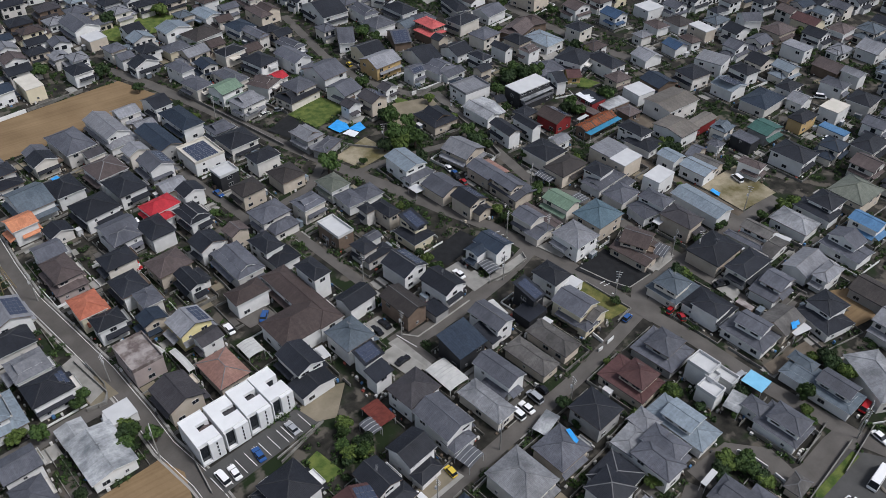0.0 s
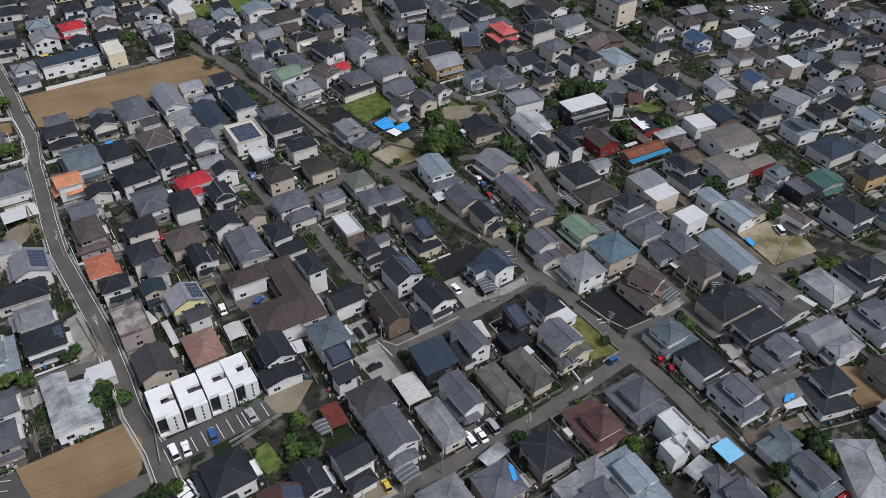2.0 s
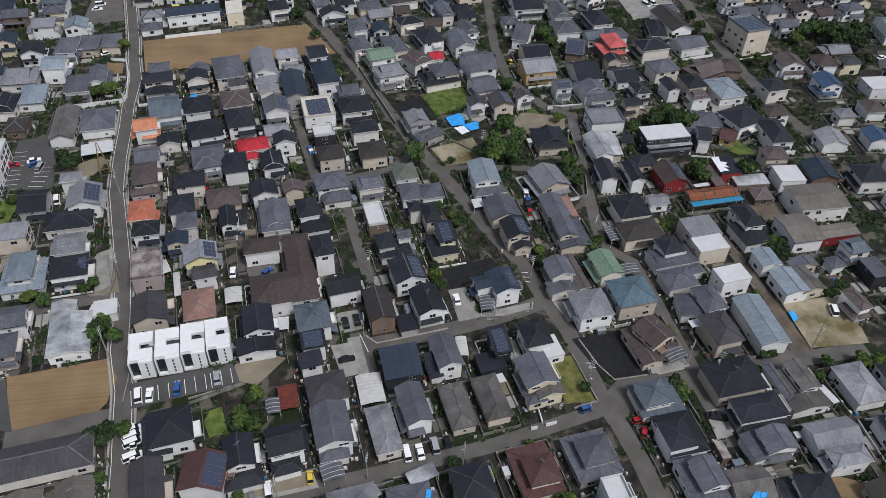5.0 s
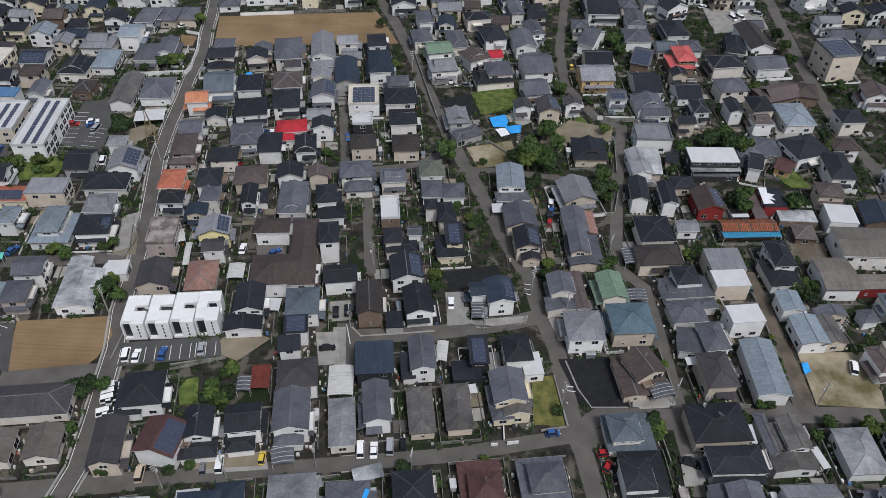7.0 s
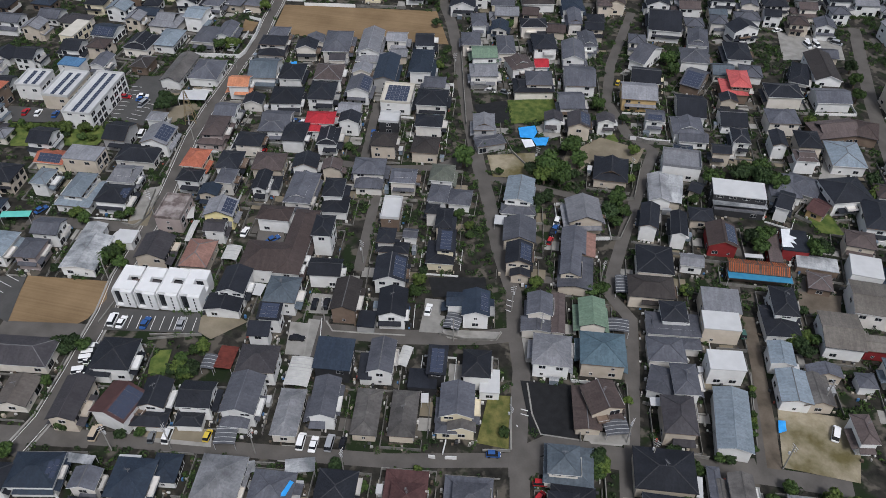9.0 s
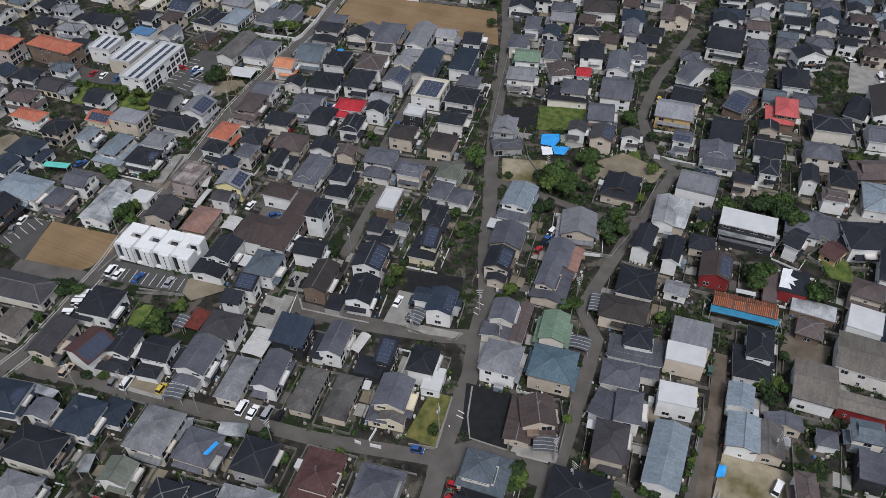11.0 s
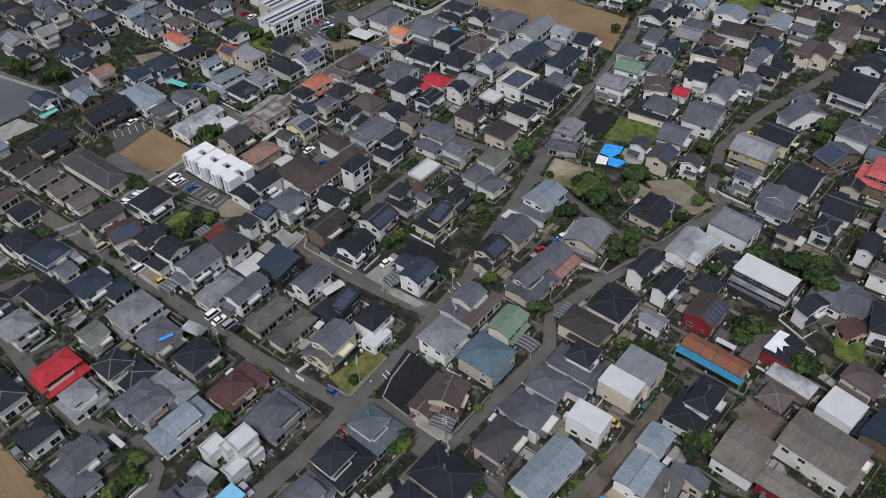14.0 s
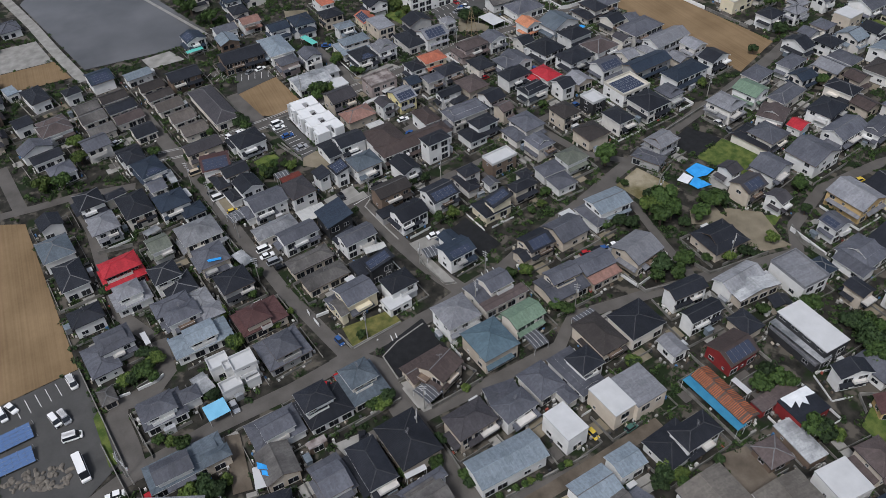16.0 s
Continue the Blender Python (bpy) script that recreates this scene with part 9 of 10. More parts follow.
def carport(x, y, w, d, rot, h, look_key):
    ob = new("carport")
    ob.matrix_basis = pose(x, y, 0, 0, 0, rot)
    material, words = CANOPY[look_key]
    tagged(ob, f"{words} canopy on thin posts beside a house", "carport", "carports and canopies")
    arch = 0.35 if look_key in ("poly", "dark") else 0.0
    bm = bmesh.new()
    n = 8
    rows = []
    for i in range(n + 1):
        a = i / n * 2 - 1
        z = h + arch * (1 - a * a)
        rows.append([bm.verts.new((a * w / 2, s * d / 2, z + k)) for k in (0, 0.06) for s in (-1, 1)])
    for p, q in zip(rows, rows[1:]):
        for i, j in ((2, 3), (1, 0), (0, 2), (3, 1)):
            bm.faces.new((p[i], q[i], q[j], p[j]))
    for p in (rows[0], rows[-1]):
        bm.faces.new((p[0], p[1], p[3], p[2]))
    bmesh.ops.recalc_face_normals(bm, faces=bm.faces[:])
    part("canopy", bm, material, ob)
    if look_key in ("poly", "dark", "rust"):
        count = max(3, int(d / 1.0))
        for i in range(count):
            bm = bmesh.new()
            yy = (i + 0.5) / count * d - d / 2
            for a, b in zip(range(n), range(1, n + 1)):
                ends = [((k / n * 2 - 1) * w / 2, yy, h + 0.09 + arch * (1 - (k / n * 2 - 1) ** 2)) for k in (a, b)]
                add_beam(bm, *ends, 0.1, 0.06)
            part("rib", bm, M_RAIL if look_key != "rust" else CANOPY["rust"][0], ob)
    for sx in (-1, 1):
        for sy in (-1, 1):
            bm = bmesh.new()
            px, py = sx * (w / 2 - 0.15), sy * (d / 2 - 0.15)
            add_box(bm, px - 0.05, px + 0.05, py - 0.05, py + 0.05, 0, h)
            part("post", bm, M_RAIL, ob)


def garden_wall(pts, h, look_key):
    """A block wall along a bent line, with a coping on top."""
    bm, cap = bmesh.new(), bmesh.new()
    for a, b in zip(pts, pts[1:]):
        a, b = Vector((*a, h / 2)), Vector((*b, h / 2))
        add_beam(bm, a, b, 0.16, h)
        add_beam(cap, a + Vector((0, 0, h / 2 + 0.04)), b + Vector((0, 0, h / 2 + 0.04)), 0.24, 0.08)
    ob = finish(bm, "garden_wall", WALL["w"][0] if look_key == "white" else M_BLOCK)
    tagged(ob, "white rendered garden wall along a plot" if look_key == "white" else "grey block garden wall along a plot", "wall", kind="structure")
    part("coping", cap, WALL["w"][0] if look_key == "white" else M_BLOCK, ob)


def utility_pole(x, y, h):
    ob = new("utility_pole")
    ob.matrix_basis = pose(x, y, 0, 0, 0, (x * 17) % 180)
    tagged(ob, "grey concrete utility pole with crossarms by the street", "utility pole", "utility poles")
    bm = bmesh.new()
    bmesh.ops.create_cone(bm, cap_ends=True, segments=10, radius1=0.17, radius2=0.1, depth=h, matrix=Matrix.Translation((0, 0, h / 2)))
    part("pole", bm, M_CONCRETE, ob)
    for k in range(3):
        bm = bmesh.new()
        add_box(bm, -0.9 + 0.15 * k, 0.9 - 0.15 * k, -0.18, -0.08, h - 0.6 - 0.8 * k, h - 0.48 - 0.8 * k)
        part("crossarm", bm, M_RAIL, ob)
    bm = bmesh.new()
    bmesh.ops.create_cone(bm, cap_ends=True, segments=10, radius1=0.25, radius2=0.25, depth=0.8, matrix=Matrix.Translation((0.35, 0.2, h - 3.4)))
    part("transformer", bm, M_RAIL, ob)


TARP = {"black": surface("black_sheeting", (0.012, 0.012, 0.014), (0.03, 0.03, 0.033), 1.0, 0.6, 0.01, 0.1), "blue": surface("blue_tarpaulin", (0.02, 0.24, 0.62), (0.05, 0.36, 0.78), 1.5, 0.5, 0.04, 0.05), "white": surface("white_tarpaulin", (0.62, 0.64, 0.66), (0.75, 0.76, 0.78), 1.5, 0.5, 0.04, 0.02)}


def tarpaulin(pts, z, colour):
    """A crumpled sheet with the given outline."""
    bm = bmesh.new()
    f = bm.faces.new([bm.verts.new((x, y, z)) for x, y in pts])
    if z < 1:
        SHEETS.append(list(pts))
    f.normal_update()
    if f.normal.z < 0:
        f.normal_flip()
    bmesh.ops.triangulate(bm, faces=bm.faces[:])
    bmesh.ops.subdivide_edges(bm, edges=bm.edges[:], cuts=5, use_grid_fill=True)
    for v in bm.verts:
        v.co.z += 0.14 * noise.noise(v.co * 0.9) + 0.05 * noise.noise(v.co * 2.7) + 0.35
    ob = finish(bm, "tarpaulin", TARP[colour])
    tagged(ob, f"crumpled {colour} tarpaulin spread flat", "tarpaulin")


# ---- yards: plot walls, drives and undergrowth in the open ground between the houses ----
def open_ground(p, gap=0.3, roads=True):
    """Which of the points lie clear of houses, streets and other sheets of ground."""
    p = np.asarray(p, float)
    ok = np.ones(len(p), bool)
    for x, y, w, d, rot in FOOT:
        c, s = math.cos(radians(rot)), math.sin(radians(rot))
        u, v = p[:, 0] - x, p[:, 1] - y
        ok &= ~((np.abs(c * u + s * v) < w / 2 + gap) & (np.abs(-s * u + c * v) < d / 2 + gap))
    if roads:
        for pts, wide in STRIPS:
            for a, b in zip(pts, pts[1:]):
                a, b = np.array(a), np.array(b)
                t = np.clip(((p - a) @ (b - a)) / ((b - a) @ (b - a)), 0, 1)
                ok &= np.linalg.norm(p - a - t[:, None] * (b - a), axis=1) > wide / 2 + gap
    for pts in SHEETS:
        inside = np.zeros(len(p), bool)
        for (x1, y1), (x2, y2) in zip(pts, pts[1:] + pts[:1]):
            cross = ((y1 > p[:, 1]) != (y2 > p[:, 1]))
            with np.errstate(divide="ignore", invalid="ignore"):
                inside ^= cross & (p[:, 0] < (x2 - x1) * (p[:, 1] - y1) / (y2 - y1 + 1e-9) + x1)
        ok &= ~inside
    return ok


def plot_walls():
    """Low block walls round the plots, where there is room for them."""
    taken = np.zeros((0, 2))
    rnd = random.Random(5)
    for x, y, w, d, rot in list(FOOT):
        if w * d < 40 or not (-200 < x < 150 and -100 < y < 170):
            continue
        grow = rnd.uniform(1.4, 2.6)
        base = pose(x, y, 0, 0, 0, rot)
        h, look_key = rnd.choice((0.6, 0.8, 1.1)), "white" if rnd.random() < 0.1 else "block"
        bm = bmesh.new()
        mine = []
        for side in range(4):
            run, out = (w, d) if side % 2 == 0 else (d, w)
            m = base @ Matrix.Rotation(radians(90 * side), 4, "Z")
            n = int((run + 2 * grow) / 0.6)
            pts = [m @ Vector((-run / 2 - grow + 0.6 * i, -out / 2 - grow, 0)) for i in range(n + 1)]
            flat = np.array([p.xy for p in pts])
            ok = open_ground(flat, 0.35)
            if len(taken):
                ok &= np.array([np.min(np.sum((taken - q) ** 2, 1)) > 2.2 for q in flat])
            i = 0
            while i <= n:
                j = i
                while j <= n and ok[j]:
                    j += 1
                if j - i >= 5:
                    add_beam(bm, pts[i] + Vector((0, 0, h / 2)), pts[j - 1] + Vector((0, 0, h / 2)), 0.14, h)
                    mine += [tuple(q) for q in flat[i:j]]
                i = j + 1
        if mine:
            taken = np.concatenate([taken, mine])
            ob = finish(bm, "garden_wall", WALL["w"][0] if look_key == "white" else M_BLOCK)
            tagged(ob, "white rendered wall round a house plot" if look_key == "white" else "grey block wall round a house plot", "wall", kind="structure")
        else:
            bm.free()


def drives(seed):
    """Concrete standings beside the houses."""
    rnd = random.Random(seed)
    for k, (x, y, w, d, rot) in enumerate(list(FOOT)):
        if w * d < 40 or rnd.random() < 0.3:
            continue
        a, b = rnd.uniform(2.6, 4.5), rnd.uniform(3.0, 5.0)
        side = rnd.choice((0, 0, 1, 3))
        run, out = (w, d) if side % 2 == 0 else (d, w)
        m = pose(x, y, 0, 0, 0, rot) @ Matrix.Rotation(radians(90 * side), 4, "Z") @ Matrix.Translation((rnd.uniform(-0.4, 0.4) * run, -out / 2 - b / 2 - 0.2, 0))
        pts = [tuple((m @ Vector((i * a / 2, j * b / 2, 0))).xy) for i, j in ((-1, -1), (1, -1), (1, 1), (-1, 1))]
        if open_ground(pts + [tuple(m.translation.xy)], 0.05).sum() >= 4:
            sheet("driveway", rnd.choice((M_CONCRETE, M_CONCRETE, M_SAND, M_ASPHALT)), pts, 0.03 + 0.0002 * (k % 50) + 0.0004 * seed, "paved standing beside a house")


def undergrowth():
    """Shrubs, hedges and weeds in the gardens, as one mass."""
    rng = np.random.default_rng(4)
    p = np.stack([rng.uniform(-235, 190, 40000), rng.uniform(-105, 250, 40000)], 1)
    thick = np.array([noise.noise(Vector((x * 0.06, y * 0.06, 3.3))) for x, y in p])
    p = p[thick + rng.uniform(-0.4, 0.4, len(p)) > 0.0]
    p = p[open_ground(p, 0.25)]
    co = []
    for x, y in p:
        r = rng.uniform(0.35, 1.15)
        lobes = [(x, y, r * 0.5, r), (x + rng.uniform(-0.8, 0.8), y + rng.uniform(-0.8, 0.8), r * 0.4, r * 0.7)]
        co.append(leaves(rng, lobes, int(14 + 22 * r), 0.2))
    half = len(co) // 2
    for part_of, mt in ((co[:half], M_LEAF[0]), (co[half:], M_LEAF[1])):
        ob = new("undergrowth", leaf_mesh("undergrowth", np.concatenate(part_of), mt))
        tagged(ob, "green shrubs and hedges in the gardens between houses", "shrubs", kind="stuff")


def shed_at(x, y, rot, w, d, h, material):
    ob = new("garden_shed")
    ob.matrix_basis = pose(x, y, 0, 0, 0, rot)
    tagged(ob, "small metal storage shed standing in a yard", "shed", "storage sheds")
    bm = bmesh.new()
    add_box(bm, -w / 2, w / 2, -d / 2, d / 2, 0, h)
    part("body", bm, material, ob)
    bm = bmesh.new()
    add_box(bm, -w / 2 - 0.1, w / 2 + 0.1, -d / 2 - 0.1, d / 2 + 0.1, h + 0.002, h + 0.09)
    part("lid", bm, rnd_roof[int(abs(x * 3 + y)) % 3], ob)


def yard_clutter():
    """Bins, pots, outdoor units and boxes along the house walls, as one mass."""
    m = bpy.data.materials.new("yard_clutter_paint")
    m.use_nodes = True
    n, l = links_of(m)
    geo, ramp = n.new("ShaderNodeNewGeometry"), n.new("ShaderNodeValToRGB")
    ramp.color_ramp.interpolation = "CONSTANT"
    tones = ((0.0, (0.55, 0.54, 0.52)), (0.24, (0.30, 0.29, 0.27)), (0.5, (0.10, 0.075, 0.055)), (0.66, (0.035, 0.036, 0.04)), (0.82, (0.42, 0.37, 0.30)), (0.93, (0.06, 0.16, 0.32)), (0.97, (0.32, 0.07, 0.05)))
    for k, (at_, c) in enumerate(tones):
        el = ramp.color_ramp.elements[k] if k < 2 else ramp.color_ramp.elements.new(at_)
        el.position, el.color = at_, (*c, 1)
    l.new(geo.outputs["Random Per Island"], ramp.inputs["Fac"])
    l.new(ramp.outputs["Color"], n["Principled BSDF"].inputs["Base Color"])
    n["Principled BSDF"].inputs["Roughness"].default_value = 0.7
    rng = np.random.default_rng(6)
    spots = []
    for x, y, w, d, rot in FOOT:
        for k in range(17):
            side = int(rng.integers(0, 4))
            run, out = (w, d) if side % 2 == 0 else (d, w)
            p = pose(x, y, 0, 0, 0, rot) @ Matrix.Rotation(radians(90 * side), 4, "Z") @ Vector((rng.uniform(-run / 2, run / 2), -out / 2 - rng.uniform(0.0, 1.6), 0))
            spots.append((p.x, p.y, rot + 90 * side))
    spots = np.array(spots)
    spots = spots[open_ground(spots[:, :2], 0.05)]
    bm = bmesh.new()
    for x, y, rot in spots:
        a, b, h = rng.uniform(0.12, 0.42), rng.uniform(0.12, 0.32), rng.uniform(0.25, 1.0)
        add_box(bm, -a, a, -b, b, 0, h, pose(x, y, 0, 0, 0, rot))
    ob = finish(bm, "yard_clutter", m)
    tagged(ob, "bins, pots and outdoor units along the house walls", "clutter", kind="stuff")


rnd_roof = (ROOF["wh"][0], ROOF["cg"][0], ROOF["lb"][0])


def sheds():
    rng = np.random.default_rng(12)
    picks = [FOOT[i] for i in rng.choice(len(FOOT), 150, replace=False)]
    for x, y, w, d, rot in picks:
        side = int(rng.integers(0, 4))
        out = d if side % 2 == 0 else w
        m = pose(x, y, 0, 0, 0, rot) @ Matrix.Rotation(radians(90 * side), 4, "Z") @ Matrix.Translation((rng.uniform(-2.5, 2.5), -out / 2 - 1.1, 0))
        if open_ground([tuple(m.translation.xy)], 0.7).all():
            shed_at(m.translation.x, m.translation.y, rot + 90 * side, rng.uniform(1.4, 2.6), rng.uniform(0.9, 1.5), rng.uniform(1.7, 2.2), rnd_roof[int(rng.integers(0, 3))])


def bay_lines(x, y, rot, count, pitch, length, first=0):
    """White lines of parking bays in a row."""
    for i in range(count):
        m = pose(x, y, 0, 0, 0, rot) @ Matrix.Translation((i * pitch, 0, 0))
        a, b = m @ Vector((0, -length / 2, 0)), m @ Vector((0, length / 2, 0))
        strip("bay_line", M_PAINT, [tuple(a.xy), tuple(b.xy)], 0.16, 0.36, "white painted line of a parking bay")


# ---- a rusty shed with a blue front roof, a lattice mast ----
def rust_battens(x, y, w, d, rot, h, rows):
    """Rust-orange battens up the slopes of the long shed."""
    ob = new("roof_battens")
    ob.matrix_basis = pose(x, y, 0, 0, 0, rot)
    tagged(ob, "rust-orange battens lying on the long shed roof", "battens")
    mt = surface("orange_rust", (0.30, 0.085, 0.035), (0.46, 0.15, 0.06), 1, 0.85, 0.01, 0.2)
    rise = d / 2 * PITCH
    rnd = random.Random(3)
    for k in range(rows):
        for s in (-1, 1):
            if rnd.random() < 0.12:
                continue
            px = (k + 0.5) / rows * w - w / 2
            lo, hi = rnd.uniform(0.0, 0.06), rnd.uniform(0.9, 1.0)
            bm = bmesh.new()
            add_beam(bm, (px, s * d / 2 * (1 - lo), h + rise * lo + 0.08), (px, s * d / 2 * (1 - hi), h + rise * hi + 0.08), rnd.uniform(0.14, 0.24), 0.08)
            part("batten", bm, mt, ob)


def lattice_mast(x, y, h):
    ob = new("lattice_mast")
    ob.matrix_basis = pose(x, y, 0, 0, 0, 20)
    tagged(ob, "tapering rusty steel lattice mast on four legs", "mast")
    mt = surface("weathered_steel", (0.16, 0.12, 0.07), (0.28, 0.22, 0.13), 1, 0.7, 0.003)
    for sx in (-1, 1):
        for sy in (-1, 1):
            bm = bmesh.new()
            add_beam(bm, (sx * 1.9, sy * 1.9, 0), (sx * 0.15, sy * 0.15, h), 0.16, 0.16)
            part("leg", bm, mt, ob)
    for k in range(5):
        z = h * (0.12 + 0.17 * k)
        r = 1.9 - 1.75 * z / h
        bm = bmesh.new()
        for a, b in (((-r, -r), (r, -r)), ((r, -r), (r, r)), ((r, r), (-r, r)), ((-r, r), (-r, -r))):
            add_beam(bm, (*a, z), (*b, z), 0.1, 0.1)
        part("brace", bm, mt, ob)


M_BLUE_CELL = shiny("blue_solar_cell", (0.085, 0.150, 0.30), 0.2)
BLUE_PANEL = PANEL.copy()
BLUE_PANEL.materials[1] = M_BLUE_CELL
BLUE_PANEL.materials[0] = WALL["w"][0]


def solar_rack(x, y, w, d, rot):
    """A ground-standing field of solar panels on a tilted rack."""
    ob = new("solar_rack")
    ob.matrix_basis = pose(x, y, 0, 0, 0, rot)
    tagged(ob, "blue ground-standing solar panels on a tilted steel rack", "solar panels", "solar racks")
    tilt = Matrix.Translation((0, 0, 1.5)) @ Matrix.Rotation(radians(12), 4, "X")
    for k in range(int(w / 1.6)):
        for r in range(int(d / 1.1)):
            child("solar_panel", BLUE_PANEL, ob, tilt @ Matrix.Translation(((k + 0.5) * 1.6 - w / 2, (r + 0.5) * 1.1 - d / 2, 0.1)))
    for k in (-0.45, -0.15, 0.15, 0.45):
        for s in (-0.4, 0.4):
            bm = bmesh.new()
            add_box(bm, k * w - 0.06, k * w + 0.06, s * d - 0.06, s * d + 0.06, 0, 1.5 + s * d * 0.2)
            part("post", bm, M_RAIL, ob)


def boulders(pts, count):
    """Rough garden stones heaped beside the racks."""
    rng = np.random.default_rng(21)
    bm = bmesh.new()
    (x0, y0), (x1, y1), (x2, y2) = pts
    for k in range(count):
        a, b = rng.uniform(0, 1, 2)
        m = Matrix.Translation((x0 + a * (x1 - x0) + b * (x2 - x0), y0 + a * (y1 - y0) + b * (y2 - y0), 0.25)) @ Matrix.Rotation(rng.uniform(0, 6), 4, "Z") @ Matrix.Diagonal((rng.uniform(0.4, 1.1), rng.uniform(0.3, 0.8), rng.uniform(0.3, 0.6), 1))
        made = bmesh.ops.create_icosphere(bm, subdivisions=2, radius=1, matrix=m)
        for v in made["verts"]:
            v.co += 0.14 * Vector((noise.noise(v.co * 1.7), noise.noise(v.co * 1.7 + Vector((9, 0, 0))), noise.noise(v.co * 1.7 + Vector((0, 9, 0)))))
    ob = finish(bm, "boulders", surface("garden_stone", (0.10, 0.088, 0.075), (0.20, 0.18, 0.155), 1.2, 0.9, 0.03, 0.1))
    tagged(ob, "rough grey-brown garden stones lying in heaps", "stones", kind="stuff")

white_row_house(-113.1, 9.3, 5.7, 10.0, 6)
white_row_house(-106.8, 10.0, 5.8, 10.1, 6)
white_row_house(-100.7, 11.1, 5.8, 10.4, 6)
white_row_house(-94.7, 12.0, 5.8, 10.4, 8)
carport(-78.7, 16.9, 3.3, 4.5, 1, 2.6, "white")
carport(30.7, 4.1, 3.3, 2.6, 8, 3.4, "white")
carport(-57.1, -7.1, 6.2, 9.1, 6, 2.5, "poly")
carport(21.7, -4.6, 5.8, 5.1, 19, 2.5, "dark")
carport(-92.1, 28.9, 4.6, 6.0, 6, 2.5, "poly")
carport(-77.0, -7.3, 4.7, 7.2, 6, 2.6, "rust")
carport(-80.6, -9.7, 3.4, 4.7, 6, 2.6, "dark")
carport(2.5, -52.7, 5.0, 5.5, 8, 2.6, "sky")
carport(55.2, -22.1, 1.9, 5.7, 16, 3, "white")
carport(-32.7, 3.8, 2.9, 6.6, -2, 2.5, "poly")
carport(19.8, 27.3, 5.6, 4.6, 6, 2.6, "dark")
carport(19.9, 42.9, 4.2, 6.9, 6, 2.6, "dark")
carport(-67.1, -28.9, 5.1, 4.7, 13, 2.5, "dark")
carport(-97.3, -42.7, 8.2, 2.4, 6, 3, "tin")
carport(-179.6, -15.6, 2.4, 7.0, 8, 2.8, "teal")
carport(-163.4, 28.6, 9.0, 2.8, 16, 3, "teal")
carport(-24.5, -7.3, 1.9, 2.8, 13, 2.2, "white")
carport(-18.6, 61.9, 3.5, 4.3, 6, 2.4, "white")
carport(-72.4, -53.9, 2.8, 4.8, 22, 3, "tin")
carport(-85.3, -40.3, 5.1, 2.3, 11, 3.4, "white")
carport(-28.8, -63.9, 5.0, 1.4, 9, 3, "white")
carport(-6.9, -53.8, 6.5, 3.9, 16, 2.8, "tin")
carport(40.9, -16.8, 5.2, 1.4, 92, 3.2, "white")
carport(56.1, 63.3, 5.2, 1.6, 7, 2.8, "white")
carport(-47.3, -32.2, 3.7, 6.8, -71, 2.6, "tin")
carport(-46.2, -38.4, 5.0, 3.3, -80, 2.6, "tin")
carport(-57.9, -35.1, 3.0, 1.8, -62, 2.6, "tin")
carport(-114.6, 41.4, 5.5, 8.0, -68, 2.5, "poly")
carport(-107.7, 35.0, 9.5, 1.8, -81, 2.5, "poly")
carport(-53.9, 57.4, 1.0, 4.5, -30, 2.3, "tin")
carport(25.9, -48.6, 5.8, 2.6, -8, 3.2, "white")
carport(57.1, 53.8, 17.6, 3.0, 6, 3.7, "blue")
carport(52.4, 85.3, 16.4, 4.0, 5, 4.2, "tin")
carport(-23.3, 18.5, 4.4, 5.8, -2, 2.4, "dark")
carport(-127.1, 27.3, 3.0, 4.7, -98, 2.8, "white")
carport(-141.1, 103.0, 10.2, 6.5, 11, 3, "white")
car(-158.6, 235.0, 12, "car", "black")
car(-156.6, 229.0, 8, "car", "blue")
car(-161.2, 219.0, 10, "van", "white")
car(-161.8, 214.5, 10, "car", "white")
car(-163.0, 240.0, 95, "car", "white")
car(-160.2, 240.4, 95, "car", "silver")
car(-127.6, 212.6, 10, "van", "yellow")
car(-161.5, 101.2, 20, "car", "white")
car(-160.7, 99.0, 20, "car", "blue")
car(-197.4, 81.4, 100, "car", "red")
car(-192.6, 82.0, 100, "car", "white")
car(-186.0, 82.6, 100, "car", "blue")
car(-113.3, -1.3, 99, "van", "white")
car(-110.6, -1.5, 94, "car", "white")
car(-104.2, -0.3, 92, "car", "blue")
car(-94.8, 1.9, 99, "car", "silver")
car(-98.4, -34.5, 97, "van", "tan")
car(-84.8, -32.4, 103, "kei", "grey")
car(-81.3, -31.1, 98, "van", "white")
car(-72.1, -28.9, 93, "kei", "yellow")
car(-113.2, -11.3, 102, "kei", "white")
car(-112.9, -13.1, 100, "kei", "white")
car(-112.4, -15.0, 98, "kei", "white")
car(-111.8, -18.9, 97, "kei", "white")
car(-50.0, -25.2, 97, "van", "white")
car(-46.9, -25.2, 95, "car", "white")
car(-43.3, -24.0, 95, "van", "silver")
car(-40.3, -23.2, 95, "kei", "black")
car(-5.3, -17.9, 12, "kei", "blue")
car(-62.5, 4.4, 9, "car", "black")
car(-62.2, 17.0, 98, "car", "black")
car(-59.2, 17.8, 97, "car", "black")
car(-31.2, 22.4, 93, "car", "white")
car(-1.7, 67.5, 84, "car", "white")
car(-2.3, 62.5, 83, "car", "black")
car(-2.6, 58.0, 81, "kei", "red")
car(26.6, -23.7, -27, "car", "black")
car(72.9, 6.8, 78, "van", "white")
car(-93.2, 40.0, 92, "car", "white")
car(-83.7, 39.1, 52, "car", "blue")
car(-159.5, 34.6, 67, "car", "blue")
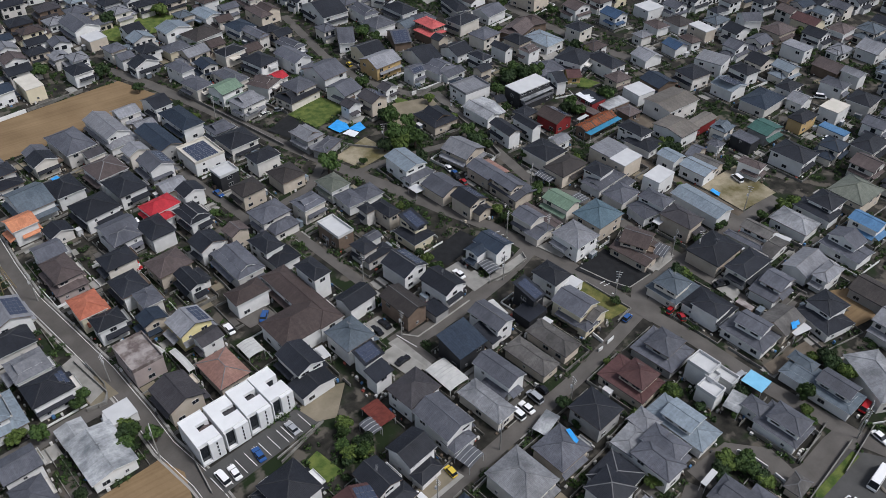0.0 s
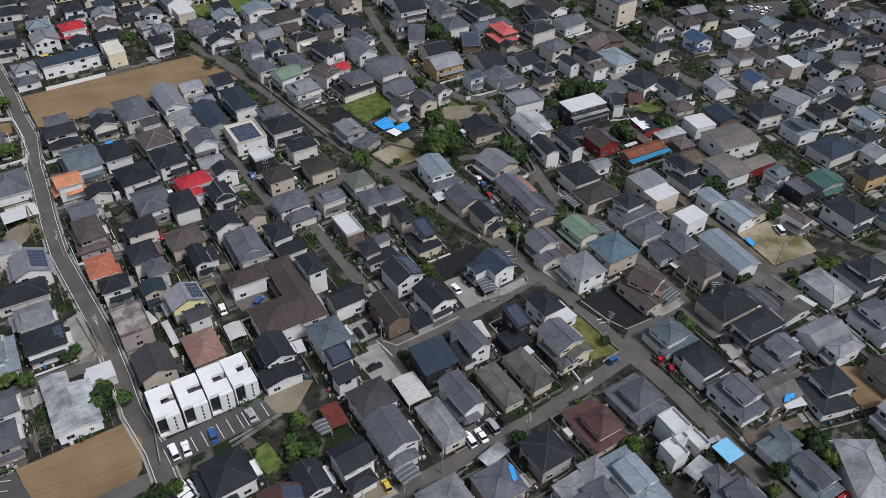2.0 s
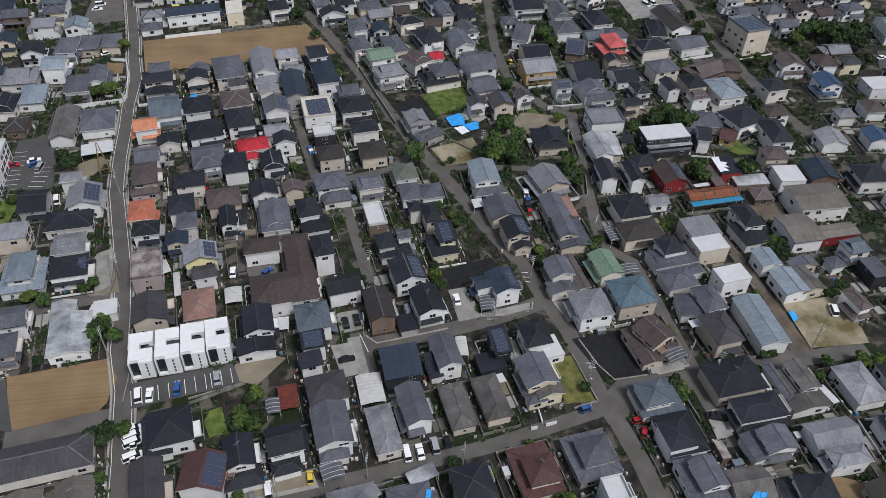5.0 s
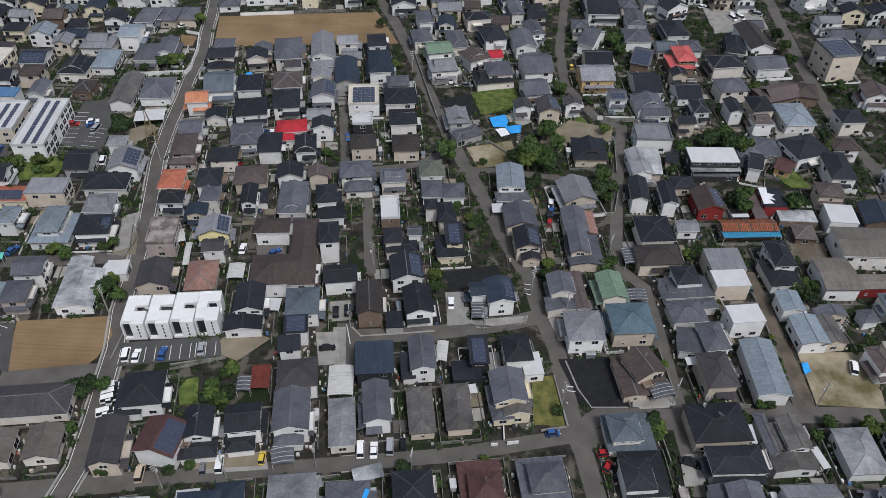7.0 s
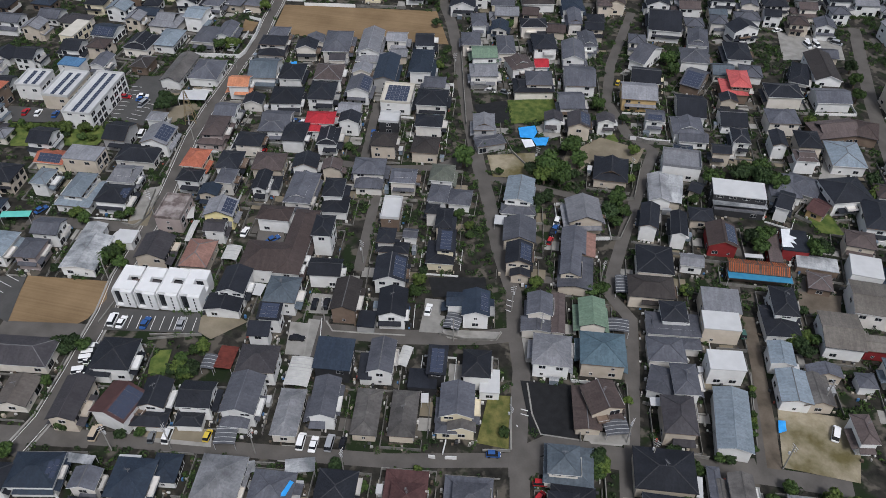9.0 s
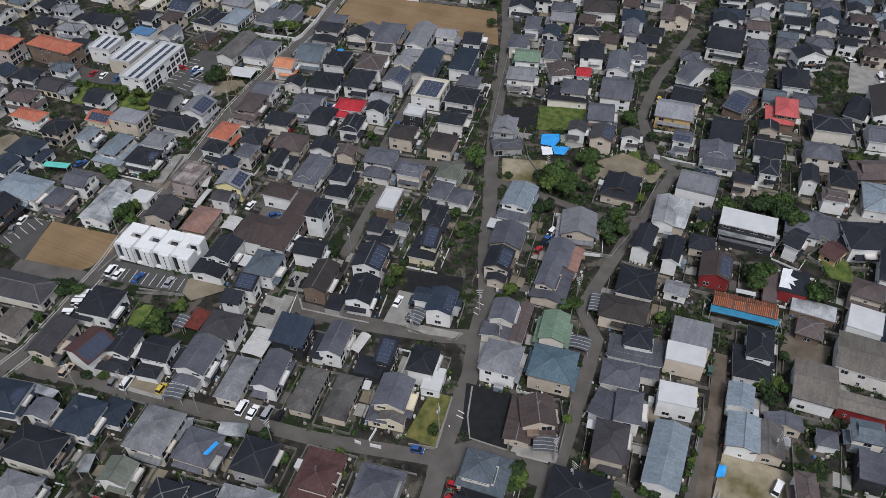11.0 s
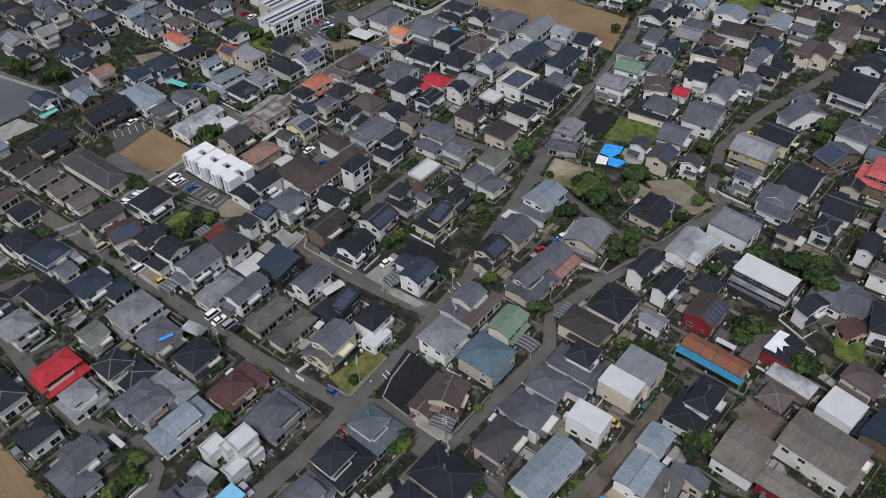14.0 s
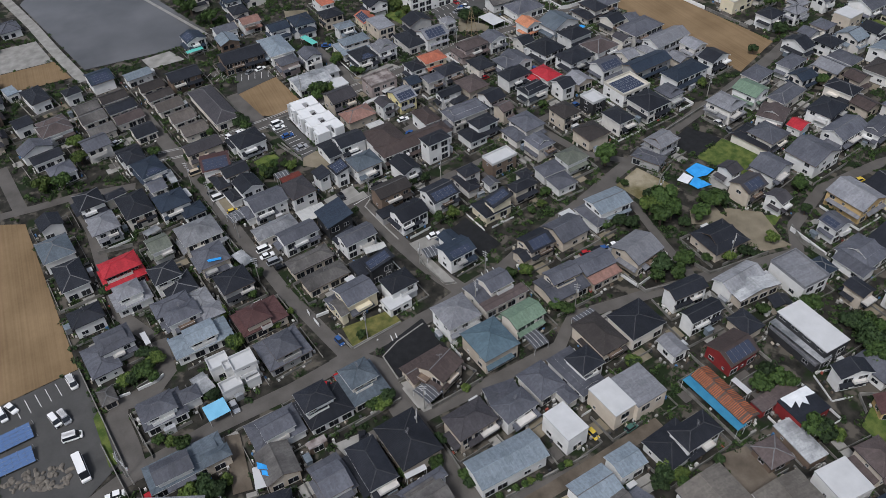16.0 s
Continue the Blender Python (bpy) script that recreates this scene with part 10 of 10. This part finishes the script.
car(-167.5, 99.2, 7, "car", "red")
car(-159.0, 95.8, 96, "car", "silver")
car(-158.4, 97.1, 82, "van", "silver")
car(-149.4, 79.0, 102, "van", "white")
car(-150.9, 173.7, 28, "car", "white")
car(-36.0, 136.0, -7, "car", "white")
car(-30.6, 135.8, -11, "kei", "grey")
car(-154.6, 0.1, 126, "car", "grey")
car(-154.9, 4.7, 103, "car", "white")
car(-127.6, -62.9, 21, "kei", "white")
car(-130.2, -55.7, 116, "car", "white")
car(-24.7, -83.8, 9, "van", "white")
car(-14.2, -86.9, 14, "van", "silver")
car(-14.1, -89.1, 15, "car", "black")
car(-7.4, -85.9, 86, "van", "white")
car(-23.6, -98.7, 28, "car", "white")
car(2.2, -48.5, 5, "car", "silver")
car(19.0, -72.2, 9, "van", "red")
car(13.4, -79.2, -96, "car", "white")
car(25.6, -23.8, -19, "car", "black")
car(120.3, 4.3, -1, "car", "white")
car(145.2, 23.7, -53, "van", "white")
car(-1.8, 64.0, 81, "car", "blue")
car(10.4, 152.8, 86, "kei", "yellow")
car(-97.1, 98.8, -84, "car", "white")
car(-99.8, 99.2, -2, "car", "blue")
car(-103.9, 79.0, -88, "car", "red")
car(-70.6, 98.5, -77, "car", "blue")
car(-66.4, 106.6, -91, "kei", "black")
car(49.8, 24.9, 9, "kei", "yellow")
car(52.5, 33.8, 98, "kei", "green")
car(72.6, 210.8, 32, "car", "white")
car(83.7, 201.9, -87, "van", "white")
car(86.7, 202.3, -84, "van", "white")
car(94.1, 207.4, -4, "van", "silver")
car(-27.7, 243.9, -35, "car", "white")
car(-36.0, 135.9, 5, "car", "white")
car(-77.7, 241.6, -17, "car", "grey")
car(181.9, 137.4, 62, "car", "white")
car(185.0, 138.6, 62, "van", "white")
car(188.4, 139.4, 62, "car", "silver")
car(180.4, 143.4, 62, "car", "white")
car(176.4, 142.0, 62, "car", "blue")
car(202.0, 143.4, 5, "van", "white")
car(167.9, 143.2, 20, "car", "white")
car(183.5, 141.7, 11, "car", "white")
car(186.0, 137.1, 10, "car", "silver")
car(83.7, 200.3, -63, "van", "white")
car(87.2, 201.2, -59, "van", "white")
car(95.5, 204.9, -18, "van", "silver")
car(6.4, -22.7, 10, "kei", "red")
car(6.8, -26.1, 64, "kei", "red")
car(-113.3, -11.6, 24, "van", "white")
car(-112.8, -13.3, 23, "van", "white")
car(-112.4, -15.0, 23, "van", "white")
car(-112.0, -18.9, 23, "van", "white")
car(2.8, -85.0, 9, "truck", "white")
car(-14.5, -87.0, 22, "van", "white")
car(-14.5, -89.2, 20, "van", "white")
car(-25.0, -83.9, 16, "van", "white")
car(-7.8, -86.0, 85, "van", "white")
car(-22.3, -100.9, 15, "van", "white")
tree(-195.6, 70.3, 1.8, 2.8, 2)
tree(-195.6, 71.7, 2.1, 2.7, 3)
tree(-194.8, 68.7, 2.0, 3.2, 3)
tree(-192.2, 72.7, 1.8, 4.5, 3)
tree(-192.4, 67.4, 1.6, 2.9, 1)
tree(-189.6, 72.2, 1.8, 3.5, 4)
tree(-188.5, 71.5, 2.3, 4.4, 2)
tree(-185.8, 70.6, 2.4, 3.4, 3)
tree(-184.5, 71.5, 1.7, 3.0, 3)
tree(-183.5, 71.7, 1.9, 4.4, 2)
tree(-183.5, 69.7, 2.0, 2.9, 2)
tree(-180.0, 74.1, 2.1, 4.1, 3)
tree(-181.1, 70.3, 2.1, 3.5, 4)
tree(-177.6, 72.5, 2.0, 3.2, 4)
tree(-177.1, 76.9, 2.5, 2.8, 0)
tree(-177.3, 68.9, 2.1, 3.9, 0)
tree(-174.5, 79.0, 1.7, 2.9, 0)
tree(-173.7, 71.0, 1.5, 3.2, 1)
tree(-171.7, 77.6, 1.5, 2.5, 0)
tree(-170.9, 79.4, 1.6, 2.8, 0)
tree(-169.4, 79.6, 1.7, 4.5, 0)
tree(-168.1, 71.3, 2.3, 3.0, 3)
tree(-167.3, 77.8, 2.1, 2.5, 2)
tree(-164.4, 71.9, 2.0, 2.9, 2)
tree(-162.8, 79.4, 2.4, 2.7, 4)
tree(-161.4, 78.2, 1.6, 4.5, 2)
tree(-35.9, 88.1, 5, 9, 3)
tree(-7.8, 89.5, 6, 10, 3)
tree(-3.2, 85.1, 5, 8, 3)
tree(-13.2, 89.2, 3.5, 6, 4)
tree(1.2, 96.6, 4, 7, 3)
tree(-1.5, 106.8, 3.5, 6, 4)
tree(-23.5, 86.7, 2, 3, 0)
tree(-147.8, 94.4, 4.5, 8, 1)
tree(-153.9, 135.4, 3, 5, 1)
tree(-148.3, 139.9, 4, 6, 3)
tree(-143.5, 142.5, 4, 6, 2)
tree(-144.4, 176.1, 3.5, 6, 2)
tree(-180.9, 71.2, 4, 6, 2)
tree(-176.4, 74.0, 4, 5, 2)
tree(-169.2, 75.5, 3, 5, 2)
tree(-58.4, 146.9, 2.5, 4, 2)
tree(-67.6, 179.8, 3, 5, 1)
tree(4.7, 132.8, 3.5, 6, 0)
tree(1.0, 91.0, 2.5, 4, 4)
tree(-30.4, 99.2, 2.5, 4, 4)
tree(28.1, 171.3, 4, 7, 0)
tree(30.2, 164.2, 3.5, 6, 3)
tree(25.7, 156.6, 3, 5, 4)
tree(53.0, 102.7, 4, 6, 4)
tree(57.1, 104.0, 4, 6, 1)
tree(61.5, 102.2, 4, 6, 2)
tree(97.6, 181.9, 3.5, 7, 4)
tree(97.7, 171.3, 3.5, 7, 3)
tree(97.1, 160.2, 3.5, 7, 0)
tree(82.8, 165.5, 3, 5, 1)
tree(94.9, 107.5, 3.5, 7, 1)
tree(94.6, 100.1, 3.5, 7, 2)
tree(111.0, 140.4, 4, 7, 3)
tree(43.8, 98.0, 4, 6, 0)
tree(78.7, 140.3, 3, 5, 2)
tree(-125.5, 23.8, 2.5, 4, 2)
tree(-125.1, 20.7, 3, 5, 3)
tree(-121.5, 17.1, 3, 5, 3)
tree(-139.4, 11.9, 2, 3, 4)
tree(-131.0, 38.9, 2.5, 4, 0)
tree(-170.7, 59.4, 3, 5, 1)
tree(-142.3, 32.5, 3, 5, 3)
tree(-108.6, 23.1, 2, 4, 1)
tree(-36.0, 31.6, 2.5, 5, 2)
tree(-35.8, 26.6, 2.5, 5, 0)
tree(-36.0, 35.3, 2, 4, 1)
tree(-31.3, 62.0, 2.5, 4, 3)
tree(-26.3, 53.6, 2, 3, 3)
tree(-27.4, 58.2, 2, 3, 2)
tree(-57.5, 27.8, 2.2, 4, 4)
tree(-57.1, 31.9, 2.2, 4, 4)
tree(-8.6, 73.9, 3, 5, 1)
tree(-6.2, 76.9, 3, 5, 1)
tree(-9.7, 69.4, 3, 4, 0)
tree(-4.1, 38.8, 2.5, 4, 2)
tree(-4.8, 34.1, 2.5, 4, 3)
tree(13.2, 72.2, 4, 7, 4)
tree(15.2, 79.0, 4, 7, 3)
tree(14.1, 40.5, 3, 4, 0)
tree(11.8, 38.7, 3, 4, 3)
tree(23.1, 57.1, 2.5, 4, 3)
tree(56.2, 72.1, 3.5, 6, 4)
tree(58.1, 67.4, 4, 6, 3)
tree(73.8, 69.0, 4.5, 8, 3)
tree(66.7, 32.6, 3, 5, 4)
tree(68.1, 29.9, 3, 5, 1)
tree(37.9, 45.3, 2.5, 4, 1)
tree(26.6, 57.5, 2, 4, 3)
tree(-84.7, -4.8, 2.5, 4, 2)
tree(-83.9, -12.3, 3, 5, 4)
tree(-88.3, -10.0, 2.5, 4, 3)
tree(-85.0, -14.3, 2.5, 4, 2)
tree(-89.2, -13.6, 2, 3, 4)
tree(-92.0, -27.7, 1.8, 3, 2)
tree(-87.6, -32.3, 2, 3, 0)
tree(-91.9, -33.8, 2, 3, 4)
tree(-121.8, -12.9, 2.5, 5, 1)
tree(-118.9, -14.5, 2.5, 4, 1)
tree(-117.8, -24.5, 2, 4, 3)
tree(-105.9, -35.3, 1.5, 3, 1)
tree(-4.0, -11.9, 2, 3, 3)
tree(-21.3, -26.1, 1.3, 2.5, 2)
tree(-39.5, -29.9, 2.5, 4, 1)
tree(-32.1, -33.6, 2, 4, 0)
tree(-18.4, -31.2, 1.8, 3, 2)
tree(-40.9, -36.1, 2, 3, 4)
tree(53.9, 13.4, 1.25, 2.4, 1)
tree(53.9, 5.5, 1.25, 2.4, 2)
tree(53.9, 1.6, 1.25, 2.4, 3)
tree(53.9, -2.6, 1.25, 2.4, 3)
tree(45.7, -7.2, 2, 3, 3)
tree(48.2, -6.9, 2, 3, 1)
tree(18.0, -13.8, 3, 5, 4)
tree(19.4, -16.1, 3, 4, 2)
tree(38.8, -11.9, 2, 3, 1)
tree(41.3, -11.6, 2, 3, 3)
tree(60.7, -11.4, 2.5, 4, 0)
tree(57.1, -14.9, 2, 3, 0)
tree(70.1, -12.5, 3, 5, 2)
tree(-18.7, -66.4, 3.6, 4.2, 0)
tree(-21.3, -63.0, 3.2, 4, 2)
tree(-18.6, -69.8, 2.8, 3.4, 4)
tree(-24.2, -63.5, 2.8, 3.6, 4)
tree(3.7, -67.2, 2, 3, 0)
tree(5.8, -64.6, 2, 3, 2)
tree(-3.1, -52.3, 2.5, 4, 4)
tree(-17.1, -42.5, 3, 5, 2)
tree(23.8, -57.8, 3, 5, 1)
tree(37.5, -12.5, 2, 4, 0)
tree(39.8, -11.0, 2.2, 4, 0)
tree(19.3, -14.9, 2.5, 4, 0)
tree(18.5, -17.9, 2.5, 4, 0)
tree(38.9, -18.9, 2, 3, 0)
tree(53.9, 3.9, 1.25, 2.4, 0)
tree(53.9, 7.6, 1.25, 2.4, 0)
tree(53.9, 15.4, 1.25, 2.4, 2)
tree(75.1, 70.0, 4.5, 8, 1)
tree(58.2, 72.8, 3.5, 6, 0)
tree(60.8, 74.4, 3, 6, 3)
tree(64.8, 98.5, 4.5, 8, 3)
tree(60.3, 100.8, 4.5, 8, 4)
tree(37.2, 45.7, 2.5, 4, 2)
tree(65.5, 33.2, 2.5, 4, 2)
tree(68.1, 35.4, 2.5, 4, 2)
tree(70.6, 34.8, 2.5, 4, 3)
tree(-8.5, 85.5, 4.5, 8, 2)
tree(-3.5, 89.4, 4, 8, 3)
tree(-1.8, 102.7, 5, 8, 0)
tree(19.0, 108.2, 2.5, 5, 2)
tree(14.1, 125.9, 2.5, 5, 1)
tree(15.9, 69.1, 3, 5, 3)
tree(17.8, 74.7, 3, 5, 3)
tree(18.9, 97.9, 2.5, 4, 1)
tree(18.5, 92.6, 2.5, 4, 2)
tree(54.8, 105.6, 3.5, 6, 0)
tree(38.9, 86.1, 2.5, 4, 0)
tree(40.1, 90.3, 2.5, 4, 1)
tree(34.8, 127.8, 3, 5, 1)
tree(-28.3, -43.2, 2.5, 5, 2)
tree(-16.3, -42.7, 2.5, 5, 2)
tree(8.9, -62.0, 3, 6, 3)
tree(22.0, -60.3, 3.5, 6, 1)
tree(22.8, -64.0, 3, 6, 2)
tree(-16.6, -43.0, 3, 5, 0)
tree(37.8, 10.8, 2.5, 4, 2)
tree(35.1, -7.9, 2.5, 4, 1)
tree(74.4, -13.0, 3, 5, 2)
tree(166.2, 71.9, 3.5, 6, 4)
tree(187.5, 61.9, 3, 5, 2)
tree(-57.2, 247.3, 5, 8, 1)
tree(-95.3, 213.8, 5, 7, 0)
tree(-74.6, 200.6, 4, 6, 4)
tree(-34.8, 245.4, 5, 7, 2)
tree(-37.1, 201.4, 3, 5, 4)
tree(-38.4, 184.9, 4, 5, 0)
tree(30.3, 174.2, 4, 6, 4)
tree(36.8, 176.2, 4, 6, 1)
tree(59.9, 107.0, 4, 7, 0)
tree(61.8, 102.9, 4, 7, 1)
tree(-86.4, -6.8, 2, 4, 0)
tree(-85.4, -14.1, 2.5, 5, 0)
tree(-87.9, -12.6, 2.5, 4, 2)
tree(-84.6, -11.6, 2.5, 4, 1)
tree(-127.0, 21.0, 3, 5, 1)
tree(-127.5, 17.9, 3, 5, 3)
tree(-132.8, 36.5, 2.5, 4, 0)
tree(-146.8, 34.9, 3, 4, 2)
tree(-113.9, -81.8, 4, 7, 2)
tree(-112.0, -75.5, 4, 7, 0)
tree(-68.6, -75.9, 2, 4, 3)
tree(-38.7, -57.2, 2.5, 4, 2)
tree(-53.9, -70.8, 2.5, 4, 4)
tree(-134.5, -68.9, 4, 6, 2)
tree(-123.8, -68.5, 3.5, 6, 2)
tree(-115.0, -45.0, 3, 5, 0)
tree(-207.3, -6.9, 3, 5, 1)
tree(-118.2, -12.2, 3, 5, 4)
tree(-114.5, -12.3, 3, 5, 3)
tree(-218.3, -8.5, 5, 8, 3)
tree(-203.5, -2.9, 5, 8, 3)
tree(-224.7, -11.9, 4, 7, 3)
tree(-106.7, -34.5, 2.5, 4, 0)
tree(158.6, 157.5, 6, 9, 1)
tree(141.5, 163.0, 5, 8, 0)
tree(136.5, 158.5, 4, 6, 2)
tree(165.0, 160.5, 6, 9, 4)
tree(153.5, 165.0, 6, 8, 0)
tree(196.6, 128.0, 5, 8, 3)
tree(147.4, 163.9, 6, 9, 3)
tree(152.0, 155.0, 6, 9, 4)
tree(160.8, 150.2, 5, 8, 1)
tree(190.6, 125.3, 6, 9, 0)
tree(155.5, 136.0, 5, 8, 1)
tree(211.1, 146.9, 6, 9, 3)
tree(58.6, 69.9, 2.2, 3.2, 4)
tree(76.0, 73.4, 3, 4, 2)
tree(68.8, 45.9, 1.8, 2.6, 4)
tree(66.8, 33.4, 2.2, 3, 2)
tree(55.1, 107.7, 2.4, 4, 3)
tree(60.8, 102.6, 3, 4.6, 3)
tree(15.8, 86.8, 2.2, 2.8, 0)
tree(20.0, 99.0, 2, 3, 1)
tree(16.8, -13.8, 2.2, 2.8, 1)
tree(24.1, 4.5, 1.6, 2.2, 2)
tree(38.2, -10.6, 2, 2.4, 0)
tree(9.6, 10.6, 1.6, 2.2, 4)
tree(-18.4, -71.2, 2.6, 3.2, 2)
tree(-19.8, -65.6, 3, 3.8, 0)
tree(-16.0, -64.5, 2.2, 2.8, 0)
tree(-25.7, -65.5, 2.6, 3.4, 1)
tree(-13.9, -49.5, 2, 2.8, 1)
tree(-3.3, -53.6, 1.8, 2.6, 3)
tree(21.9, -55.4, 2, 3, 2)
tree(23.4, -61.0, 2.4, 3.2, 3)
tree(-126.4, 21.6, 2.6, 4.5, 4)
tree(-126.8, 17.0, 2.4, 4, 1)
tree(-151.9, 101.2, 3, 5, 4)
tree(-76.2, 88.4, 2.2, 3, 3)
garden_wall([(-156.3, 133.5), (-138.5, 136.4), (-137.7, 140.2), (-139.4, 155.3), (-142.1, 167.0)], 1.6, "white")
garden_wall([(12.9, -1.8), (14.0, -9.4)], 1.2, "block")
garden_wall([(-26.3, 14.8), (-19.4, 14.6), (-11.3, 16.4), (-10.4, 19.1)], 1, "block")
garden_wall([(-28.5, -81.7), (7.2, -75.9)], 1.2, "block")
garden_wall([(-14.5, -69.1), (-15.1, -64.1), (-16.4, -62.2)], 1, "white")
garden_wall([(-7.6, -72.5), (7.4, -69.5)], 1, "block")
garden_wall([(15.8, 82.7), (20.8, 84.1), (22.0, 104.2)], 1.2, "block")
garden_wall([(16.5, 118.3), (23.0, 116.0), (30.4, 117.0)], 1.5, "block")
garden_wall([(9.7, 62.6), (17.9, 64.0), (20.4, 75.8)], 1.2, "block")
garden_wall([(-72.7, -70.4), (-71.4, -60.3)], 1.3, "block")
garden_wall([(21.4, -24.0), (19.4, -11.0)], 1.2, "block")
garden_wall([(25.4, -5.4), (23.4, 9.9)], 1.3, "block")
garden_wall([(35.0, -7.4), (43.6, -7.0)], 1.2, "block")
garden_wall([(54.5, -1.2), (53.9, 20.7)], 1, "block")
garden_wall([(-129.5, 51.9), (-125.9, 37.2), (-127.1, 34.3), (-131.5, 34.6)], 1.2, "block")
garden_wall([(-116.2, 16.5), (-116.6, -3.1)], 0.9, "block")
garden_wall([(-71.3, -35.8), (-53.7, -32.1)], 1.1, "block")
garden_wall([(-1.8, -80.0), (15.0, -76.6)], 1.2, "block")
garden_wall([(-129.4, 185.2), (-107.1, 189.2)], 1.5, "white")
garden_wall([(-106.6, 189.5), (-93.7, 191.8), (-85.1, 193.4)], 1.2, "block")
garden_wall([(-140.2, 206.0), (-132.0, 208.4)], 1.5, "white")
garden_wall([(-148.2, 168.6), (-142.6, 167.4)], 1.2, "white")
garden_wall([(-55.4, 170.7), (-40.2, 112.3)], 1.2, "block")
garden_wall([(17.3, 117.2), (30.8, 117.6)], 1.5, "white")
garden_wall([(88.7, 79.7), (97.6, 80.1)], 1.8, "white")
garden_wall([(-21.6, 99.9), (-11.6, 89.2)], 1, "block")
garden_wall([(-101.0, -5.0), (-87.8, -0.3)], 0.8, "block")
garden_wall([(-19.9, -21.9), (-18.3, -21.8)], 1.1, "white")
garden_wall([(-16.1, -21.3), (-13.4, -20.8)], 1.1, "white")
garden_wall([(-16.8, -20.4), (-16.9, -16.7)], 1, "white")
garden_wall([(-8.0, -17.2), (-1.7, -15.9), (-4.1, -0.7)], 0.7, "block")
garden_wall([(-101.3, -3.5), (-88.6, -0.3)], 0.6, "block")
garden_wall([(-15.4, -69.3), (-17.2, -62.9)], 0.8, "block")
garden_wall([(-14.5, -73.6), (-14.5, -71.0)], 0.9, "white")
garden_wall([(-128.9, 34.0), (-126.2, 35.9), (-125.6, 40.5), (-127.2, 49.9)], 0.9, "block")
utility_pole(-122.4, 11.9, 12)
utility_pole(-0.0, 20.2, 10)
utility_pole(-9.0, 28.1, 10)
utility_pole(24.7, -7.0, 10)
utility_pole(-51.8, 144.0, 10)
utility_pole(-12.0, 91.6, 10)
utility_pole(60.1, -5.6, 10)
utility_pole(-57.6, 12.2, 9)
utility_pole(-22.2, 13.7, 9)
utility_pole(-54.4, 36.3, 9)
utility_pole(13.8, 43.5, 10)
utility_pole(-130.8, 81.0, 10)
utility_pole(-124.2, 41.0, 10)
utility_pole(-136.3, 128.8, 11)
utility_pole(-59.4, -30.4, 10)
utility_pole(-79.2, -33.8, 10)
utility_pole(70.6, 15.0, 10)
utility_pole(9.4, -76.1, 10)
utility_pole(-92.5, -37.4, 10)
utility_pole(30.4, -11.5, 10)
utility_pole(-37.7, -30.3, 10)
utility_pole(18.6, 93.0, 10)
utility_pole(12.1, -74.9, 10)
utility_pole(-2.9, -10.8, 11)
tarpaulin([(-21.7, 114.1), (-16.1, 116.9), (-14.7, 112.8), (-15.4, 109.4), (-10.2, 110.9), (-10.6, 105.8), (-13.8, 104.9), (-16.1, 108.8), (-20.1, 108.4)], 0.4, "blue")
tarpaulin([(-19.5, 107.3), (-16.0, 108.4), (-14.2, 104.5), (-17.3, 102.7)], 0.42, "white")
tarpaulin([(59.8, 7.5), (61.5, 7.9), (61.6, 4.8), (59.7, 3.8)], 0.4, "blue")
tarpaulin([(-112.9, 129.1), (-110.8, 130.2), (-108.7, 124.0), (-110.7, 122.9)], 5.6, "blue")
tarpaulin([(26.9, -41.9), (28.5, -42.4), (26.4, -45.5), (24.5, -48.4), (22.7, -48.1), (25.4, -45.5)], 4.2, "blue")
tarpaulin([(26.9, -45.1), (27.6, -46.3), (26.4, -47.9), (25.1, -47.7)], 4, "blue")
tarpaulin([(-47.9, -42.2), (-47.0, -37.9), (-46.0, -38.2), (-46.6, -41.7)], 5.5, "blue")
tarpaulin([(63.9, 67.6), (63.9, 75.6), (66.6, 76.0), (66.2, 73.2), (68.4, 72.4), (67.1, 71.3), (68.0, 69.6), (66.2, 70.2), (67.2, 67.9)], 4.05, "white")
rust_battens(56.7, 57.3, 16.9, 5.5, 5, 4, 34)
lattice_mast(-136.7, 91.0, 13)
solar_rack(-13.5, -99.4, 12.5, 5.1, 98)
solar_rack(-6.3, -99.8, 12.1, 5.0, 95)
boulders([(0.2, -104.2), (5.3, -89.3), (-4.6, -101.1)], 70)
plot_walls()
drives(9)
drives(31)
sheds()
yard_clutter()
undergrowth()
bay_lines(-114.94, -1.87, 10.6, 3, 2.5, 4.8)
bay_lines(-108.70, -0.70, 10.6, 3, 2.5, 4.8)
bay_lines(-102.46, 0.47, 10.6, 3, 2.5, 4.8)
bay_lines(-96.22, 1.64, 10.6, 3, 2.5, 4.8)
bay_lines(-21.99, -97.52, 103.5, 6, 2.6, 5.0)
bay_lines(-165.61, 80.86, 94.1, 11, 2.6, 5.0)
bay_lines(-157.94, 87.01, 85.1, 5, 2.6, 4.5)
bay_lines(-161.93, -17.44, 46.1, 5, 2.6, 4.8)
bay_lines(-153.20, -6.19, 74.0, 9, 2.6, 4.8)
